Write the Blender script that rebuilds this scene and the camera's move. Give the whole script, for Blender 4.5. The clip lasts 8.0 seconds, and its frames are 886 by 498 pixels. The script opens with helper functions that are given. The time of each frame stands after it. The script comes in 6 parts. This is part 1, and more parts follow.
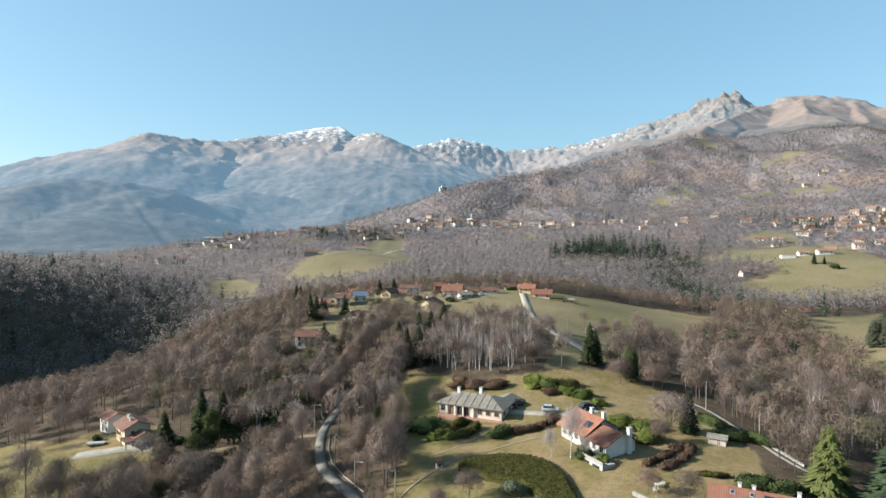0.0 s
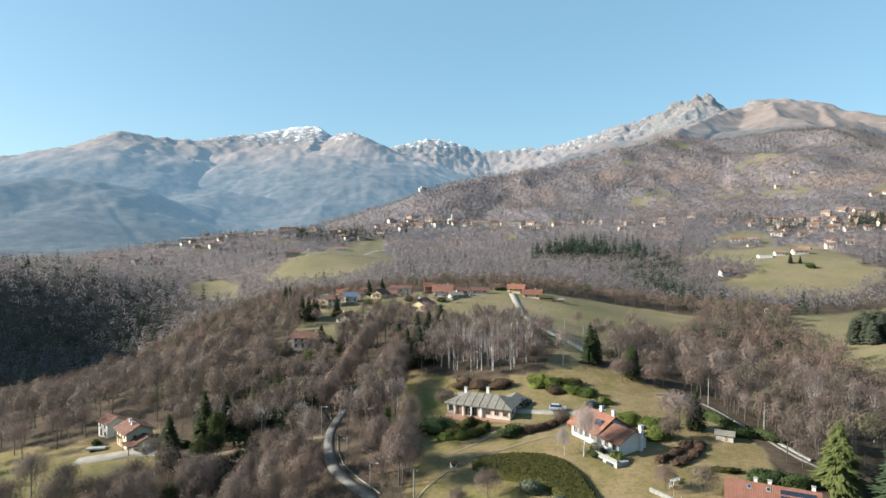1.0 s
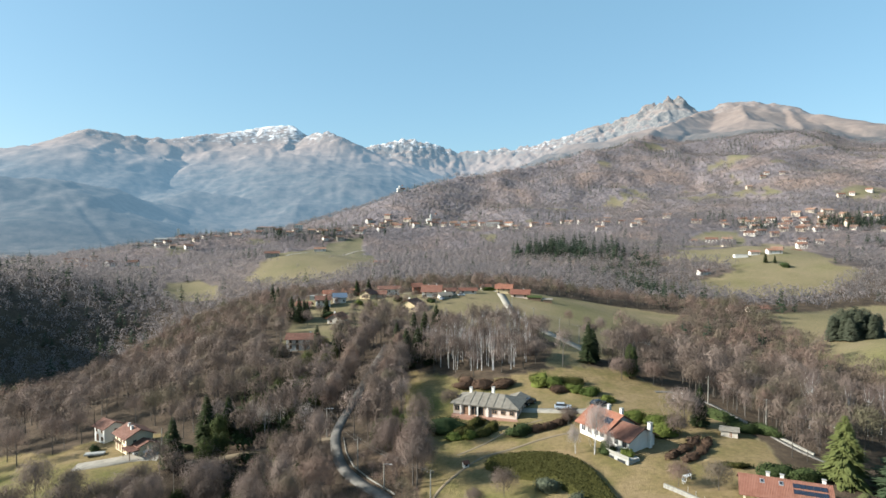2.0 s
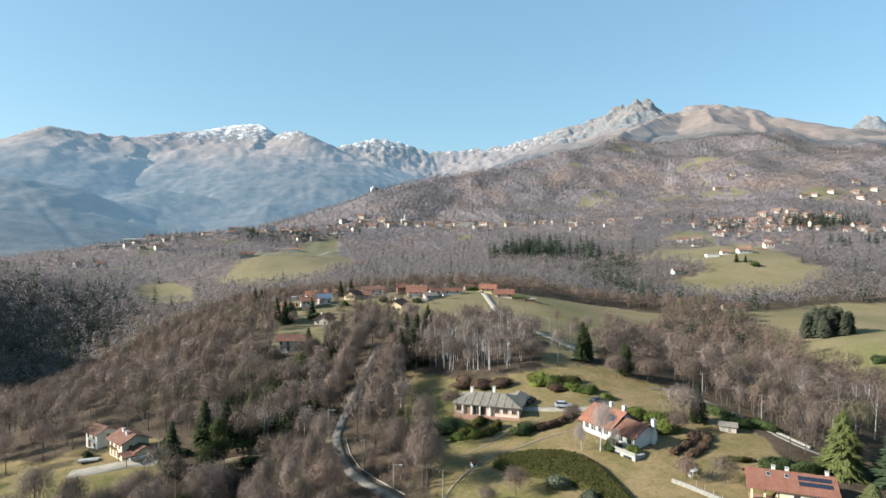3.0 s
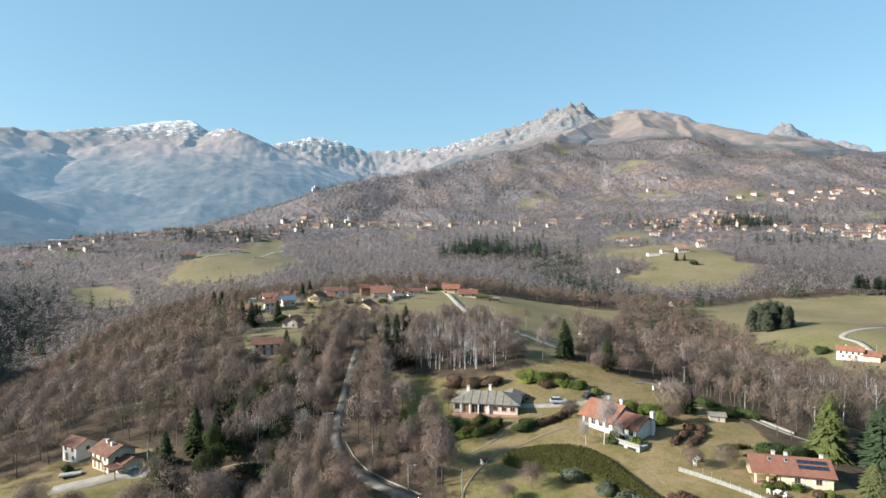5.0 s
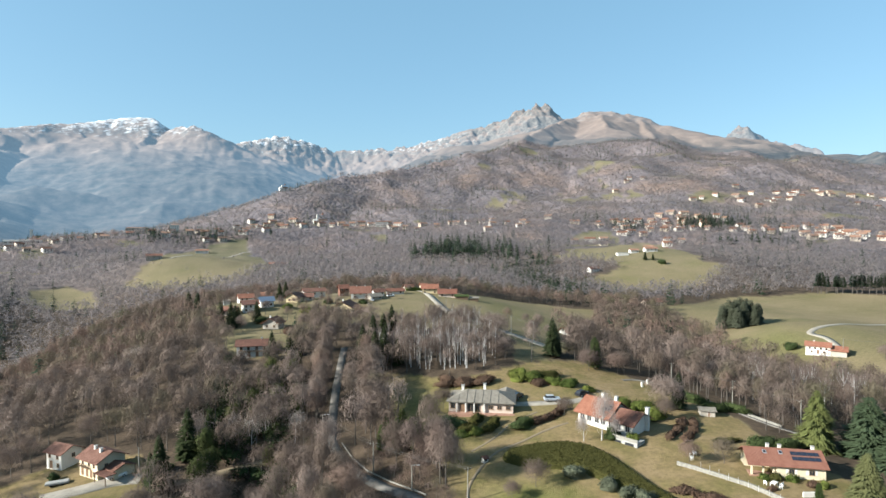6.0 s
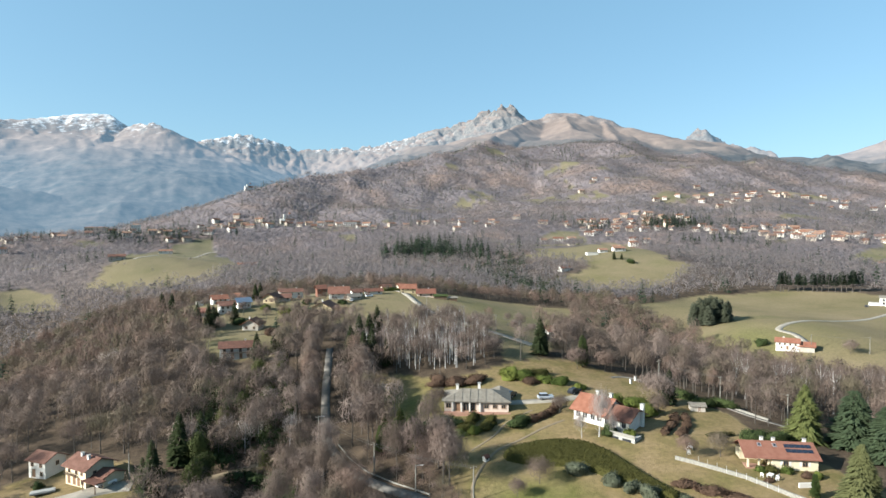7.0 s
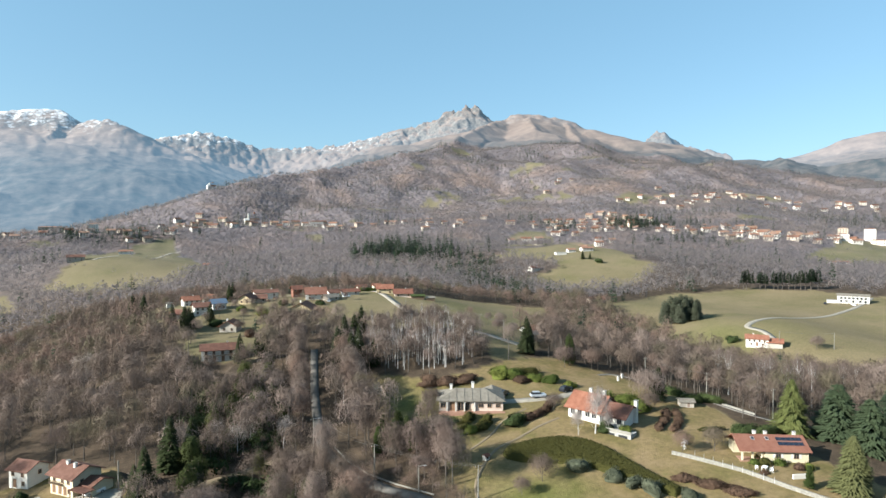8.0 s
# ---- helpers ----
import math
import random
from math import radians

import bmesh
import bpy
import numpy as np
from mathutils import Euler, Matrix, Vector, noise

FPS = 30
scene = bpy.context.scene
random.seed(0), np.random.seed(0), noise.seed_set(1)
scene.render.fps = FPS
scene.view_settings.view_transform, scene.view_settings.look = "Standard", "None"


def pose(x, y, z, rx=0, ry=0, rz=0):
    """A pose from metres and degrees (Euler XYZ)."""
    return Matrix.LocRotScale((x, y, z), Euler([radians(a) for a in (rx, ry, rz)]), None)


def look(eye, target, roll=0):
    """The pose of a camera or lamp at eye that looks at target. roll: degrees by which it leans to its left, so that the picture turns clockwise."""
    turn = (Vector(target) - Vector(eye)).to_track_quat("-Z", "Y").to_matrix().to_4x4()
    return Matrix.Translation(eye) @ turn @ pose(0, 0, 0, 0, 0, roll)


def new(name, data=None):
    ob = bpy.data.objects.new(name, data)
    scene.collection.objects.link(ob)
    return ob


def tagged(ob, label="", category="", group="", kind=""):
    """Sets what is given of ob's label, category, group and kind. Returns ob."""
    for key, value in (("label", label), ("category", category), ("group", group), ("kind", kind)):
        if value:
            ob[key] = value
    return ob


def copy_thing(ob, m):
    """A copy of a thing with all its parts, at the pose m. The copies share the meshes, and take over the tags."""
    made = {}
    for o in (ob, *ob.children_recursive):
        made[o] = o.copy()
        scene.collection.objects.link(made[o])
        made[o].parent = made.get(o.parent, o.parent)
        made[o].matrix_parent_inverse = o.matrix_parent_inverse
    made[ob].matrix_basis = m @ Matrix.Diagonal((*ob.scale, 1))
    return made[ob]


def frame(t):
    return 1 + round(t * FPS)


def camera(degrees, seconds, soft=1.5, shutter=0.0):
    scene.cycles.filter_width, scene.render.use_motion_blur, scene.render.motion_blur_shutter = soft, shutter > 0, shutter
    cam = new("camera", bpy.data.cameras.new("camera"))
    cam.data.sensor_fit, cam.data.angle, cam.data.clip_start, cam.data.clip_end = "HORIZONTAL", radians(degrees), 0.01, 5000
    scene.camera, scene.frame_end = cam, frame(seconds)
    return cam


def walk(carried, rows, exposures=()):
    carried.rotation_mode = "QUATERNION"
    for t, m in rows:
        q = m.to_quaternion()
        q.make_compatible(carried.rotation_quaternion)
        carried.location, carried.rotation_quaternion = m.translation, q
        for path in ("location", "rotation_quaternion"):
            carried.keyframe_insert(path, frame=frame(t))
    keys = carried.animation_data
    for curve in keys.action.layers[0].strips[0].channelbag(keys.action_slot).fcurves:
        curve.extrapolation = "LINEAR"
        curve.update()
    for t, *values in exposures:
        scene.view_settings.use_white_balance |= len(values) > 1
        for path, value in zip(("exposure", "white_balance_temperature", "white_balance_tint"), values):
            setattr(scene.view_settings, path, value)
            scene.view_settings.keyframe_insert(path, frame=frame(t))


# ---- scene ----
cam = camera(72.60, 8.0)
# seconds, x, y, z in metres, yaw, pitch, roll in degrees: a slow arc round the bungalow
PATH = [
    (0.0, 0.000, 0.000, 48.000, -0.000, -1.880, -0.044),
    (0.5, -3.932, -0.240, 48.077, -1.111, -1.865, -0.042),
    (1.0, -7.898, -0.443, 48.155, -2.226, -1.849, -0.036),
    (2.5, -19.741, -0.372, 48.353, -5.951, -1.831, -0.013),
    (3.0, -23.681, -0.119, 48.416, -7.384, -1.824, 0.002),
    (3.5, -27.638, 0.223, 48.465, -8.833, -1.817, 0.014),
    (4.0, -31.569, 0.663, 48.497, -10.308, -1.816, 0.024),
    (4.5, -35.445, 1.165, 48.514, -11.819, -1.815, 0.034),
    (6.0, -46.665, 3.382, 48.502, -16.597, -1.812, 0.049),
    (6.5, -50.363, 4.556, 48.461, -18.249, -1.814, 0.039),
    (7.0, -54.103, 5.909, 48.411, -19.917, -1.818, 0.021),
    (7.5, -57.820, 7.420, 48.363, -21.628, -1.815, -0.003),
    (8.0, -61.486, 8.993, 48.319, -23.371, -1.811, -0.030),
]
walk(cam, [(t, pose(x, y, z, 90 + pitch, roll, yaw)) for t, x, y, z, yaw, pitch, roll in PATH], [(0.0, 1.40, 6250, 6), (8.0, 1.39, 6150, 6)])

# ---- world and sun ----
world = bpy.data.worlds.new("sky")
scene.world = world
world.use_nodes = True
SUN_BEARING, SUN_HEIGHT = -91.0, 25.5
sky = world.node_tree.nodes.new("ShaderNodeTexSky")
sky.sky_type, sky.sun_disc = "NISHITA", False
sky.sun_elevation, sky.sun_rotation = radians(SUN_HEIGHT), radians(SUN_BEARING)
sky.altitude, sky.air_density, sky.dust_density, sky.ozone_density = 600, 1.0, 1.6, 0.8
backing = world.node_tree.nodes["Background"]
clear_air = world.node_tree.nodes.new("ShaderNodeMix")
clear_air.data_type, clear_air.blend_type = "RGBA", "MULTIPLY"
clear_air.inputs[0].default_value, clear_air.inputs[7].default_value = 1.0, (0.97, 1.02, 1.03, 1)
world.node_tree.links.new(sky.outputs[0], clear_air.inputs[6])
# thin winter haze evens out the blue
haze = world.node_tree.nodes.new("ShaderNodeMix")
haze.data_type = "RGBA"
haze.inputs[0].default_value, haze.inputs[7].default_value = 0.50, (1.60, 3.12, 4.15, 1)
world.node_tree.links.new(clear_air.outputs[2], haze.inputs[6])
world.node_tree.links.new(haze.outputs[2], backing.inputs[0])
backing.inputs[1].default_value = 0.073
sun = new("sun", bpy.data.lights.new("sun", "SUN"))
sun.data.energy, sun.data.angle, sun.data.color = 5.3, radians(0.5), (1.0, 0.93, 0.83)
sun.matrix_world = look((math.sin(radians(SUN_BEARING)) * 90, math.cos(radians(SUN_BEARING)) * 90, 90 * math.tan(radians(SUN_HEIGHT))), (0, 0, 0))

# ---- the lie of the land ----
# rounded rises and hollows: x, y, half-width, half-length, height in metres
KNOLLS = [
    (0, 150, 60, 50, 8.0),
    (40, 350, 90, 90, 18.6),
    (-60, 300, 60, 70, 13.1),
    (-90, 160, 60, 60, 4.6),
    (210, 290, 70, 90, 11.9),
    (0, 0, 160, 110, 9.5),
    (40, 200, 50, 40, 9.7),
    (500, 350, 180, 170, 8.3),
    (60, 120, 45, 60, 6.5),
    (130, 190, 60, 70, 9.8),
    (-40, 240, 60, 60, 10.6),
    (220, 230, 60, 40, 3.9),
    (-150, 100, 70, 60, 11.9),
    (36, 250, 45, 40, 8.4),
    (-78, 345, 45, 40, 3.1),
    (-123, 200, 45, 40, 4.4),
]
HOLLOWS = [
    (-250, 400, 90, 130, -51.5),
    (-290, 440, 60, 60, -13.1),
    (-220, 640, 110, 130, -18.3),
    (160, 200, 60, 60, -19.6),
    (-300, 50, 200, 220, -44.7),
    (300, 330, 140, 160, -3.9),
    (-700, 1000, 260, 260, -14.5),
    (-30, 150, 35, 60, -1.4),
    (150, 350, 60, 60, -4.0),
    (306, 0, 45, 40, -12.5),
    (6, -150, 45, 40, -11.6),
    (-123, 330, 45, 40, -6.8),
    (6, 0, 45, 40, -9.3),
    (306, 200, 45, 40, -4.3),
    (-136, 500, 90, 81, -29.7),
    (166, 270, 45, 40, -8.9),
    (-237, 720, 90, 81, -16.6),
    (211, 307, 45, 40, -10.4),
    (-173, 330, 45, 40, -9.8),
    (-36, 286, 45, 40, -8.4),
    (-56, 118, 19, 24, -7.0),
    (-52, 140, 12, 12, -6.5),
]
RISES = [
    (-380, 540, 90, 90, 11.2),
    (-500, 800, 160, 130, 8.0),
    (370, 600, 120, 120, 16.9),
    (480, 560, 150, 130, 12.0),
    (-170, 760, 110, 110, 31.5),
    (840, 750, 260, 220, 45.7),
    (-420, 1060, 200, 160, 26.8),
    (-200, 1190, 180, 130, 39.8),
    (120, 1230, 220, 160, 49.6),
    (250, 800, 140, 160, 29.1),
    (400, 1050, 220, 180, 44.8),
    (0, 700, 130, 150, 8.4),
    # added hill out of view in the west, to throw shade over the valley
    (-540, 330, 115, 190, 150.0),
]
UPLANDS = [
    (-120, 480, 90, 110, 22.7),
    (-600, 560, 160, 170, 14.7),
    (60, 520, 120, 90, 13.1),
    (-120, 930, 120, 120, 10.0),
    (650, 820, 160, 160, 13.8),
    (400, 700, 90, 90, 13.5),
    (500, 1000, 170, 150, 24.0),
    (60, 1290, 130, 120, 12.9),
    (-386, 1300, 90, 81, 14.8),
    (113, 850, 90, 81, 10.2),
    (-336, 640, 90, 81, 9.9),
    (-346, 440, 90, 81, 11.1),
]

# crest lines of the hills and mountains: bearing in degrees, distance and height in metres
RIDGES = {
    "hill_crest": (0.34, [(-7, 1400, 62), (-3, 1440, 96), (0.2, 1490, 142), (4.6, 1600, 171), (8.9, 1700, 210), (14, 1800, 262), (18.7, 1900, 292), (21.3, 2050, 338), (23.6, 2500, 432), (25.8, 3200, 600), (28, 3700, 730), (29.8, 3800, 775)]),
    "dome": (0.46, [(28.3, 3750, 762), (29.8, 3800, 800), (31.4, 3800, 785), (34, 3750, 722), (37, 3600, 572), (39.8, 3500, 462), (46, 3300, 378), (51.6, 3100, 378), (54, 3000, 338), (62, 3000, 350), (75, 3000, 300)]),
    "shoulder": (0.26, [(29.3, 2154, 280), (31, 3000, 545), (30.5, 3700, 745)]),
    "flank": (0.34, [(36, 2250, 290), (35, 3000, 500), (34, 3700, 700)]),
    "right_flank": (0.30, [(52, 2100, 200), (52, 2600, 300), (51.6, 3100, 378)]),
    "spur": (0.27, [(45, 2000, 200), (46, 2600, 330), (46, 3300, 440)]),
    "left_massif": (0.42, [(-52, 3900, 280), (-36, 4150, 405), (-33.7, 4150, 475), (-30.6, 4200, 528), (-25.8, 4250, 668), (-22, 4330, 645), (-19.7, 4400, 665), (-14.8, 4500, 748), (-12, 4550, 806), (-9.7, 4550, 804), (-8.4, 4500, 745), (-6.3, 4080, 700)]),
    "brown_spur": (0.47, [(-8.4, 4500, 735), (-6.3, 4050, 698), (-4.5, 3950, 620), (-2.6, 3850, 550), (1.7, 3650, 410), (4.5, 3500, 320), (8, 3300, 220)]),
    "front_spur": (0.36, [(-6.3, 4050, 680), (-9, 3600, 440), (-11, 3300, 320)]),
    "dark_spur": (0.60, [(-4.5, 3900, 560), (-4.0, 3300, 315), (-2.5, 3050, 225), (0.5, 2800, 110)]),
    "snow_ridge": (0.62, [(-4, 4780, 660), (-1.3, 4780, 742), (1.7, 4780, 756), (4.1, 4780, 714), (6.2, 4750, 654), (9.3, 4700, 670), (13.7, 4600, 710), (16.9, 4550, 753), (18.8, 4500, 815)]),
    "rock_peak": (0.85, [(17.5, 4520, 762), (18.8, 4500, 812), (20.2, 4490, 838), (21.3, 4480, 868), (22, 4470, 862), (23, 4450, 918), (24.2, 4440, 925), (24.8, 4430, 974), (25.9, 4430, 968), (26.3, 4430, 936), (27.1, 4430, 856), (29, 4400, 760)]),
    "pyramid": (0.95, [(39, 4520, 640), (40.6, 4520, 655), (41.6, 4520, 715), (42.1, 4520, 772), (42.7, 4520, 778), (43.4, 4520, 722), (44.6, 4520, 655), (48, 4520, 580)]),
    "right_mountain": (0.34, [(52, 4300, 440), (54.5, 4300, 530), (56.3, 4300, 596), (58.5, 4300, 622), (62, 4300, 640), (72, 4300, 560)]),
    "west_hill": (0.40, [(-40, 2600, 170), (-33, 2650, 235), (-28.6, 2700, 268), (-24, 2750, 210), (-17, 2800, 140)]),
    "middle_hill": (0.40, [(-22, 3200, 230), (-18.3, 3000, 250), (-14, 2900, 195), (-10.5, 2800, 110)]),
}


def fbm(x, y, size, octaves=4, seed=0, ridged=False):
    """Smooth noise of numpy arrays, about -1 to 1."""
    total, amp, norm = np.zeros_like(x), 1.0, 0.0
    for o in range(octaves):
        u, v = x / size + 17.3 * o + seed * 3.71, y / size - 9.1 * o + seed * 1.93
        i, j = np.floor(u), np.floor(v)
        fu, fv = u - i, v - j
        su, sv = fu * fu * (3 - 2 * fu), fv * fv * (3 - 2 * fv)

        def lattice(a, b):
            s = np.sin(a * 127.1 + b * 311.7 + seed * 74.7 + o * 19.19) * 43758.5453
            return (s - np.floor(s)) * 2 - 1

        n = (lattice(i, j) * (1 - su) + lattice(i + 1, j) * su) * (1 - sv) + (lattice(i, j + 1) * (1 - su) + lattice(i + 1, j + 1) * su) * sv
        if ridged:
            n = 1 - 2 * np.abs(n)
        total += amp * n
        norm += amp
        amp, size = amp * 0.5, size * 0.5
    return total / norm


def height(x, y):
    """The ground's height at x, y (numpy arrays or numbers)."""
    x, y = np.asarray(x, float), np.asarray(y, float)
    h = np.full(x.shape, -8.0)
    for cx, cy, rx, ry, up in KNOLLS + HOLLOWS + RISES + UPLANDS:
        h = h + up * np.exp(-((x - cx) / rx) ** 2 - ((y - cy) / ry) ** 2)
    r = np.hypot(x, y)
    h = h + 0.5 * fbm(x, y, 42, 3, 3) + np.clip((r - 500) / 900, 0, 1) * (14 * fbm(x, y, 260, 4, 5) + 7 * fbm(x, y, 95, 3, 6, True) - 2)
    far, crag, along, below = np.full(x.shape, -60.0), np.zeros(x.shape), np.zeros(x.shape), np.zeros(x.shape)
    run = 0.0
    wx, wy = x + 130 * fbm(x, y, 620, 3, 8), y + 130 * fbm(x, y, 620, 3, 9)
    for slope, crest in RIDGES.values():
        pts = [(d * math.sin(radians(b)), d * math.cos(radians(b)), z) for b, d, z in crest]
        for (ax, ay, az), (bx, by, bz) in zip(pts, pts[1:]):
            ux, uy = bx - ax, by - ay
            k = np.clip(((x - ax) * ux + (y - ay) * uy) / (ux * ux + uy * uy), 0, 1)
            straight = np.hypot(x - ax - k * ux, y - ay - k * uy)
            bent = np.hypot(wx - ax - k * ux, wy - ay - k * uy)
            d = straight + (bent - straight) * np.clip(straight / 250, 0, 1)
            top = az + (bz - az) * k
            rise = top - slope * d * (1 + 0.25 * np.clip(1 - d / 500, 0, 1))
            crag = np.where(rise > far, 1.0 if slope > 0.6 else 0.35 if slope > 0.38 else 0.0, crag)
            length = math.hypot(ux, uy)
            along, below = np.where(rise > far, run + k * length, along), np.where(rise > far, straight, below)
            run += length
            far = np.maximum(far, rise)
        run += 5000
    # gullies that run down from the crests
    gully = fbm(along + 0.25 * (wx - x), 0.22 * below + 0.25 * (wy - y), 210, 4, 21, True)
    rough = np.clip((far - 80) / 500, 0, 1) * (0.5 + 0.5 * np.clip(crag * 3, 0, 1))
    far = far + rough * (14 * fbm(x, y, 420, 5, 12, True) + 9 * fbm(x, y, 130, 5, 13, True) - 18 + (26 + 22 * np.clip(crag * 3, 0, 1)) * np.clip(below / 420, 0, 1) * gully + crag * (26 * fbm(x, y, 75, 4, 14, True) + np.where(crag > 0.9, 16 * fbm(x, y, 38, 3, 22, True), 0) - 8)) + np.clip((far - 20) / 100, 0, 1) * (11 * fbm(x, y, 190, 4, 15) + 17 * fbm(x, y, 230, 3, 16, True) - 7 + np.clip((r - 1250) / 300, 0, 1) * np.clip((3300 - r) / 600, 0, 1) * (26 * fbm(x, y, 330, 3, 18, True) - 10 + 16 * np.clip(below / 260, 0, 1) * fbm(along + 0.5 * (wx - x), 0.3 * below + 0.5 * (wy - y), 330, 3, 23, True)))
    gap = np.clip((far - h) / 30, -1, 1)
    return np.maximum(h, far) + 7.5 * (1 - np.abs(gap)) ** 2


def height_at(x, y):
    return float(height(np.array([float(x)]), np.array([float(y)]))[0])

# ---- materials ----
def material(name, *colours, scale=1.0, rough=0.9, bump=0.0, fine=8.0, metal=0.0, vary=0.0, spec=0.3, coords="Object"):
    """Colours blended by noise of that size (per metre) and a finer grain; vary: how much each object differs."""
    m = bpy.data.materials.new(name)
    m.use_nodes = True
    nt = m.node_tree
    n, link = nt.nodes, nt.links.new
    b = n["Principled BSDF"]
    b.inputs["Roughness"].default_value, b.inputs["Metallic"].default_value = rough, metal
    b.inputs["Specular IOR Level"].default_value = spec
    where = n.new("ShaderNodeTexCoord").outputs[coords]
    big, small = n.new("ShaderNodeTexNoise"), n.new("ShaderNodeTexNoise")
    for tex, s in ((big, scale), (small, scale * fine)):
        tex.inputs["Scale"].default_value, tex.inputs["Detail"].default_value = s, 5
        link(where, tex.inputs["Vector"])
    add = n.new("ShaderNodeMath")
    add.operation = "MULTIPLY_ADD"
    add.inputs[1].default_value = 0.45
    link(small.outputs[0], add.inputs[0]), link(big.outputs[0], add.inputs[2])
    value = add.outputs[0]
    shift = n.new("ShaderNodeMath")
    shift.operation = "SUBTRACT"
    shift.inputs[1].default_value = 0.225
    link(value, shift.inputs[0])
    value = shift.outputs[0]
    if vary:
        info = n.new("ShaderNodeObjectInfo")
        mix = n.new("ShaderNodeMath")
        mix.operation = "MULTIPLY_ADD"
        mix.inputs[1].default_value = vary
        link(info.outputs["Random"], mix.inputs[0]), link(value, mix.inputs[2])
        low = n.new("ShaderNodeMath")
        low.operation = "SUBTRACT"
        low.inputs[1].default_value = vary / 2
        link(mix.outputs[0], low.inputs[0])
        value = low.outputs[0]
    ramp = n.new("ShaderNodeValToRGB")
    while len(ramp.color_ramp.elements) < len(colours):
        ramp.color_ramp.elements.new(0.5)
    for i, c in enumerate(colours):
        e = ramp.color_ramp.elements[i]
        e.position, e.color = 0.28 + 0.44 * i / max(1, len(colours) - 1), (*c, 1)
    link(value, ramp.inputs[0]), link(ramp.outputs[0], b.inputs["Base Color"])
    if bump:
        bp = n.new("ShaderNodeBump")
        bp.inputs["Strength"].default_value, bp.inputs["Distance"].default_value = 0.6, bump
        link(small.outputs[0], bp.inputs["Height"]), link(bp.outputs[0], b.inputs["Normal"])
    return m


def tile_material(name, *colours, pitch=0.33):
    """Clay roof tiles: colour in blotches, and the waves of the tile rows as relief."""
    m = material(name, *colours, scale=0.7, fine=6, rough=0.85, vary=0.25)
    n, link = m.node_tree.nodes, m.node_tree.links.new
    wave = n.new("ShaderNodeTexWave")
    wave.bands_direction = "X"
    wave.inputs["Scale"].default_value, wave.inputs["Distortion"].default_value = 0.314 / pitch, 0.4
    link(n["Texture Coordinate"].outputs["Object"], wave.inputs["Vector"])
    bp = n.new("ShaderNodeBump")
    bp.inputs["Strength"].default_value, bp.inputs["Distance"].default_value = 0.8, 0.06
    link(wave.outputs["Color"], bp.inputs["Height"]), link(bp.outputs[0], n["Principled BSDF"].inputs["Normal"])
    return m


def tinted(name, stops, rough=0.9, sheer=0.0):
    """For woods: a colour for each tree, by its 'tint' or its own random number, and a little grain in each twig."""
    m = bpy.data.materials.new(name)
    m.use_nodes = True
    n, link = m.node_tree.nodes, m.node_tree.links.new
    b = n["Principled BSDF"]
    b.inputs["Roughness"].default_value, b.inputs["Specular IOR Level"].default_value = rough, 0.15
    at, info, geo = n.new("ShaderNodeAttribute"), n.new("ShaderNodeObjectInfo"), n.new("ShaderNodeNewGeometry")
    at.attribute_name = "tint"
    add, wrap, ramp = n.new("ShaderNodeMath"), n.new("ShaderNodeMath"), n.new("ShaderNodeValToRGB")
    wrap.operation = "FRACT"
    link(at.outputs["Fac"], add.inputs[0]), link(info.outputs["Random"], add.inputs[1]), link(add.outputs[0], wrap.inputs[0]), link(wrap.outputs[0], ramp.inputs[0])
    while len(ramp.color_ramp.elements) < len(stops):
        ramp.color_ramp.elements.new(0.5)
    for i, c in enumerate(stops):
        e = ramp.color_ramp.elements[i]
        e.position, e.color = i / (len(stops) - 1), (*c, 1)
    hsv, rng = n.new("ShaderNodeHueSaturation"), n.new("ShaderNodeMapRange")
    rng.inputs["To Min"].default_value, rng.inputs["To Max"].default_value = 0.88, 1.12
    link(geo.outputs["Random Per Island"], rng.inputs["Value"]), link(rng.outputs[0], hsv.inputs["Value"])
    link(ramp.outputs[0], hsv.inputs["Color"]), link(hsv.outputs[0], b.inputs["Base Color"])
    if sheer:
        thin, both = n.new("ShaderNodeBsdfTranslucent"), n.new("ShaderNodeMixShader")
        both.inputs[0].default_value = sheer
        link(hsv.outputs[0], thin.inputs["Color"]), link(b.outputs[0], both.inputs[1]), link(thin.outputs[0], both.inputs[2])
        link(both.outputs[0], n["Material Output"].inputs["Surface"])
    return m


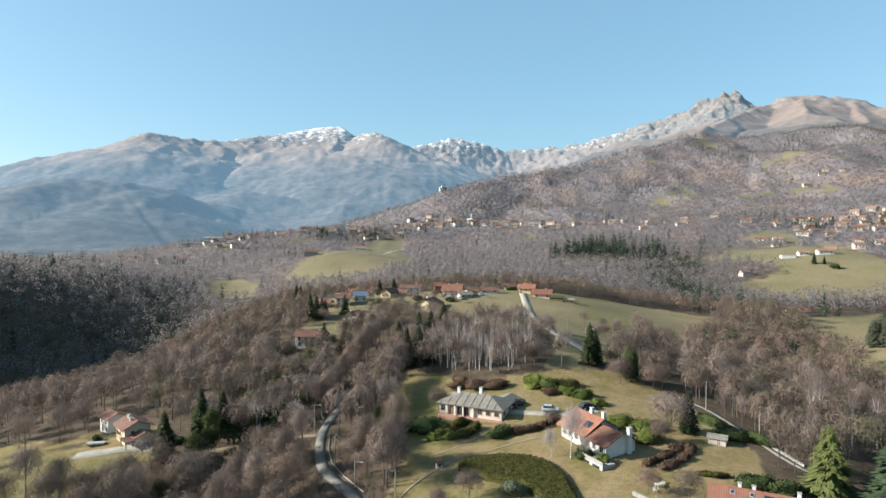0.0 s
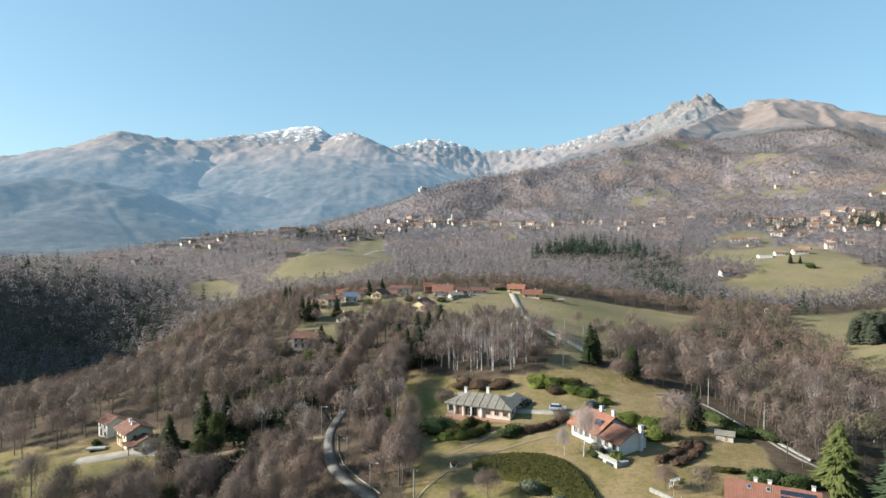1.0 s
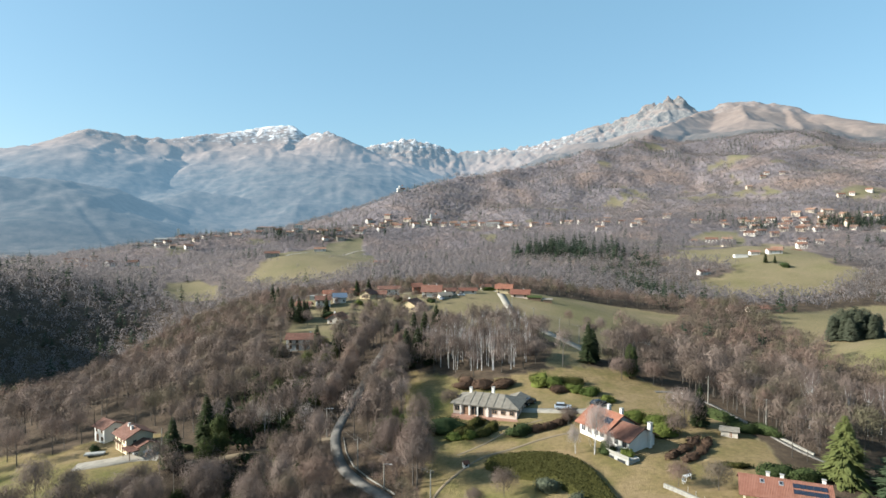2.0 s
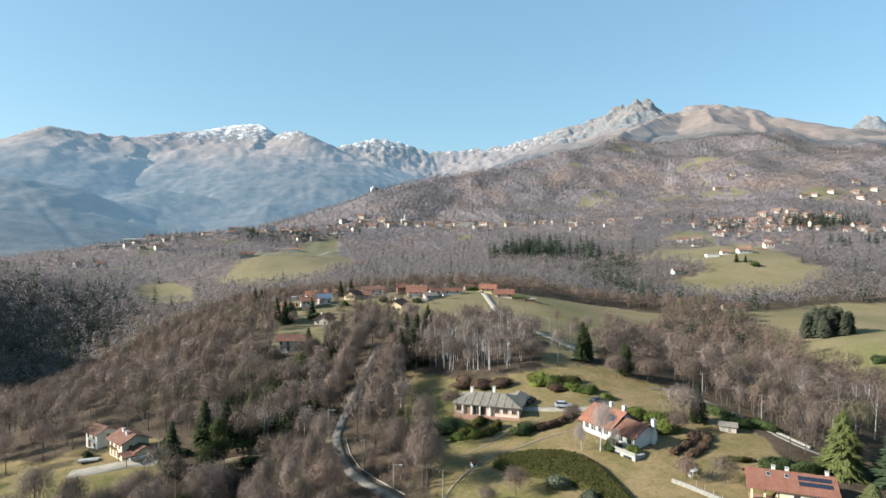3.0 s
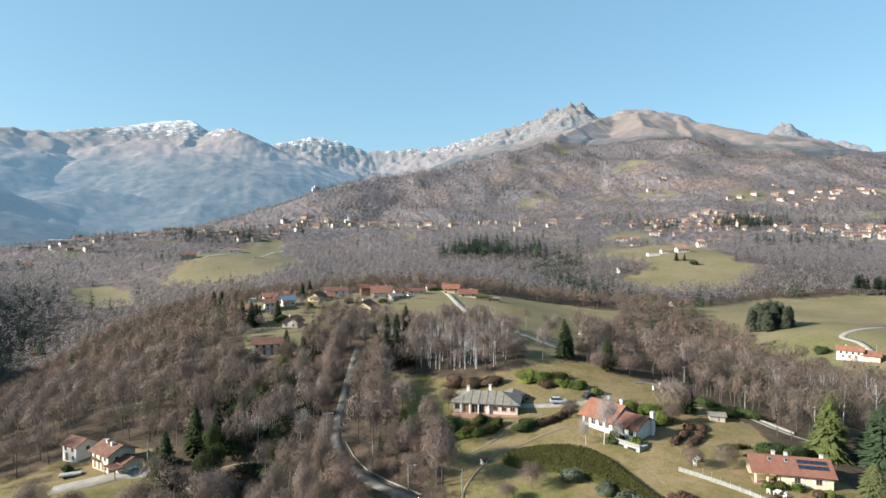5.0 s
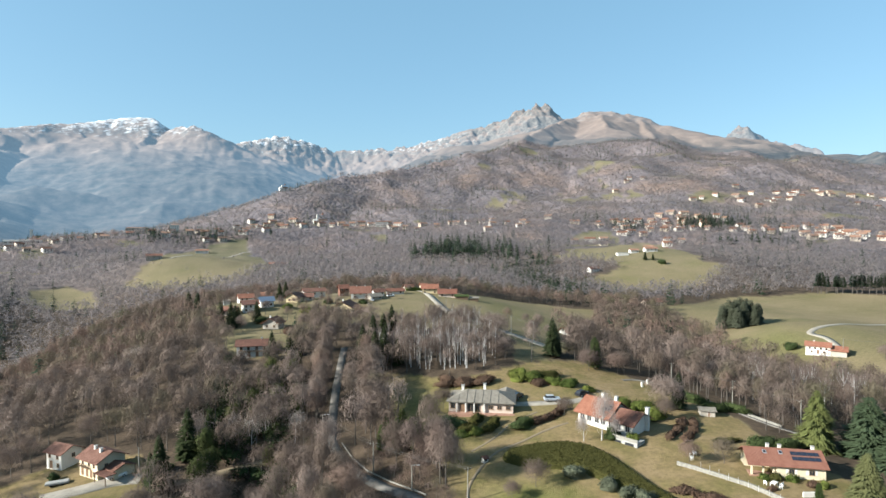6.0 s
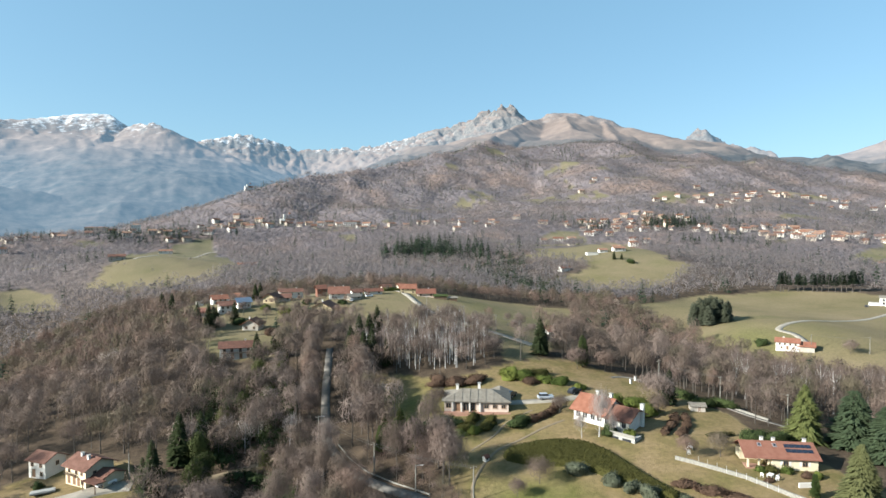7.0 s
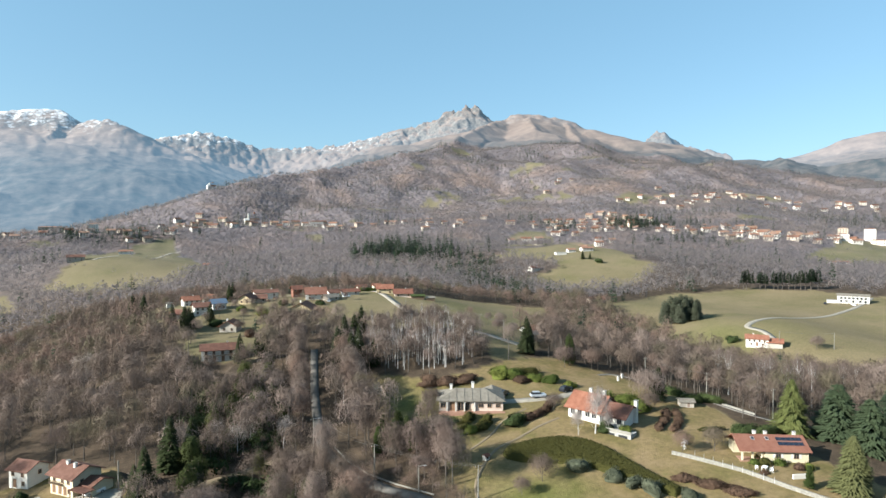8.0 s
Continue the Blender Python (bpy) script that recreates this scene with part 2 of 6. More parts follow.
def ground_material():
    m = bpy.data.materials.new("meadow_and_leaf_litter")
    m.use_nodes = True
    n, link = m.node_tree.nodes, m.node_tree.links.new
    b = n["Principled BSDF"]
    b.inputs["Roughness"].default_value, b.inputs["Specular IOR Level"].default_value = 0.95, 0.1
    where = n.new("ShaderNodeTexCoord").outputs["Object"]

    def tex(scale, detail=6, rough=0.6):
        t = n.new("ShaderNodeTexNoise")
        t.inputs["Scale"].default_value, t.inputs["Detail"].default_value, t.inputs["Roughness"].default_value = scale, detail, rough
        link(where, t.inputs["Vector"])
        return t.outputs[0]

    def ramp(value, *stops):
        r = n.new("ShaderNodeValToRGB")
        while len(r.color_ramp.elements) < len(stops):
            r.color_ramp.elements.new(0.5)
        for e, (at, c) in zip(r.color_ramp.elements, stops):
            e.position, e.color = at, (*c, 1)
        link(value, r.inputs[0])
        return r.outputs[0]

    def mix(f, a, c):
        x = n.new("ShaderNodeMix")
        x.data_type = "RGBA"
        link(f, x.inputs[0]), link(a, x.inputs[6]), link(c, x.inputs[7])
        return x.outputs[2]

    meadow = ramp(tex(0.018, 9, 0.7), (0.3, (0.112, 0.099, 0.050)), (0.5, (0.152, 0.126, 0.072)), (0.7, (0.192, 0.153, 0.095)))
    lawn = ramp(tex(0.12), (0.3, (0.098, 0.090, 0.032)), (0.48, (0.158, 0.121, 0.060)), (0.7, (0.208, 0.152, 0.088)))
    tuft = ramp(tex(0.9, 8, 0.75), (0.25, (0.62, 0.62, 0.6)), (0.75, (1.3, 1.28, 1.25)))
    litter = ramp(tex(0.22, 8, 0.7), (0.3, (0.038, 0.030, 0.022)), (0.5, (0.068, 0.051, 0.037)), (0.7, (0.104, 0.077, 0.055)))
    # far woods, with haze mixed into the colour: paler and bluer than the litter
    hazy_brush = ramp(tex(0.035, 9, 0.75), (0.3, (0.098, 0.084, 0.085)), (0.45, (0.145, 0.122, 0.121)), (0.55, (0.170, 0.142, 0.138)), (0.72, (0.215, 0.176, 0.162)))
    kinds = {}
    for key in ("wood", "garden", "lush", "hill"):
        a = n.new("ShaderNodeAttribute")
        a.attribute_name = key
        kinds[key] = a.outputs["Fac"]
    green = ramp(tex(0.2), (0.3, (0.070, 0.085, 0.022)), (0.7, (0.110, 0.115, 0.036)))
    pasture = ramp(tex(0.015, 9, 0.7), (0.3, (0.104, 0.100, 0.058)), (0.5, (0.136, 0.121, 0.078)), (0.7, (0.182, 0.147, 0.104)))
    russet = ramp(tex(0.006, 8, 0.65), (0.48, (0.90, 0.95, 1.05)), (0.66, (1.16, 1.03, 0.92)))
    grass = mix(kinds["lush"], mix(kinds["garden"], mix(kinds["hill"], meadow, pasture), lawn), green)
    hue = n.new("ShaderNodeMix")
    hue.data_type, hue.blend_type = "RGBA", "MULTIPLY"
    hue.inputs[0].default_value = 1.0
    link(hazy_brush, hue.inputs[6]), link(russet, hue.inputs[7])
    hazy_brush = hue.outputs[2]
    base = mix(kinds["wood"], grass, mix(kinds["hill"], litter, hazy_brush))
    mul = n.new("ShaderNodeMix")
    mul.data_type, mul.blend_type = "RGBA", "MULTIPLY"
    mul.inputs[0].default_value = 1.0
    link(base, mul.inputs[6]), link(tuft, mul.inputs[7])
    link(mul.outputs[2], b.inputs["Base Color"])
    bp = n.new("ShaderNodeBump")
    bp.inputs["Strength"].default_value, bp.inputs["Distance"].default_value = 0.7, 0.35
    link(tex(1.2, 8, 0.75), bp.inputs["Height"])
    # crowns of the woods far up the hill
    crowns, domes, deep = n.new("ShaderNodeTexVoronoi"), n.new("ShaderNodeBump"), n.new("ShaderNodeMath")
    crowns.inputs["Scale"].default_value, crowns.inputs["Randomness"].default_value = 0.11, 1.0
    link(where, crowns.inputs["Vector"])
    deep.operation = "MULTIPLY"
    link(kinds["hill"], deep.inputs[0]), link(kinds["wood"], deep.inputs[1])
    domes.invert = True
    domes.inputs["Distance"].default_value = 2.4
    link(deep.outputs[0], domes.inputs["Strength"]), link(crowns.outputs["Distance"], domes.inputs["Height"])
    link(bp.outputs[0], domes.inputs["Normal"]), link(domes.outputs[0], b.inputs["Normal"])
    return m


def mountain_material():
    """Brown slopes, woods low down, grey rock where steep, snow on the tops; the haze before it is put in as a bluish
    glow that grows with distance.
    """
    m = bpy.data.materials.new("far_mountains")
    m.use_nodes = True
    n, link = m.node_tree.nodes, m.node_tree.links.new
    b = n["Principled BSDF"]
    b.inputs["Roughness"].default_value, b.inputs["Specular IOR Level"].default_value = 0.95, 0.05
    where = n.new("ShaderNodeTexCoord").outputs["Object"]
    geo = n.new("ShaderNodeNewGeometry")
    pos, nor = n.new("ShaderNodeSeparateXYZ"), n.new("ShaderNodeSeparateXYZ")
    link(where, pos.inputs[0]), link(geo.outputs["Normal"], nor.inputs[0])

    def tex(scale, detail=8, rough=0.65):
        t = n.new("ShaderNodeTexNoise")
        t.inputs["Scale"].default_value, t.inputs["Detail"].default_value, t.inputs["Roughness"].default_value = scale, detail, rough
        link(where, t.inputs["Vector"])
        return t.outputs[0]

    def calc(op, a, c):
        x = n.new("ShaderNodeMath")
        x.operation = op
        for k, v in enumerate((a, c)):
            if isinstance(v, (int, float)):
                x.inputs[k].default_value = v
            else:
                link(v, x.inputs[k])
        return x.outputs[0]

    def span(v, lo, hi):
        x = n.new("ShaderNodeMapRange")
        x.inputs["From Min"].default_value, x.inputs["From Max"].default_value = lo, hi
        link(v, x.inputs["Value"])
        return x.outputs[0]

    def ramp(value, *stops):
        r = n.new("ShaderNodeValToRGB")
        while len(r.color_ramp.elements) < len(stops):
            r.color_ramp.elements.new(0.5)
        for e, (at, c) in zip(r.color_ramp.elements, stops):
            e.position, e.color = at, (*c, 1)
        link(value, r.inputs[0])
        return r.outputs[0]

    def mix(f, a, c):
        x = n.new("ShaderNodeMix")
        x.data_type = "RGBA"
        link(f, x.inputs[0]), link(a, x.inputs[6]), link(c, x.inputs[7])
        return x.outputs[2]

    patch, grain = tex(0.006), tex(0.05)
    wood = ramp(tex(0.02), (0.34, (0.030, 0.034, 0.034)), (0.48, (0.058, 0.054, 0.051)), (0.66, (0.094, 0.082, 0.074)))
    slope = ramp(tex(0.012), (0.3, (0.118, 0.088, 0.072)), (0.5, (0.158, 0.118, 0.096)), (0.7, (0.196, 0.150, 0.122)))
    stone = ramp(grain, (0.35, (0.060, 0.056, 0.053)), (0.65, (0.160, 0.148, 0.136)))
    snow = ramp(grain, (0.3, (0.60, 0.61, 0.63)), (0.7, (0.68, 0.69, 0.70)))
    z = calc("ADD", pos.outputs[2], calc("MULTIPLY", calc("SUBTRACT", patch, 0.5), 330))
    low = mix(span(z, 330, 520), wood, slope)
    steep = span(calc("ADD", nor.outputs[2], calc("MULTIPLY", calc("SUBTRACT", grain, 0.5), 0.5)), 0.86, 0.72)
    high = span(z, 480, 640)
    ground_colour = mix(calc("MULTIPLY", steep, high), low, stone)
    top = calc("ADD", pos.outputs[2], calc("MULTIPLY", calc("SUBTRACT", tex(0.03, 10, 0.75), 0.5), 820))
    east = span(pos.outputs[0], 1500, 900)
    cover = calc("MULTIPLY", calc("MULTIPLY", calc("MULTIPLY", span(top, 660, 760), span(tex(0.018, 12, 0.8), 0.44, 0.58)), span(calc("ADD", nor.outputs[2], calc("MULTIPLY", calc("SUBTRACT", tex(0.035), 0.5), 0.9)), 0.68, 0.74)), calc("MAXIMUM", east, 0.1))
    link(mix(cover, ground_colour, snow), b.inputs["Base Color"])
    bp = n.new("ShaderNodeBump")
    bp.inputs["Strength"].default_value, bp.inputs["Distance"].default_value = 0.5, 4
    link(tex(0.03, 10, 0.7), bp.inputs["Height"]), link(bp.outputs[0], b.inputs["Normal"])
    # blue haze as emission: stronger far off, low down and in the west
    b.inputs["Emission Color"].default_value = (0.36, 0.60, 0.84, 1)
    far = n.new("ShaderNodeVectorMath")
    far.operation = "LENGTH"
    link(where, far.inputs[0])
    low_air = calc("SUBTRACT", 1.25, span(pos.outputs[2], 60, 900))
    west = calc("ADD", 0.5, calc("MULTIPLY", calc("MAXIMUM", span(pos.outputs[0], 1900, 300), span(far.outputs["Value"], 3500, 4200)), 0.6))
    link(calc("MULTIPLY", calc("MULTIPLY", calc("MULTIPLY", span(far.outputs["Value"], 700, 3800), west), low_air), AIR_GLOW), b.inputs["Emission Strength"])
    return m


AIR_GLOW = 0.16
M = {
    "bark": material("bark", (0.060, 0.052, 0.045), (0.105, 0.092, 0.080), scale=2, bump=0.02),
    "birch_bark": material("birch_bark", (0.20, 0.19, 0.18), (0.40, 0.385, 0.37), (0.50, 0.485, 0.47), scale=1.2, bump=0.01),
    "ivy": tinted("ivy_leaves", [(0.032, 0.042, 0.014), (0.050, 0.060, 0.020), (0.075, 0.080, 0.026)], sheer=0.25),
    "twigs": tinted("bare_twigs", [(0.152, 0.110, 0.091), (0.172, 0.119, 0.094), (0.130, 0.098, 0.085), (0.196, 0.152, 0.131), (0.104, 0.079, 0.065), (0.141, 0.107, 0.088), (0.108, 0.096, 0.060)], sheer=0.25),
    "birch_twigs": tinted("birch_twigs", [(0.190, 0.145, 0.128), (0.170, 0.128, 0.112), (0.215, 0.170, 0.150)], sheer=0.5),
    "pale_twigs": tinted("pale_twigs", [(0.390, 0.345, 0.318), (0.350, 0.305, 0.280)], sheer=0.5),
    # lighter and greyer-blue than the near twigs: distance haze put into the colours
    "far_twigs": tinted("hazy_far_woods", [(0.190, 0.168, 0.170), (0.212, 0.184, 0.180), (0.172, 0.156, 0.160), (0.228, 0.196, 0.188), (0.186, 0.168, 0.156), (0.206, 0.174, 0.162)], sheer=0.55),
    "needles": tinted("dark_needles", [(0.022, 0.030, 0.012), (0.030, 0.040, 0.014), (0.026, 0.035, 0.015)], sheer=0.25),
    "far_needles": tinted("far_needles", [(0.024, 0.04, 0.024), (0.032, 0.052, 0.028), (0.04, 0.056, 0.028)], sheer=0.25),
    "cedar": tinted("cedar_needles", [(0.088, 0.100, 0.034), (0.105, 0.118, 0.040), (0.070, 0.085, 0.032)], sheer=0.25),
    "blue_cedar": tinted("blue_cedar_needles", [(0.046, 0.066, 0.036), (0.058, 0.080, 0.042), (0.038, 0.056, 0.032)], sheer=0.25),
    "pale_cedar": tinted("pale_conifer_needles", [(0.098, 0.104, 0.044), (0.118, 0.122, 0.052), (0.080, 0.088, 0.040)], sheer=0.25),
    "thuja": tinted("thuja_leaves", [(0.04, 0.06, 0.016), (0.06, 0.076, 0.02), (0.048, 0.064, 0.02)], sheer=0.25),
    "shrub": tinted("green_shrub_leaves", [(0.048, 0.068, 0.016), (0.08, 0.1, 0.024), (0.112, 0.124, 0.028)], sheer=0.25),
    "dark_shrub": tinted("dark_shrub_leaves", [(0.024, 0.036, 0.012), (0.036, 0.048, 0.016)]),
    "olive": tinted("olive_leaves", [(0.0667, 0.0754, 0.0493), (0.0812, 0.0899, 0.0609)], sheer=0.25),
    "heather": tinted("clipped_hedge_leaves", [(0.0435, 0.0435, 0.0116), (0.0551, 0.0522, 0.0145)], sheer=0.25),
    "russet": tinted("russet_shrub", [(0.074, 0.047, 0.032), (0.092, 0.058, 0.040)], sheer=0.25),
    "lime_leaf": tinted("yellow_green_leaves", [(0.139, 0.151, 0.0232), (0.174, 0.18, 0.0348)]),
    "gravel": material("gravel_road", (0.174, 0.157, 0.128), (0.232, 0.209, 0.174), (0.273, 0.249, 0.209), scale=0.6, fine=12, bump=0.03),
    "earth": material("trodden_earth", (0.135, 0.106, 0.070), (0.170, 0.134, 0.090), scale=0.8, fine=8),
    "asphalt": material("asphalt", (0.082, 0.077, 0.071), (0.125, 0.117, 0.106), (0.175, 0.160, 0.140), scale=0.35, fine=14, bump=0.01),
    "stone": material("stone_wall", (0.145, 0.139, 0.122), (0.261, 0.249, 0.22), scale=2.5, bump=0.05),
    "white": material("white_plaster", (0.49, 0.468, 0.432), (0.576, 0.562, 0.526), scale=0.5, vary=0.3),
    "cream": material("cream_plaster", (0.504, 0.432, 0.302), (0.576, 0.511, 0.374), scale=0.5),
    "pink": material("pinkish_plaster", (0.446, 0.36, 0.302), (0.518, 0.432, 0.367), scale=0.5),
    "yellow": material("yellowish_plaster", (0.42, 0.34, 0.20), (0.50, 0.41, 0.26), scale=0.5),
    "grey_wall": material("grey_render", (0.302, 0.274, 0.238), (0.389, 0.353, 0.302), scale=0.5),
    "far_wall": material("village_plaster", (0.396, 0.338, 0.274), (0.504, 0.446, 0.374), (0.562, 0.533, 0.49), scale=0.2, vary=0.9),
    "tiles": tile_material("clay_tiles", (0.103, 0.043, 0.029), (0.146, 0.063, 0.042), (0.178, 0.085, 0.059)),
    "orange_tiles": tile_material("new_clay_tiles", (0.156, 0.062, 0.037), (0.205, 0.085, 0.053), (0.240, 0.111, 0.071)),
    "old_tiles": tile_material("weathered_tiles", (0.082, 0.036, 0.026), (0.116, 0.054, 0.037), (0.150, 0.077, 0.056)),
    "brick_tiles": tile_material("brick_red_tiles", (0.129, 0.052, 0.034), (0.165, 0.069, 0.046), (0.191, 0.087, 0.060)),
    "far_tiles": material("village_roof", (0.116, 0.0551, 0.0348), (0.191, 0.0899, 0.058), (0.22, 0.133, 0.0928), scale=0.15, vary=0.9),
    "slate": material("grey_roof_sheets", (0.112, 0.100, 0.082), (0.155, 0.139, 0.115), (0.190, 0.171, 0.143), scale=0.8, fine=9, bump=0.02),
    "glass": material("window_glass", (0.02, 0.022, 0.026), (0.035, 0.038, 0.042), scale=0.6, rough=0.12, spec=0.6),
    "frame": material("window_frame", (0.28, 0.18, 0.11), (0.36, 0.24, 0.15), scale=3, rough=0.6),
    "white_frame": material("white_frame", (0.518, 0.511, 0.497), (0.576, 0.569, 0.554), scale=3, rough=0.5),
    "shutter": material("brown_shutter", (0.14, 0.08, 0.05), (0.2, 0.12, 0.075), scale=4, rough=0.6),
    "wood": material("weathered_wood", (0.087, 0.058, 0.0377), (0.145, 0.104, 0.0696), scale=2, rough=0.8),
    "concrete": material("concrete", (0.22, 0.215, 0.203), (0.302, 0.296, 0.278), scale=1.2, bump=0.01),
    "terracotta": material("terracotta_paving", (0.232, 0.128, 0.0928), (0.29, 0.174, 0.128), scale=1.5),
    "solar": material("solar_glass", (0.012, 0.016, 0.028), (0.02, 0.026, 0.04), scale=2, rough=0.15, spec=0.6),
    "steel": material("galvanised_steel", (0.45, 0.46, 0.47), (0.6, 0.6, 0.6), scale=3, rough=0.4, metal=0.7),
    "dark_paint": material("dark_car_paint", (0.012, 0.014, 0.02), (0.018, 0.02, 0.028), scale=1, rough=0.25, spec=0.6),
    "silver_paint": material("silver_car_paint", (0.42, 0.46, 0.52), (0.48, 0.52, 0.58), scale=1, rough=0.3, metal=0.4),
    "white_paint": material("white_car_paint", (0.72, 0.72, 0.72), (0.78, 0.78, 0.78), scale=1, rough=0.3),
    "cable": material("overhead_cable", (0.09, 0.088, 0.085), (0.13, 0.127, 0.122), scale=2, rough=0.6),
    "rubber": material("tyre_rubber", (0.015, 0.015, 0.015), (0.03, 0.03, 0.03), scale=6),
    "blue": material("blue_grey_metal_roof", (0.075, 0.105, 0.15), (0.10, 0.13, 0.18), scale=1, rough=0.5),
}

# ---- plan: open land, woods, ways ----
GARDENS = [(-11, 196), (-1, 187), (8, 176), (22, 177), (32, 180), (53, 180), (60, 165), (63, 151), (62, 140), (64, 122), (60, 112), (60, 66), (-6, 70), (-14, 100), (-9, 134), (-13, 150), (-13, 176)]
HILL_FIELD = [(5, 276), (20, 319), (42, 356), (60, 385), (103, 410), (144, 400), (168, 368), (137, 302), (82, 248), (60, 200), (43, 180), (30, 182), (40, 205), (35, 228), (20, 238), (4, 235), (-5, 250), (-5, 266)]
VILLAGE = [(-69, 313), (-84, 372), (-76, 425), (-36, 428), (14, 415), (52, 400), (46, 340), (18, 287), (2, 270), (-13, 290), (-36, 270), (-63, 268)]
TERRACE = [(-62, 276), (-34, 262), (-38, 220), (-57, 230)]
FARM_GARDEN = [(-158, 158), (-140, 168), (-118, 172), (-106, 166), (-98, 172), (-88, 172), (-76, 168), (-71, 152), (-74, 139), (-82, 130), (-112, 120), (-140, 122), (-160, 136)]
EAST_MEADOW = [(215, 354), (320, 400), (384, 385), (425, 345), (440, 280), (330, 160), (189, 165), (192, 190), (188, 212), (182, 232), (184, 265), (205, 320)]
VALLEY_MEADOW = [(-262, 640), (-290, 735), (-255, 745), (-226, 715), (-212, 680), (-205, 610), (-235, 610)]
FAR_PASTURE = [(-178, 740), (-190, 990), (-150, 1040), (-104, 1125), (-72, 1125), (-62, 1000), (-30, 775), (-20, 735), (-85, 640), (-140, 640), (-172, 690)]
FARM_PASTURE = [(246, 525), (258, 462), (294, 440), (350, 456), (392, 498), (418, 580), (538, 785), (514, 838), (430, 740), (362, 670), (341, 710), (296, 645), (300, 600), (310, 570), (304, 545)]
UPPER_PASTURE = [(362, 760), (400, 860), (470, 910), (520, 910), (510, 858), (440, 770)]
TOWN_FIELD = [(740, 588), (960, 640), (990, 560), (765, 480), (680, 500)]
WEST_FIELD = [(-560, 690), (-480, 735), (-460, 700), (-520, 650)]
# scrub beside the lane, with no tall trees
LANE_VERGE = [(-24, 85), (-31, 132), (-33, 146), (-30, 150), (-25, 140), (-17, 128), (-9, 116), (-6, 85)]
OPEN_LAND = [GARDENS, HILL_FIELD, VILLAGE, TERRACE, FARM_GARDEN, EAST_MEADOW, VALLEY_MEADOW, FAR_PASTURE, FARM_PASTURE, UPPER_PASTURE, TOWN_FIELD, WEST_FIELD]
# clearings high on the hill and round the villages: x, y, half-widths
CLEARINGS = [(317, 1335, 34, 50), (415, 1387, 46, 44), (500, 1375, 30, 45), (545, 1465, 26, 60), (888, 1588, 70, 60), (1216, 1405, 80, 60), (100, 1240, 110, 26), (215, 1180, 60, 30), (-230, 1190, 60, 22), (-420, 1060, 75, 40), (950, 1110, 90, 40), (1180, 1070, 100, 40), (850, 700, 130, 40), (-500, 800, 60, 60), (60, 690, 22, 26), (150, 1150, 40, 20), (700, 1250, 60, 40), (1010, 1330, 70, 40), (-370, 860, 60, 50)]


def inside(outline, x, y):
    """Which of the points lie in the outline."""
    hit = np.zeros(x.shape, bool)
    for (ax, ay), (bx, by) in zip(outline, outline[1:] + outline[:1]):
        cross = (ay > y) != (by > y)
        hit ^= cross & (x < (bx - ax) * (y - ay) / (by - ay + 1e-12) + ax)
    return hit


def openness(x, y):
    """True where there is no wood, with an uneven edge."""
    r = np.hypot(x, y)
    sway, wide = np.clip(r / 90, 1.2, 9), np.clip((r - 250) / 16, 0, 24)
    u = x + sway * fbm(x, y, 22, 2, 31) + wide * fbm(x, y, 75, 3, 33)
    v = y + sway * fbm(x, y, 22, 2, 32) + wide * fbm(x, y, 75, 3, 34)
    hit = np.zeros(x.shape, bool)
    for outline in OPEN_LAND:
        hit |= inside(outline, u, v)
    for cx, cy, rx, ry in CLEARINGS:
        hit |= ((u + 3 * (u - x) - cx) / rx) ** 2 + ((v + 3 * (v - y) - cy) / ry) ** 2 < 0.55
    hit |= (r > 700) & (fbm(x, y, 120, 3, 41) > 0.58)
    return hit


def mesh_from(name, co, faces):
    """A mesh from numpy arrays: points, and faces of one size."""
    me = bpy.data.meshes.new(name)
    k = faces.shape[1]
    me.vertices.add(len(co)), me.loops.add(faces.size), me.polygons.add(len(faces))
    me.vertices.foreach_set("co", np.ascontiguousarray(co, np.float32).ravel())
    me.loops.foreach_set("vertex_index", np.ascontiguousarray(faces, np.int32).ravel())
    me.polygons.foreach_set("loop_start", np.arange(0, faces.size, k, dtype=np.int32))
    me.update(calc_edges=True)
    return me


def sheet(name, mat, rings, bearings):
    """The land between the first ring and the last, round the middle of the camera's arc."""
    a, r = np.meshgrid(np.radians(bearings), rings)
    # the near sheet ends sooner towards the valley in the west
    far = rings[-1]
    edge = BORDER * (0.62 + 0.38 * np.clip((np.degrees(a) + 11) / 9, 0, 1) + 0.38 * (np.degrees(a) > 90))
    r = r * np.minimum(1, edge / BORDER) if far <= BORDER else edge + (r - BORDER) * (far - edge) / (far - BORDER)
    x, y = -30 + r * np.sin(a), r * np.cos(a)
    n, m = r.shape
    i = np.arange(n * m).reshape(n, m)
    j = np.roll(i, -1, 1)
    quads = np.stack([i[:-1], i[1:], j[1:], j[:-1]], -1).reshape(-1, 4)[:, ::-1]
    me = mesh_from(name, np.stack([x, y, height(x, y)], -1).reshape(-1, 3), quads)
    me.polygons.foreach_set("use_smooth", np.ones(len(me.polygons), bool))
    me.materials.append(mat)
    return new(name, me), x.ravel(), y.ravel()


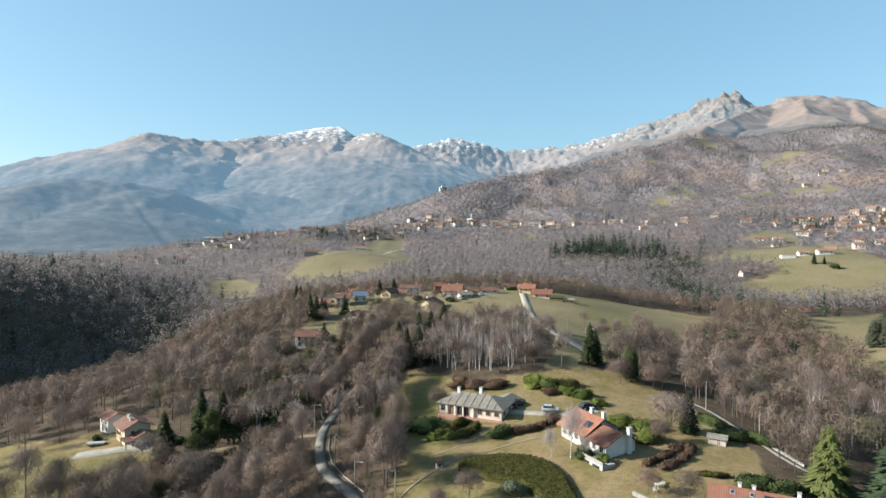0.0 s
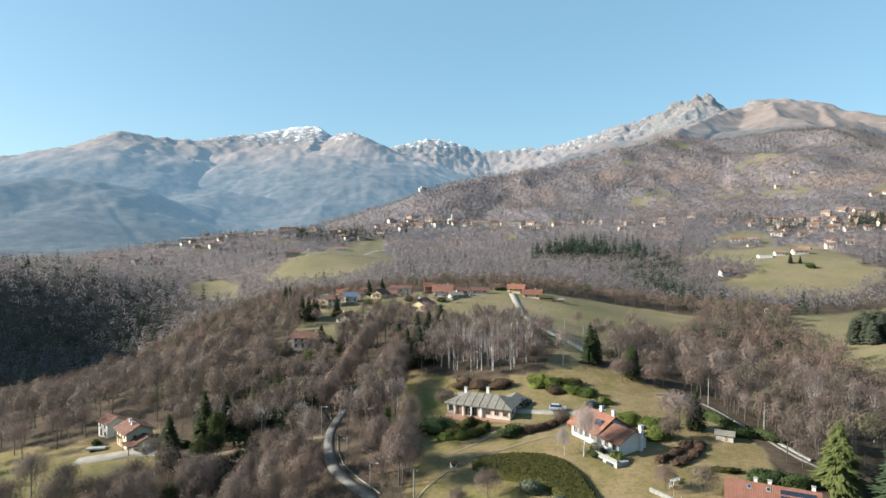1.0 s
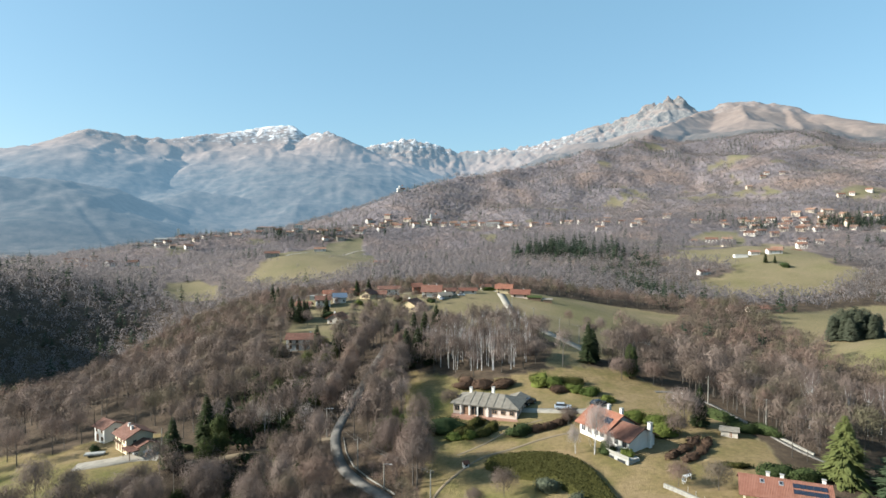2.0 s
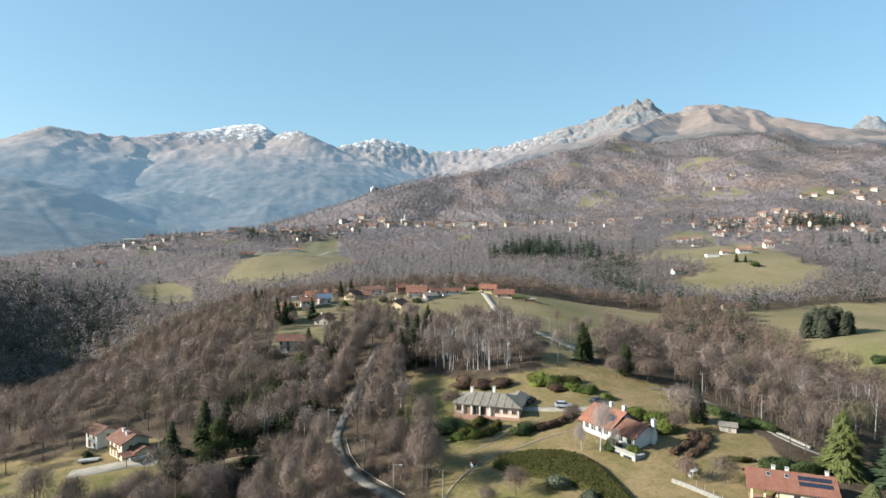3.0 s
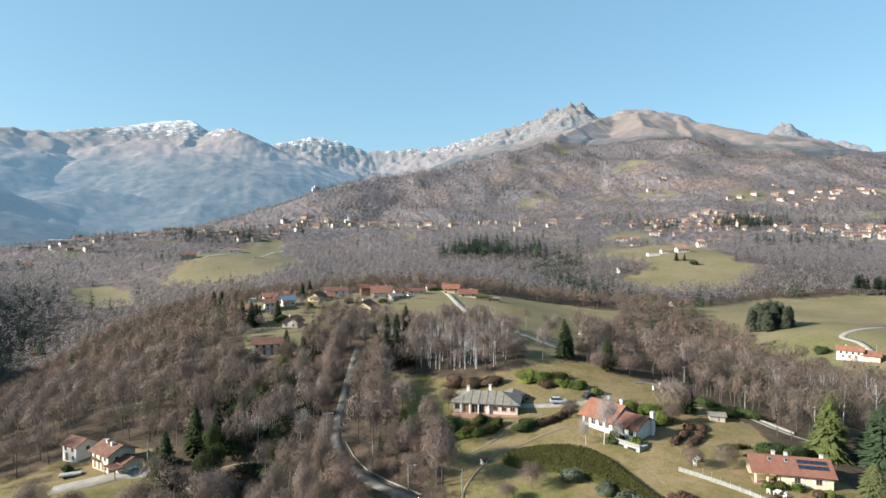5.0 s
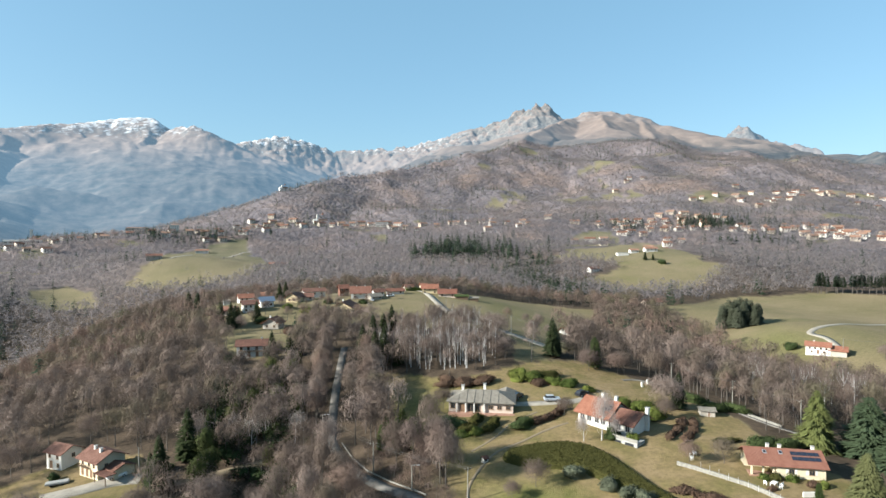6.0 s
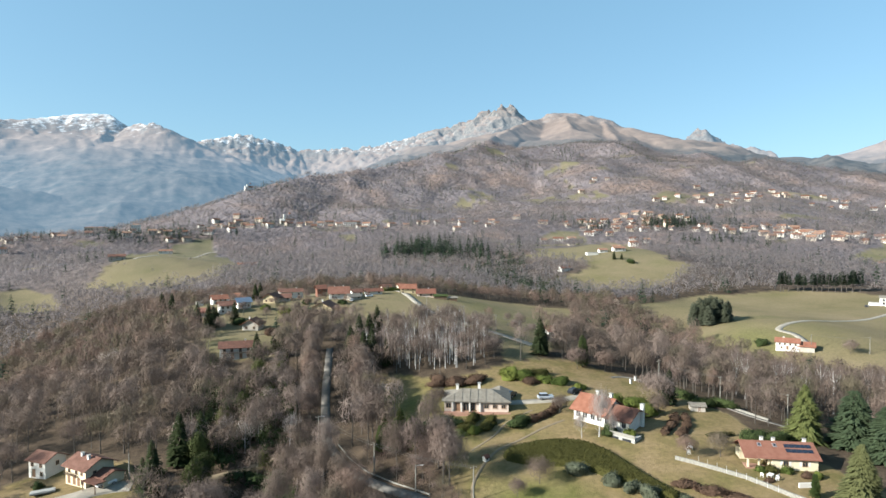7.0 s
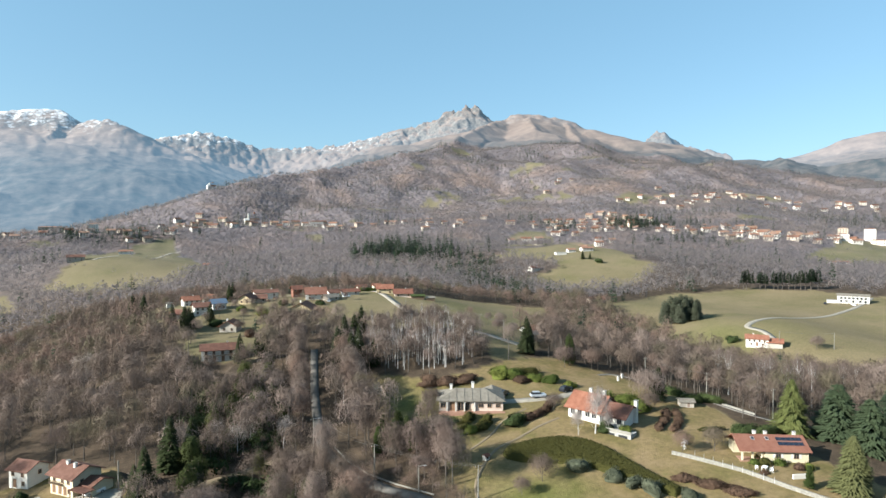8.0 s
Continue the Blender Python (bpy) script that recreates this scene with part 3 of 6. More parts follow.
BORDER = 2400.0
RINGS = 24 * np.exp(np.arange(0, math.log(2400 / 24), 0.0122))
RINGS *= BORDER / RINGS[-1]
RINGS = np.concatenate([[0.02, 8.0, 16.0], RINGS])
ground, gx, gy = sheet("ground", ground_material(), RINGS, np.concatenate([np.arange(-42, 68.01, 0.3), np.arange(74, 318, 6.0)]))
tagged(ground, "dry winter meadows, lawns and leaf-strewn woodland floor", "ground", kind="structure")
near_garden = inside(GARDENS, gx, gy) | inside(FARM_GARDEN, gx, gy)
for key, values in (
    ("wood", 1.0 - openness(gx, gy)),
    # grows with distance and brings in the haze-tinted woods colour
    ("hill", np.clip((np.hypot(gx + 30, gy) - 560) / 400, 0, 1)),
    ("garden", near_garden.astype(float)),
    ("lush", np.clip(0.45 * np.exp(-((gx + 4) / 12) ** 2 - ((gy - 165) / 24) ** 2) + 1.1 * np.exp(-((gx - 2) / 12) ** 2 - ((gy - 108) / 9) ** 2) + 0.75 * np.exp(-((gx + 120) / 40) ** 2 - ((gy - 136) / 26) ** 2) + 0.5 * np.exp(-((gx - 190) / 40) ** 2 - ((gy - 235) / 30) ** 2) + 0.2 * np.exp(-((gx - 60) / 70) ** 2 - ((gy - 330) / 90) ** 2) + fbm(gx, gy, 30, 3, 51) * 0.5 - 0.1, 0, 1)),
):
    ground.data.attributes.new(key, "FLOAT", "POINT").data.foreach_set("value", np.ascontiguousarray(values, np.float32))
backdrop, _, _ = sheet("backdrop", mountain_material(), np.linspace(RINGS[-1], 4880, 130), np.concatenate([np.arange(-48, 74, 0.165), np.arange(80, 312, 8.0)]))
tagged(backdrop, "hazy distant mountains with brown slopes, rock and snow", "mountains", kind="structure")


def ribbon(name, label, mat, points, width, lift=0.14, steps=6, category="road"):
    """A way laid on the ground along a smooth line, with its thickness."""
    line = []
    ext = [points[0]] + points + [points[-1]]
    for a, b, c, d in zip(ext, ext[1:], ext[2:], ext[3:]):
        for k in range(steps):
            t = k / steps
            line.append([0.5 * (2 * b[q] + (c[q] - a[q]) * t + (2 * a[q] - 5 * b[q] + 4 * c[q] - d[q]) * t * t + (3 * b[q] - a[q] - 3 * c[q] + d[q]) * t ** 3) for q in (0, 1)])
    line.append(list(points[-1]))
    p = np.array(line)
    tan = np.gradient(p, axis=0)
    tan /= np.linalg.norm(tan, axis=1)[:, None] + 1e-9
    side = np.stack([-tan[:, 1], tan[:, 0]], -1)
    wob = 1 + 0.08 * fbm(p[:, 0], p[:, 1], 9, 2, 61)
    rows = [p + side * (width * k / 2 * wob)[:, None] for k in (-1, -1, 0, 1, 1)]
    z = [height(q[:, 0], q[:, 1]) + up for q, up in zip(rows, (-0.3, lift, lift + 0.01, lift, -0.3))]
    co = np.stack([np.column_stack([q, h]) for q, h in zip(rows, z)], 1).reshape(-1, 3)
    i = (np.arange(len(p) - 1)[:, None] * 5 + np.arange(4)).ravel()
    me = mesh_from(name, co, np.stack([i, i + 5, i + 6, i + 1], -1)[:, ::-1])
    me.materials.append(mat)
    return tagged(new(name, me), label, category, kind="structure")


ROADS = [
    ("road", "grey asphalt lane through the woods", "asphalt", [(-12, 92), (-14, 108), (-17.5, 118), (-23, 126.5), (-27, 134), (-29.3, 142), (-30.7, 151), (-30.5, 158), (-28.6, 171), (-26, 187), (-22.7, 204), (-18.5, 225)], 2.4),
    ("path", "grassy earth side lane in the wood", "earth", [(-31, 152), (-42, 154), (-55, 154), (-68, 150)], 1.5),
    ("road", "pale gravel lane up the meadow to the village", "gravel", [(50, 196), (46, 212), (43, 226), (41, 250), (42, 280), (44, 315), (46, 345), (48, 370), (46, 392)], 4.2),
    ("road", "pale village street", "gravel", [(46, 385), (25, 382), (0, 385), (-30, 388), (-60, 392)], 3.6),
    ("driveway", "pale gravel driveway beside the bungalow", "gravel", [(14, 152), (17.4, 150), (23.7, 147.6), (32, 145.6), (38, 147)], 2.8),
    ("farm_track", "pale curved farm track across the meadow", "gravel", [(204, 213), (211, 219), (216, 230), (216, 239), (222, 243), (232, 246), (250, 251), (279, 262), (310, 268), (345, 275), (390, 288), (420, 300)], 3.2),
    ("farm_yard", "pale gravel yard before the farmhouse", "gravel", [(-94, 152), (-86, 153), (-80, 154.5), (-74, 154)], 5.0),
    ("path", "narrow asphalt path along the wood edge", "asphalt", [(56, 160), (62, 160), (67, 152), (68, 137), (69, 118), (74, 106)], 1.3),
    ("path", "trodden earth path across the lawn", "earth", [(24, 134), (17, 132.5), (10, 130), (3, 128), (-3, 123), (-8, 116), (-10, 106)], 0.7),
    ("path", "trodden earth path below the bungalow", "earth", [(20, 143), (12, 140), (5, 134.5), (-2, 131)], 0.6),
    ("road", "pale road over the pasture", "gravel", [(-150, 760), (-120, 830), (-104, 930), (-80, 1010), (-60, 1060)], 4.0),
]
for name, label, mat, pts, width in ROADS:
    ribbon(name, label, M[mat], pts, width, 0.05 if mat == "earth" else 0.12)


def off_roads(x, y, gap):
    """True where x, y lies at least that far beside every way."""
    free = np.ones(x.shape, bool)
    for _, _, _, pts, width in ROADS:
        for (ax, ay), (bx, by) in zip(pts, pts[1:]):
            ux, uy = bx - ax, by - ay
            k = np.clip(((x - ax) * ux + (y - ay) * uy) / (ux * ux + uy * uy), 0, 1)
            free &= np.hypot(x - ax - k * ux, y - ay - k * uy) > width / 2 + gap
    return free

# ---- plants ----
RNG = np.random.default_rng(7)
UP = np.array([0.0, 0.0, 1.0])


def unit(v):
    return v / (np.linalg.norm(v, axis=-1, keepdims=True) + 1e-9)


def tube(points, radii, sides):
    """Points and triangles of a tapering tube along a bent line."""
    pts, tris = [], []
    for (x, y, z), r in zip(points, radii):
        for k in range(sides):
            a = 2 * math.pi * k / sides
            pts.append((x + r * math.cos(a), y + r * math.sin(a), z))
    for s in range(len(points) - 1):
        for k in range(sides):
            a, b = s * sides + k, s * sides + (k + 1) % sides
            tris += [(a, b, b + sides), (a, b + sides, a + sides)]
    return np.array(pts), np.array(tris)


def joined(pieces):
    co, tri, n = [], [], 0
    for c, t in pieces:
        co.append(c), tri.append(t + n)
        n += len(c)
    return np.concatenate(co), np.concatenate(tri)


def slivers(start, end, width, out):
    """One thin triangle from each start to its end, lying about square to the way out of the crown."""
    d = unit(end - start)
    side = unit(np.cross(d, out + RNG.normal(0, 0.12, d.shape))) * np.asarray(width).reshape(-1, 1) / 2
    co = np.stack([start - side, start + side, end], 1).reshape(-1, 3)
    return co, np.arange(len(co)).reshape(-1, 3)


def bare_tree_mesh(tall, wide, limbs, twigs, width, base=0.3, sides=5, lying=0.35):
    """A leafless tree: trunk with limbs, and a crown of fine twigs. lying: the share of twigs that follow the dome of the crown, while the others stick out of it. Returns both."""
    bend = RNG.normal(0, 0.03 * tall, 2)
    trunk = [tube([(0, 0, -0.4), (bend[0] * 0.3, bend[1] * 0.3, tall * 0.35), (bend[0], bend[1], tall * 0.82)], [tall * 0.015, tall * 0.010, tall * 0.003], sides)]
    mid, half = tall * (base + 1) / 2, tall * (1 - base) / 2
    for k in range(limbs):
        a, up = k * 2.4 + RNG.uniform(-0.3, 0.3), RNG.uniform(base, 0.72)
        z1 = min(tall * (up + RNG.uniform(0.14, 0.3)), tall * 0.95)
        reach = wide * math.sqrt(max(0.08, 1 - ((z1 - mid) / half) ** 2)) * RNG.uniform(0.6, 0.9)
        p0 = (bend[0] * up, bend[1] * up, tall * up)
        p2 = (bend[0] * up + reach * math.cos(a), bend[1] * up + reach * math.sin(a), z1)
        p1 = tuple(0.55 * u + 0.45 * v - (0.06 * tall if q == 2 else 0) for q, (u, v) in enumerate(zip(p0, p2)))
        trunk.append(tube([p0, p1, p2], [tall * 0.006, tall * 0.0035, tall * 0.001], 3))
    d = unit(RNG.normal(size=(twigs, 3)))
    d[:, 2] = np.where(d[:, 2] < -0.3, -d[:, 2], d[:, 2])
    r = RNG.uniform(0.06, 1, (twigs, 1)) ** 0.3 * (1 + 0.16 * np.sin(d[:, :1] * 5 + 2 * d[:, 1:2] * 3))
    tip = d * r * np.array([wide, wide, half]) + np.array([bend[0], bend[1], mid])
    root = np.column_stack([np.zeros(twigs), np.zeros(twigs), tip[:, 2] * 0.55 + tall * base * 0.3])
    out = unit(tip - root) * 0.9 + 0.45 * UP + RNG.normal(0, 0.32, (twigs, 3))
    start = tip - unit(out) * RNG.uniform(0.22, 0.45, (twigs, 1)) * wide
    dome = unit(d * np.array([1, 1, wide / half]))
    flat = RNG.uniform(size=(twigs, 1)) < lying
    along = 0.6 * UP + RNG.normal(0, 0.8, (twigs, 3))
    along = unit(along - dome * (along * dome).sum(1, keepdims=True))
    inner = unit(d) * RNG.uniform(0.62, 1.0, (twigs, 1)) * np.array([wide, wide, half]) * (1 + 0.14 * np.sin(d[:, :1] * 6 + 4 * d[:, 1:2] + 3 * d[:, 2:]))
    inner += np.array([bend[0], bend[1], mid])
    reach = RNG.uniform(0.25, 0.5, (twigs, 1)) * wide
    start, tip = np.where(flat, inner - along * reach * 0.5, start), np.where(flat, inner + along * reach * 0.5, tip)
    return joined(trunk), slivers(start, tip, RNG.uniform(0.6, 1.3, twigs) * width * np.where(flat[:, 0], 1.3, 1.0), dome)


def conifer_mesh(tall, wide, fronds, bare=0.06, droop=0.35, power=0.85, width=0.30, tiers=0):
    """A conifer: trunk, and boughs as folded fronds that hang a little."""
    t = RNG.uniform(bare, 0.985, fronds) ** 0.9
    if tiers:
        t = (np.floor(t * tiers) + RNG.uniform(0.05, 0.85, fronds)) / tiers
    a = RNG.uniform(0, 2 * math.pi, fronds)
    reach = wide * np.clip(1 - t, 0.02, 1) ** power * RNG.uniform(0.72, 1.12, fronds) * (1 + 0.15 * np.sin(a * 3 + t * 9)) + 0.08
    if tiers:
        reach *= 1 + 0.22 * np.sin(a * 5 + np.floor(t * tiers) * 2.3)
    inner = RNG.uniform(0.05, 0.62, fronds) * reach
    z0 = t * tall + (0.12 - droop * 0.3) * inner
    z1 = t * tall - droop * reach * RNG.uniform(0.4, 1.1, fronds) + 0.1 * reach
    c, s = np.cos(a), np.sin(a)
    p0, p1 = np.column_stack([c * inner, s * inner, z0]), np.column_stack([c * reach, s * reach, z1])
    w = (reach - inner + 0.25) * width * RNG.uniform(0.7, 1.3, fronds)
    side = np.column_stack([-s * w, c * w, -0.35 * w])
    other = np.column_stack([s * w, -c * w, -0.35 * w])
    m = p0 * 0.45 + p1 * 0.55
    co = np.stack([p0, p1, m + side, m + other], 1).reshape(-1, 3)
    i = np.arange(fronds)[:, None] * 4
    tri = np.concatenate([i + np.array([0, 1, 2]), i + np.array([0, 3, 1])])
    return tube([(0, 0, -0.4), (0, 0, tall * 0.5), (0, 0, tall * 0.97)], [tall * 0.018, tall * 0.011, 0.02], 5), (co, tri)


def leaf_mound(rx, ry, rz, leaves, size, lumps=5, up=0.0):
    """A shrub: a lumpy core with leaves all over it."""
    me = bmesh.new()
    bmesh.ops.create_icosphere(me, subdivisions=3, radius=1)
    co, tri = np.array([v.co[:] for v in me.verts]), np.array([[v.index for v in f.verts] for f in me.faces])
    me.free()
    ph = RNG.uniform(0, 6.28, (lumps, 3))

    def lump(d):
        return 1 + sum(0.13 * np.sin(d @ (RNG2 * 4.2) + q[0]) for q, RNG2 in zip(ph, unit(ph - 3.1)))

    axes = np.array([rx, ry, rz])
    core = co * axes * (0.86 * lump(co))[:, None]
    d = unit(RNG.normal(size=(leaves, 3)))
    d[:, 2] = np.abs(d[:, 2]) * 0.95 - 0.15
    d = unit(d)
    p = d * axes * (lump(d) * RNG.uniform(0.78, 1.12, leaves))[:, None]
    e1 = unit(np.cross(d, RNG.normal(size=d.shape)))
    e2 = unit(np.cross(d, e1) + 0.6 * d * RNG.normal(size=(leaves, 1)))
    s = RNG.uniform(0.6, 1.3, (leaves, 1)) * size
    leaf = np.stack([p - e1 * s * 0.5, p + e1 * s * 0.5, p + e2 * s * 1.1], 1).reshape(-1, 3)
    out, faces = joined([(core, tri), (leaf, np.arange(len(leaf)).reshape(-1, 3))])
    out[:, 2] += rz * 0.55 + up
    return out, faces


def part(name, source, mat, parent, label=""):
    """Links points and faces (or a bmesh, or a mesh) as one mesh object under a thing or a part."""
    if isinstance(source, bmesh.types.BMesh):
        me = bpy.data.meshes.new(name)
        source.to_mesh(me)
        source.free()
    elif isinstance(source, bpy.types.Mesh):
        me = source
    else:
        me = mesh_from(name, *source)
    if not me.materials:
        me.materials.append(M[mat] if isinstance(mat, str) else mat)
    ob = new(name, me)
    ob.parent = parent
    return tagged(ob, label)


def plant(name, label, category, mats, meshes, group=""):
    """A tree or shrub at the origin, out of sight below until it is copied: trunk and crown."""
    top = tagged(new(name), label, category, group)
    for n, mat, me in zip(("trunk", "crown"), mats, meshes):
        part(n, me, mat, top)
    return top


def upright(x, y, scale=1.0, turn=None, sink=0.0):
    """A pose on the ground, with a size."""
    a = RNG.uniform(0, 6.28) if turn is None else turn
    return Matrix.Translation((x, y, height_at(x, y) - sink)) @ Matrix.Rotation(a, 4, "Z") @ Matrix.Scale(scale, 4)


def place(kinds, spots):
    """Stands copies of the kinds on spots (x, y, scale); the first of each kind is moved, not copied."""
    for i, (x, y, s) in enumerate(spots):
        k = i % len(kinds)
        ob = kinds[k] if i < len(kinds) else copy_thing(kinds[k], Matrix())
        ob.matrix_basis = upright(x, y, s)
    for ob in kinds[len(spots):]:
        for o in (*ob.children_recursive, ob):
            bpy.data.objects.remove(o)


def woods(name, label, mats, kinds, x, y, scale, seed):
    """Many trees in one mesh, each with its own size, turn and tint. kinds: pairs of (trunk, crown)."""
    rng = np.random.default_rng(seed)
    z, which = height(x, y), rng.integers(0, len(kinds), len(x))
    cos, tris, slot, tint, n = [], [], [], [], 0
    patchy = 0.5 + 0.5 * fbm(x, y, 70, 3, 77)
    hue = np.mod(rng.uniform(0, 0.45, len(x)) + patchy * 0.55, 1)
    for k, layers in enumerate(kinds):
        sel = np.flatnonzero(which == k)
        if not len(sel):
            continue
        a = rng.uniform(0, 2 * math.pi, len(sel))
        c, s = np.cos(a)[:, None] * scale[sel, None], np.sin(a)[:, None] * scale[sel, None]
        tallness = scale[sel, None] * rng.uniform(0.85, 1.15, (len(sel), 1))
        for m, (co, tri) in enumerate(layers):
            if co is None:
                continue
            px = c * co[None, :, 0] - s * co[None, :, 1] + x[sel, None]
            py = s * co[None, :, 0] + c * co[None, :, 1] + y[sel, None]
            pz = tallness * co[None, :, 2] + z[sel, None]
            cos.append(np.stack([px, py, pz], -1).reshape(-1, 3).astype(np.float32))
            tris.append((tri[None] + (np.arange(len(sel)) * len(co))[:, None, None] + n).reshape(-1, 3))
            slot.append(np.full(len(sel) * len(tri), m, np.int32))
            tint.append(np.repeat(hue[sel], len(co)).astype(np.float32))
            n += len(sel) * len(co)
    me = mesh_from(name, np.concatenate(cos), np.concatenate(tris))
    for m in mats:
        me.materials.append(M[m])
    me.polygons.foreach_set("material_index", np.concatenate(slot))
    me.attributes.new("tint", "FLOAT", "POINT").data.foreach_set("value", np.concatenate(tint))
    return tagged(new(name, me), label, "woodland", kind="stuff")


def grid(x0, x1, y0, y1, gap, seed):
    """Points about one gap apart, shaken."""
    rng = np.random.default_rng(seed)
    x, y = np.meshgrid(np.arange(x0, x1, gap), np.arange(y0, y1, gap))
    return x.ravel() + rng.uniform(-0.48, 0.48, x.size) * gap, y.ravel() + rng.uniform(-0.48, 0.48, x.size) * gap


def in_sight(x, y, near, far):
    """The land that the camera's arc looks over, between two distances."""
    r, b = np.hypot(x + 30, y), np.degrees(np.arctan2(x + 30, y))
    return (r >= near) & (r < far) & (b > -44) & (b < 68)


# plots kept free for houses and gardens: x, y, radius
PLOTS = [(8, 153, 14), (33, 132, 13), (49, 98, 13), (-84, 162, 11), (-94, 172, 8), (-51, 228, 11), (203, 219, 12), (222, 375, 14), (286, 532, 12), (93, 258, 9), (-14, 205, 9), (55, 172, 8), (75, 102, 12), (51, 82, 7), (46, 184, 6), (62, 132, 7), (-67, 157, 6), (-43, 222, 5), (-46, 217, 7), (-51, 144, 5), (66, 94, 10), (63, 84, 9), (71, 87, 9), (-84, 150, 9), (-92, 148, 9)]


def free_of_plots(x, y):
    ok = np.ones(x.shape, bool)
    for px, py, r in PLOTS:
        ok &= np.hypot(x - px, y - py) > r
    return ok


# conifer stands: x, y, half-widths, share of conifers
STANDS = [(190, 755, 44, 46, 0.75), (228, 712, 30, 34, 0.6), (240, 640, 20, 50, 0.45), (205, 560, 26, 60, 0.4), (190, 460, 20, 50, 0.6), (178, 410, 12, 22, 0.5), (565, 935, 36, 34, 0.8), (677, 872, 46, 40, 0.95), (735, 890, 50, 34, 0.9), (616, 740, 16, 18, 0.9), (820, 960, 60, 30, 0.4), (760, 820, 40, 30, 0.4), (-470, 720, 60, 35, 0.6), (-150, 1140, 110, 60, 0.35), (60, 1230, 120, 60, 0.3), (150, 1330, 120, 60, 0.3), (300, 1560, 160, 80, 0.25), (700, 1900, 140, 60, 0.5), (1000, 1750, 120, 60, 0.35), (-440, 1130, 120, 60, 0.4), (560, 1000, 50, 40, 0.3), (1150, 1700, 120, 60, 0.4), (450, 1750, 90, 60, 0.4), (340, 620, 14, 20, 0.3), (-330, 600, 130, 90, 0.15), (-290, 470, 60, 120, 0.10), (-400, 640, 50, 40, 0.5), (660, 700, 40, 40, 0.25)]


def conifer_share(x, y):
    share = np.full(x.shape, 0.02)
    for cx, cy, rx, ry, s in STANDS:
        share = np.maximum(share, s * (((x - cx) / rx) ** 2 + ((y - cy) / ry) ** 2 < 1 + 1.3 * fbm(x, y, 38, 3, 91)))
    return share


broad = [bare_tree_mesh(10.5, 3.9, 9, 2300, 0.05, 0.16), bare_tree_mesh(11.5, 3.6, 8, 2200, 0.05, 0.2), bare_tree_mesh(9.5, 4.1, 10, 2350, 0.05, 0.13), bare_tree_mesh(12.5, 3.2, 8, 2000, 0.05, 0.24)]
slim = [bare_tree_mesh(12.5, 3.0, 8, 1300, 0.055, 0.2), bare_tree_mesh(13.5, 2.8, 7, 1250, 0.055, 0.24), bare_tree_mesh(11.5, 3.2, 8, 1300, 0.055, 0.18)]

# the woods nearest to the houses: trees of their own
x, y = grid(-170, 200, 60, 300, 6.4, 11)
ok = in_sight(x, y, 85, 262) & ~openness(x, y) & off_roads(x, y, 2.2) & free_of_plots(x, y) & (fbm(x, y, 26, 2, 21) > -0.7) & ~inside(LANE_VERGE, x, y)
x, y = x[ok], y[ok]
east = x > 50 + 0.12 * (y - 130)
order = np.argsort(np.hypot(x + 30, y))
first, rest = order[:158], order[158:]
kinds = [plant("bare_tree", "leafless grey-brown broadleaf tree in the wood", "tree", ("bark", "twigs"), m, "woodland trees") for m in broad]
place(kinds, [(x[i], y[i], RNG.uniform(0.8, 1.25)) for i in first if not east[i]])
kinds = [plant("bare_tree", "tall slim leafless tree at the wood edge", "tree", ("bark", "twigs"), m, "woodland trees") for m in slim]
place(kinds, [(x[i], y[i], RNG.uniform(0.75, 1.1)) for i in first if east[i]])
mid_broad = [bare_tree_mesh(10.5, 4.2, 2, 520, 0.105, 0.14, 3, 0.4), bare_tree_mesh(11.5, 3.9, 2, 500, 0.105, 0.18, 3, 0.4), bare_tree_mesh(9.5, 4.4, 2, 530, 0.105, 0.1, 3, 0.4), bare_tree_mesh(12, 3.4, 2, 470, 0.105, 0.22, 3, 0.4)]
woods("bare_woodland", "leafless brown woodland on the slopes round the houses", ("bark", "twigs"), mid_broad, x[rest], y[rest], RNG.uniform(0.75, 1.18, len(rest)), 3)
x, y = grid(-330, 480, 100, 470, 6.6, 12)
ok = in_sight(x, y, 262, 460) & ~openness(x, y) & off_roads(x, y, 1.5) & free_of_plots(x, y)
x, y = x[ok], y[ok]
pine = np.random.default_rng(4).uniform(size=len(x)) < conifer_share(x, y)
back_broad = [bare_tree_mesh(10.5, 4.3, 0, 215, 0.20, 0.12, 3), bare_tree_mesh(11.5, 4.0, 0, 205, 0.20, 0.15, 3), bare_tree_mesh(9.5, 4.6, 0, 220, 0.20, 0.08, 3)]
woods("bare_woodland", "leafless brown woodland behind the village", ("bark", "twigs"), back_broad, x[~pine], y[~pine], RNG.uniform(0.75, 1.15, (~pine).sum()), 5)
far_broad = [bare_tree_mesh(9.5, 5.0, 0, 36, 0.52, 0.05, 3, 0.7), bare_tree_mesh(10.5, 4.6, 0, 34, 0.54, 0.05, 3, 0.7), bare_tree_mesh(8.5, 5.2, 0, 36, 0.54, 0.05, 3, 0.7), bare_tree_mesh(12.0, 4.0, 0, 34, 0.54, 0.05, 3, 0.7)]
far_broad = [((None, None), crown) for _, crown in far_broad]
fir = [conifer_mesh(13, 3.2, 64, power=0.65, width=0.5), conifer_mesh(15, 3.5, 70, power=0.6, width=0.5), conifer_mesh(11, 3.2, 60, power=0.65, width=0.52)]
far_fir = [conifer_mesh(13, 3.2, 18, width=0.75), conifer_mesh(15, 3.4, 18, width=0.75)]
px, py = x[pine], y[pine]
x, y = grid(-700, 1150, 250, 1210, 7.4, 13)
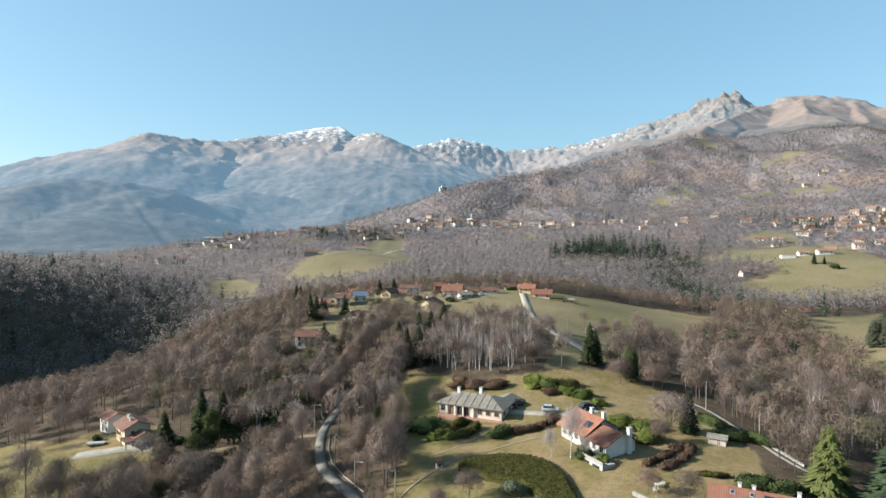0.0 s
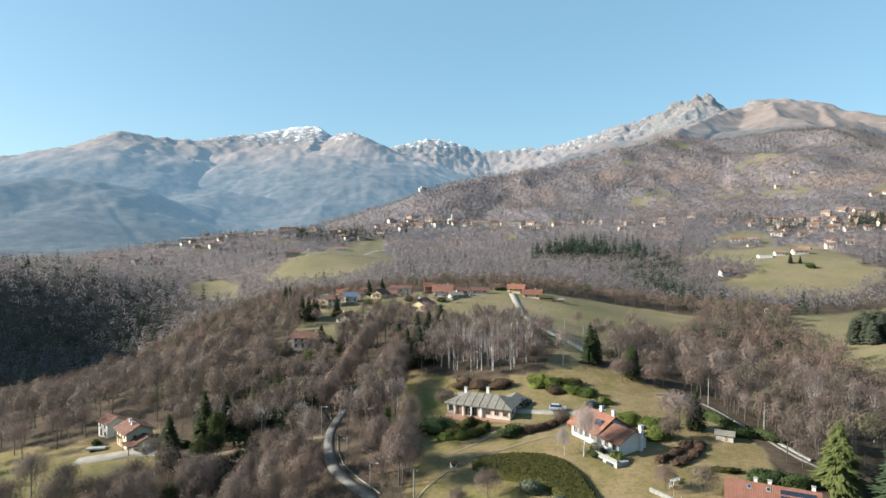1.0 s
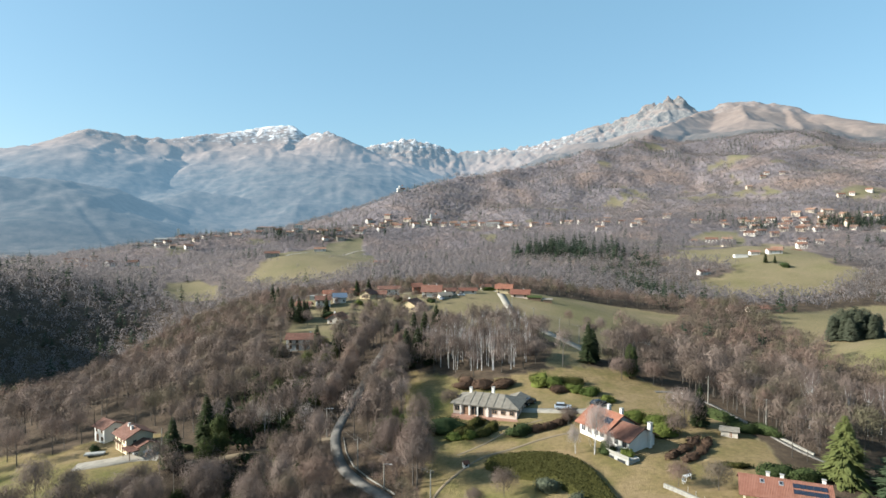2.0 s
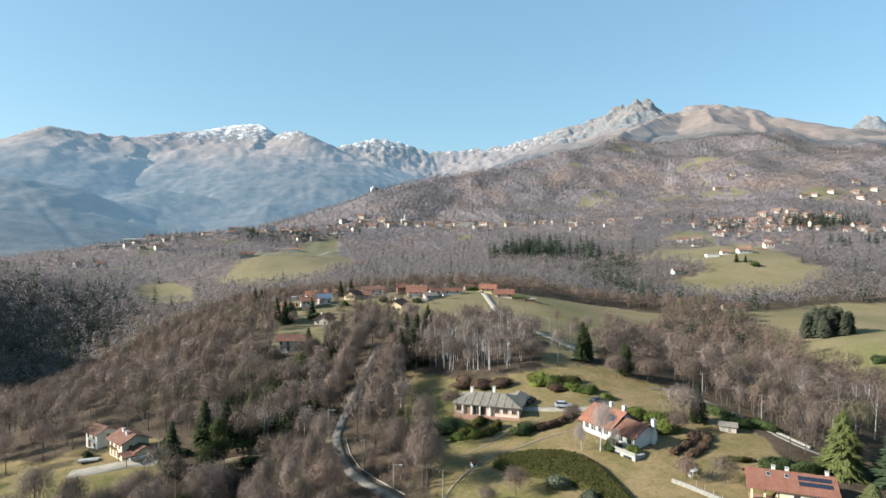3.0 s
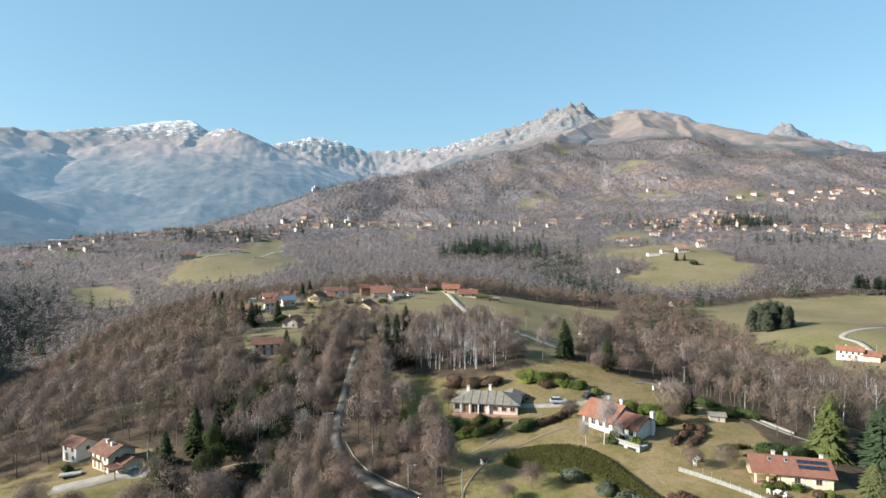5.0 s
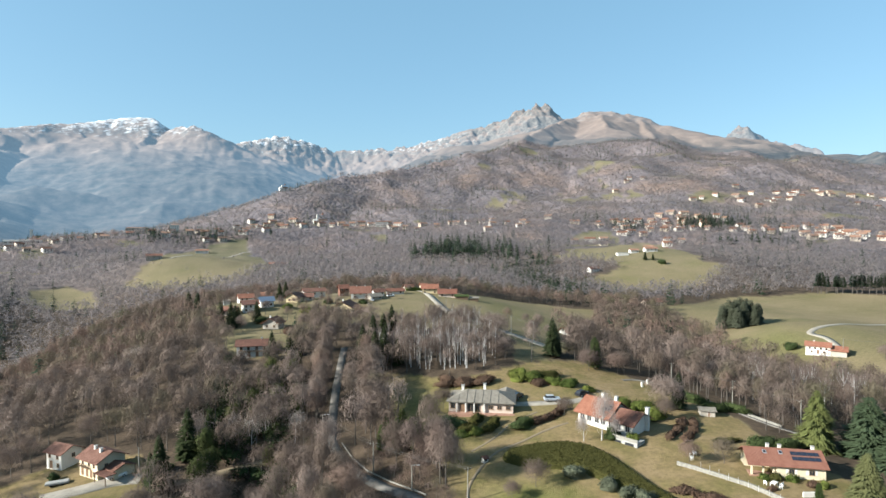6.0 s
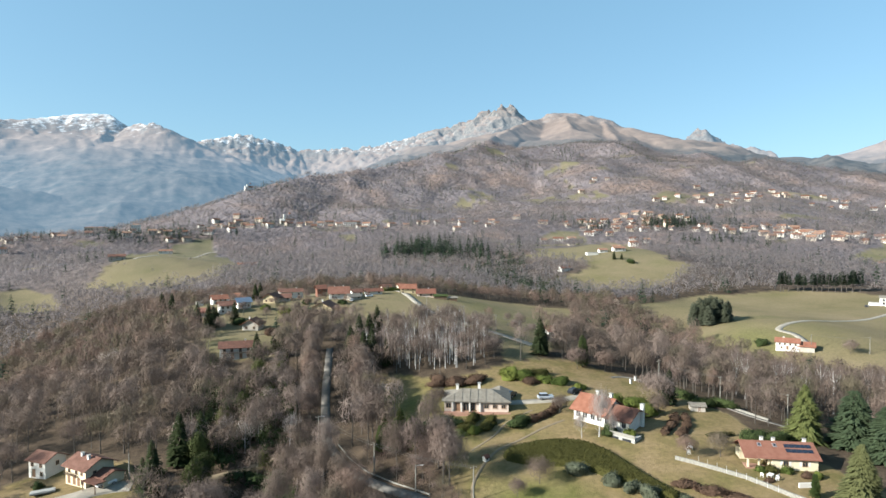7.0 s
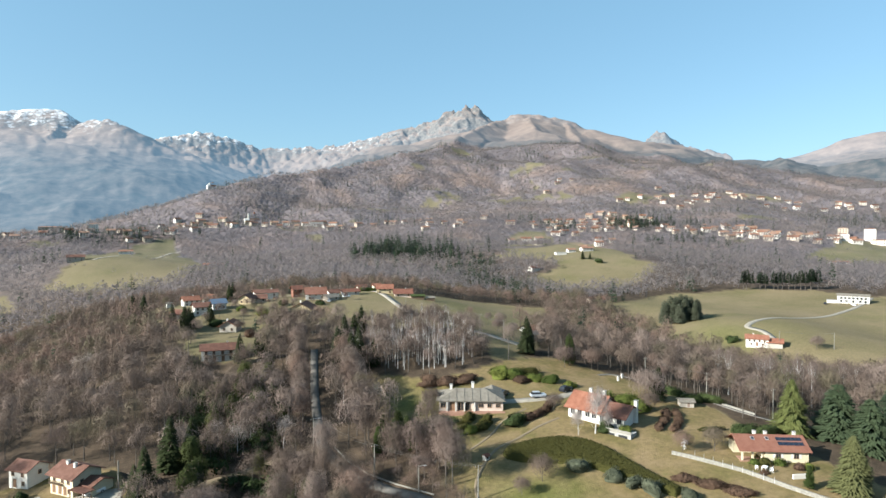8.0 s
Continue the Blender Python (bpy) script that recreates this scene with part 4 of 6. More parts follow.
ok = in_sight(x, y, 460, 1180) & ~openness(x, y) & off_roads(x, y, 1.5) & free_of_plots(x, y) & ((np.degrees(np.arctan2(x, y)) > -40))
x, y = x[ok], y[ok]
pine = np.random.default_rng(5).uniform(size=len(x)) < conifer_share(x, y)
woods("bare_woodland", "leafless brown woodland in the valley and on the hill foot", ("bark", "far_twigs"), far_broad, x[~pine], y[~pine], RNG.uniform(0.75, 1.2, (~pine).sum()), 6)
woods("conifer_woodland", "dark green conifer stands among bare woods", ("bark", "far_needles"), fir, np.concatenate([px, x[pine]]), np.concatenate([py, y[pine]]), RNG.uniform(0.65, 1.35, pine.sum() + len(px)) * np.where(np.hypot(np.concatenate([px, x[pine]]) - 240, np.concatenate([py, y[pine]]) - 770) < 130, 1.35, 1.0), 7)
x, y = grid(-900, 2150, 700, 2400, 11.5, 14)
r = np.hypot(x + 30, y)
b = np.degrees(np.arctan2(x + 30, y))
ok = in_sight(x, y, 1180, 2390) & ~openness(x, y) & (r < 1480 + 910 * np.clip((b + 11) / 9, 0, 1)) & (b > -43) & (b < 66)
x, y = x[ok], y[ok]
pine = np.random.default_rng(6).uniform(size=len(x)) < conifer_share(x, y) + 0.55 * (fbm(x, y, 120, 3, 95) > 0.34)
clump = [bare_tree_mesh(9.5, 7.4, 0, 20, 1.0, -0.1, 3, 0.85), bare_tree_mesh(8, 7.8, 0, 20, 1.0, -0.1, 3, 0.85), bare_tree_mesh(11, 7.0, 0, 20, 1.0, -0.1, 3, 0.85)]
clump = [((None, None), crown) for _, crown in clump]
woods("bare_woodland", "purple-brown leafless woods on the far hillside", ("bark", "far_twigs"), clump, x[~pine], y[~pine], RNG.uniform(0.7, 1.25, (~pine).sum()), 8)
woods("conifer_woodland", "dark conifers scattered over the far hillside", ("bark", "far_needles"), far_fir, x[pine], y[pine], RNG.uniform(0.8, 1.4, pine.sum()), 9)

# single trees and bushes strewn over the farther pastures
x, y = grid(-420, 1000, 420, 1500, 21, 15)
ok = in_sight(x, y, 440, 1500) & openness(x, y) & off_roads(x, y, 3) & (np.random.default_rng(8).uniform(size=len(x)) < 0.34) & (fbm(x, y, 60, 2, 97) > -0.1)
woods("scattered_trees", "single bare trees and bushes on the pastures", ("bark", "far_twigs"), far_broad, x[ok], y[ok], RNG.uniform(0.3, 0.8, ok.sum()), 10)

# ---- houses ----
def box(bm, x0, x1, y0, y1, z0, z1):
    v = [bm.verts.new((x, y, z)) for z in (z0, z1) for x, y in ((x0, y0), (x1, y0), (x1, y1), (x0, y1))]
    for f in ((3, 2, 1, 0), (4, 5, 6, 7), (0, 1, 5, 4), (1, 2, 6, 5), (2, 3, 7, 6), (3, 0, 4, 7)):
        bm.faces.new([v[i] for i in f])
    return v


def boxes(*dims):
    bm = bmesh.new()
    for d in dims:
        box(bm, *d)
    return bm


def prism(bm, profile, x0, x1):
    """A closed outline in y, z, drawn out along x."""
    a = [bm.verts.new((x0, y, z)) for y, z in profile]
    b = [bm.verts.new((x1, y, z)) for y, z in profile]
    n = len(profile)
    bm.faces.new(a[::-1]), bm.faces.new(b)
    for i in range(n):
        j = (i + 1) % n
        bm.faces.new((a[i], a[j], b[j], b[i]))
    bmesh.ops.recalc_face_normals(bm, faces=bm.faces)


def gable_walls(w, d, h, rise, x0=None, foot=1.6):
    bm = bmesh.new()
    prism(bm, [(-d / 2, -foot), (d / 2, -foot), (d / 2, h), (0, h + rise), (-d / 2, h)], -w / 2 if x0 is None else x0, w / 2)
    return bm


def gable_roof(w, d, h, rise, over=0.6, thick=0.22):
    bm = bmesh.new()
    k = rise / (d / 2)
    y, z = d / 2 + over, h - over * k + 0.03
    prism(bm, [(-y, z), (0, h + rise + 0.03), (y, z), (y, z + thick), (0, h + rise + thick * 1.25), (-y, z + thick)], -w / 2 - over, w / 2 + over)
    return bm


def hip_roof(w, d, h, rise, over=0.6, thick=0.2):
    bm = bmesh.new()
    x, y, run = w / 2 + over, d / 2 + over, d / 2 + over
    low = [bm.verts.new((sx * x, sy * y, h)) for sx, sy in ((-1, -1), (1, -1), (1, 1), (-1, 1))]
    up = [bm.verts.new((sx * x, sy * y, h + thick)) for sx, sy in ((-1, -1), (1, -1), (1, 1), (-1, 1))]
    r = [bm.verts.new((-x + run, 0, h + thick + rise)), bm.verts.new((x - run, 0, h + thick + rise))]
    bm.faces.new(low[::-1])
    for i in range(4):
        j = (i + 1) % 4
        bm.faces.new((low[i], low[j], up[j], up[i]))
    bm.faces.new((up[0], up[1], r[1], r[0])), bm.faces.new((up[1], up[2], r[1])), bm.faces.new((up[2], up[3], r[0], r[1])), bm.faces.new((up[3], up[0], r[0]))
    return bm


def chimney(parent, x, y, z0, z1, mat="white", size=0.7):
    c = part("chimney", boxes((x - size / 2, x + size / 2, y - size / 2, y + size / 2, z0, z1)), mat, parent)
    part("chimney_cap", boxes((x - size * 0.65, x + size * 0.65, y - size * 0.65, y + size * 0.65, z1 + 0.03, z1 + 0.15)), "concrete", c, "flat concrete chimney cap")
    return c


OPENINGS = {}


def opening(parent, kind, side, u, z, ww, hh, w, d, shutters="", frame_mat="frame"):
    """A window or door on a wall of a house w by d: frame, pane and shutters. side: f, b, l or r."""
    key = (kind, ww, hh, frame_mat)
    if key not in OPENINGS:
        t = 0.09
        fr = boxes((-ww / 2 - t, -ww / 2, -0.09, 0.03, 0, hh), (ww / 2, ww / 2 + t, -0.09, 0.03, 0, hh), (-ww / 2 - t, ww / 2 + t, -0.09, 0.03, hh + 0.002, hh + t), (-ww / 2 - t - 0.05, ww / 2 + t + 0.05, -0.14, 0.03, -t, -0.002), (-0.03, 0.03, -0.06, 0.03, 0.002, hh - 0.002))
        pn = boxes((-ww / 2 + 0.002, ww / 2 - 0.002, -0.035, 0.03, 0.004, hh - 0.004))
        sh = boxes((0, ww / 2, -0.05, 0.0, 0, hh))
        made = []
        for n, bm, mt in ((kind + "_frame", fr, frame_mat), ("pane", pn, "glass"), ("shutter", sh, "shutter")):
            me = bpy.data.meshes.new(n)
            bm.to_mesh(me), bm.free()
            made.append(me)
        made[0].materials.append(M[frame_mat]), made[1].materials.append(M["glass"] if kind == "window" else M["shutter"])
        OPENINGS[key] = made
    fr, pn, sh = OPENINGS[key]
    turn, x, y = {"f": (0, u, -d / 2), "b": (180, -u, d / 2), "r": (90, w / 2, u), "l": (-90, -w / 2, -u)}[side]
    win = part(kind, fr, None, parent)
    win.matrix_basis = pose(x, y, z, 0, 0, turn)
    part("pane" if kind == "window" else "door_leaf", pn, None, win)
    if shutters:
        for s in (-1, 1):
            me = sh.copy()
            me.materials.clear(), me.materials.append(M[shutters])
            o = part("shutter", me, None, win)
            o.matrix_basis = pose(ww / 2 + 0.12 if s > 0 else -ww - 0.12, -0.02, 0)
    return win


def house(label, x, y, turn, w, d, h, rise, wall="white", roof="tiles", shape="gable", wins=(), doors=(), stacks=(), over=0.6, x0=None, name="house", shutters="", lift=0.0, frame_mat="frame", group="", size=0.82):
    """A house with its ridge along its width; its front looks along -y before it is turned."""
    top = tagged(new(name), label, "house", group)
    c, s = math.cos(radians(turn)), math.sin(radians(turn))
    feet = [height_at(x + c * a - s * b, y + s * a + c * b) for a in (-w / 2, w / 2) for b in (-d / 2, d / 2)]
    top.matrix_basis = pose(x, y, sum(feet) / 4 + lift, 0, 0, turn) @ Matrix.Scale(size, 4)
    if shape == "gable":
        part("wall", gable_walls(w, d, h, rise, x0), wall, top)
        part("roof", gable_roof(w, d, h, rise, over), roof, top)
    elif shape == "hip":
        part("wall", boxes((-w / 2 if x0 is None else x0, w / 2, -d / 2, d / 2, -1.6, h)), wall, top)
        part("roof", hip_roof(w, d, h, rise, over), roof, top)
    else:
        part("wall", boxes((-w / 2, w / 2, -d / 2, d / 2, -1.6, h)), wall, top)
        part("roof", boxes((-w / 2 - 0.2, w / 2 + 0.2, -d / 2 - 0.2, d / 2 + 0.2, h + 0.004, h + 0.35)), roof, top)
    for spec in wins:
        opening(top, "window", *spec, w, d, shutters, frame_mat)
    for spec in doors:
        opening(top, "door", *spec, w, d, "", frame_mat)
    for u, v, up in stacks:
        chimney(top, u, v, h + max(0, rise * (1 - abs(v) / (d / 2))) - 0.4, h + rise + up)
    return top


def wing(top, x, y, w, d, h, rise, wall, roof, turn=0, over=0.5, foot=1.6):
    """A lower part of a house with its own roof."""
    for n, bm, mt in (("wall", gable_walls(w, d, h, rise, None, foot), wall), ("roof", gable_roof(w, d, h, rise, over), roof)):
        if bm is not None:
            o = part(n, bm, mt, top)
            o.matrix_basis = pose(x, y, 0, 0, 0, turn)


def row(side, us, z, ww, hh):
    return [(side, u, z, ww, hh) for u in us]


# the grey-roofed bungalow
b = house("low bungalow with grey hipped roof and pinkish walls", 8.6, 152.6, -24.6, 16.6, 9.2, 2.6, 2.0, "pink", "slate", "hip", name="bungalow", over=0.7, size=1.0,
          wins=row("f", (2.6, 4.8, 7.0), 1.0, 1.0, 0.9) + row("f", (-7.2,), 0.9, 1.2, 1.1) + row("r", (-2.5, 1.5), 1.0, 1.0, 0.9) + row("l", (-2, 2), 1.0, 1.0, 0.9) + row("f", (-2.6, -0.9), 0.2, 1.3, 2.0),
          doors=row("f", (-4.8,), 0.1, 1.1, 2.1), stacks=[(0.6, 1.6, 1.3), (-5.2, 0.9, 0.9)])
W2, D2, EV = 16.6 / 2 + 0.7, 9.2 / 2 + 0.7, 2.8
for k in range(-4, 5):
    u = k * 2.05 + 0.3
    run = min(1.0, (W2 - abs(u)) / D2)
    for s in (-1, 1):
        bm = bmesh.new()
        v = [bm.verts.new(q) for q in ((u - 0.09, s * D2, EV + 0.01), (u + 0.09, s * D2, EV + 0.01), (u + 0.09, s * D2 * (1 - run), EV + 2.0 * run + 0.01), (u - 0.09, s * D2 * (1 - run), EV + 2.0 * run + 0.01))]
        f = bm.faces.new(v)
        ext = bmesh.ops.extrude_face_region(bm, geom=[f])["geom"]
        bmesh.ops.translate(bm, vec=(0, 0, 0.1), verts=[g for g in ext if isinstance(g, bmesh.types.BMVert)])
        part("roof_rib", bm, "slate", b)
for u in (-6.2, -3.9, -1.7, 0.9):
    part("porch_post", boxes((u - 0.16, u + 0.16, -5.1, -4.78, -0.4, 2.58)), "white", b, "white plastered porch post")
part("terrace", boxes((-8.3, 8.8, -6.0, -4.62, -0.9, 0.05)), "terracotta", b, "terracotta paved terrace along the front")
wing(b, 6.2, 6.0, 5.0, 5.0, 2.3, 0.9, "pink", "slate", 90, 0.4)

# the orange-roofed villa with its lower wing
b = house("villa with orange tiled roof and white walls", 32.4, 132.0, -64, 8.6, 9.4, 3.0, 2.7, "white", "orange_tiles", name="villa", over=0.9,
          wins=row("f", (-3.0, -1.0, 1.2, 3.0), 0.9, 1.2, 1.4) + row("l", (-2, 2), 1.0, 1.1, 1.2) + row("r", (-1.0,), 3.6, 1.4, 0.9), stacks=[(-1.0, 1.6, 0.9), (2.6, 2.0, 0.8)], frame_mat="white_frame", lift=-0.2, size=0.95)
wing(b, 7.5, -0.7, 7.2, 8.2, 2.6, 2.0, "white", "old_tiles", 0, 0.8, 2.5)
for u in (5.2, 7.4, 9.8):
    opening(b, "window", "f", u, 0.7, 1.1, 1.3, 10.0, 9.6, "", "white_frame")
chimney(b, 11.5, 1.4, -0.5, 5.6, "white", 0.8)
bm = bmesh.new()
q = [bm.verts.new((u, v, 3.0 + 2.7 * (1 - abs(v) / 4.7) + 0.33)) for u, v in ((1.7, -3.4), (3.9, -3.4), (3.9, -1.9), (1.7, -1.9))]
f = bm.faces.new(q)
ext = bmesh.ops.extrude_face_region(bm, geom=[f])["geom"]
bmesh.ops.translate(bm, vec=(0, 0, -0.12), verts=[g for g in ext if isinstance(g, bmesh.types.BMVert)])
bmesh.ops.recalc_face_normals(bm, faces=bm.faces)
part("solar_panel", bm, "solar", b, "dark solar panel lying on the tiles")
part("terrace", boxes((7.5, 14.5, -8.6, -5.2, -2.6, 0.0)), "concrete", b, "raised concrete terrace with a garage below")
part("garage_opening", boxes((8.4, 10.4, -8.64, -8.5, -2.2, -0.4), (11.4, 13.6, -8.64, -8.5, -2.2, -0.4)), "glass", b, "dark garage openings")
part("parapet", boxes((7.5, 14.5, -8.55, -8.4, 0.004, 0.7)), "stone", b)

# the brick-red roofed house with solar strips and an open porch
RW, RD, RH, RR = 17.6, 9.6, 3.1, 2.5
b = house("cream house with brick-red tiled roof and open porch", 51.4, 97.6, -27.7, RW, RD, RH, RR, "cream", "brick_tiles", name="villa", x0=-2.6, over=0.7, size=0.76,
          wins=row("f", (0.9, 5.6), 1.0, 1.2, 1.2) + row("r", (-2, 1.5), 1.0, 1.0, 1.2), stacks=[(-3.2, 0.8, 0.9), (-0.4, 0.4, 0.9), (8.2, 2.2, 0.4)], shutters="white_frame")
for u in (-8.3, -5.6, -3.1):
    part("porch_post", boxes((u - 0.22, u + 0.22, -4.5, -4.06, -1.2, 3.16)), "cream", b, "plastered porch post")
part("wall", boxes((-8.6, -2.62, 1.0, 4.4, -1.2, 3.2)), "cream", b, "back wall of the porch")
part("porch_floor", boxes((-8.8, -2.65, -4.7, 0.98, -1.2, 0.06)), "terracotta", b)


def on_roof(u0, u1, v0, v1, gap, thick):
    """A slab that lies on the front slope of that roof."""
    bm = bmesh.new()
    z = lambda v: RH + RR * (1 - abs(v) / (RD / 2)) + 0.27 + gap
    lo = [bm.verts.new((u, v, z(v))) for u, v in ((u0, v0), (u1, v0), (u1, v1), (u0, v1))]
    hi = [bm.verts.new((u, v, z(v) + thick)) for u, v in ((u0, v0), (u1, v0), (u1, v1), (u0, v1))]
    bm.faces.new(lo[::-1]), bm.faces.new(hi)
    for i in range(4):
        j = (i + 1) % 4
        bm.faces.new((lo[i], lo[j], hi[j], hi[i]))
    return bm


for v0, v1 in ((-2.0, -1.0), (-3.5, -2.5)):
    for k in range(5):
        part("solar_panel", on_roof(1.6 + k * 1.35, 2.88 + k * 1.35, v0, v1, 0.06, 0.05), "solar", b, "dark solar panel on the tiles")
for u0, v0 in ((-5.0, -1.9), (-1.2, -1.9)):
    sk = part("skylight", on_roof(u0, u0 + 0.9, v0, v0 + 1.0, 0.02, 0.08), "steel", b, "roof window with a steel frame")
    part("pane", on_roof(u0 + 0.12, u0 + 0.78, v0 + 0.12, v0 + 0.88, 0.11, 0.02), "glass", sk)

# the cream farmhouse in the clearing, with a carport, and the white house beside it
b = house("cream two-storey farmhouse with weathered tiled roof", -83.6, 161.4, -47.5, 9.0, 8.0, 4.9, 1.9, "cream", "old_tiles", name="farmhouse", over=0.9,
          wins=row("f", (-2.8, 0.4, 2.8), 3.0, 0.9, 1.2) + row("f", (3.0,), 0.6, 0.9, 1.2) + row("r", (-1.5,), 2.6, 0.9, 1.2), doors=row("f", (-3.0, -0.6, 1.4), 0.0, 0.95, 2.1), stacks=[(-1.8, -0.8, 0.7), (1.6, -1.2, 0.7)])
part("balcony", boxes((-3.8, 0.8, -5.0, -4.03, 2.62, 2.75), *[(-3.75 + 0.4 * k, -3.7 + 0.4 * k, -4.98, -4.93, 2.752, 3.6) for k in range(12)], (-3.8, 0.8, -5.0, -4.92, 3.605, 3.68)), "wood", b, "wooden balcony over the doors")
wing(b, 6.6, 1.0, 5.0, 6.0, 2.7, 1.1, "cream", "old_tiles", 0, 0.5)
part("carport_roof", boxes((4.6, 10.6, -5.4, -2.1, 2.35, 2.52)), "old_tiles", b)
for u in (4.9, 10.2):
    part("carport_post", boxes((u - 0.1, u + 0.1, -5.2, -5.0, -0.8, 2.34)), "wood", b)
house("small white two-storey house with a tiled roof", -94.2, 171.0, -40, 6.6, 6.4, 4.7, 1.5, "white", "old_tiles", name="farmhouse", over=0.7,
      wins=row("f", (-1.8, 1.6), 3.0, 0.9, 1.1) + row("f", (1.8,), 0.6, 0.9, 1.1) + row("r", (0.5,), 2.8, 0.9, 1.1), doors=row("f", (-1.2,), 0, 1.0, 2.1), stacks=[])

# the long house below the village
b = house("long white house with weathered tiled roof among trees", -50.4, 230.5, -4, 13.4, 8, 4.8, 1.9, "white", "old_tiles", name="farmhouse", over=0.8,
          wins=row("f", (-4.8, -1.8, 1.6, 4.8), 2.9, 1.0, 1.3) + row("f", (-4.8, 4.8), 0.5, 1.0, 1.3), doors=row("f", (-1.6, 1.8), 0, 1.1, 2.1), stacks=[(3.5, 0.5, 0.6)])
part("balcony", boxes((-6, 6, -5.0, -4.03, 2.5, 2.64), *[(-5.95 + 0.5 * k, -5.9 + 0.5 * k, -4.98, -4.93, 2.642, 3.5) for k in range(24)], (-6, 6, -5.0, -4.92, 3.505, 3.58)), "wood", b, "wooden balcony along the upper floor")

# the white farmhouse on the eastern meadow
b = house("white farmhouse with red tiled roof on the meadow", 201.5, 222.0, -50, 12, 8, 4.2, 1.8, "white", "orange_tiles", name="farmhouse", over=0.7,
          wins=row("f", (-4, -1.4, 1.4, 4), 2.4, 0.9, 1.1) + row("f", (-3, 3), 0.4, 0.9, 1.1) + row("l", (-1.5, 1.5), 2.2, 0.9, 1.1), doors=row("f", (0,), 0, 1.1, 2.1), stacks=[(-2, 0.5, 0.6)])
wing(b, 9.6, 0.2, 8.0, 8.2, 2.6, 1.9, "grey_wall", "orange_tiles", 0, 0.8)
part("garden_wall", boxes((-4.5, 1.0, 7.0, 7.25, -1.5, 1.9)), "white", b)

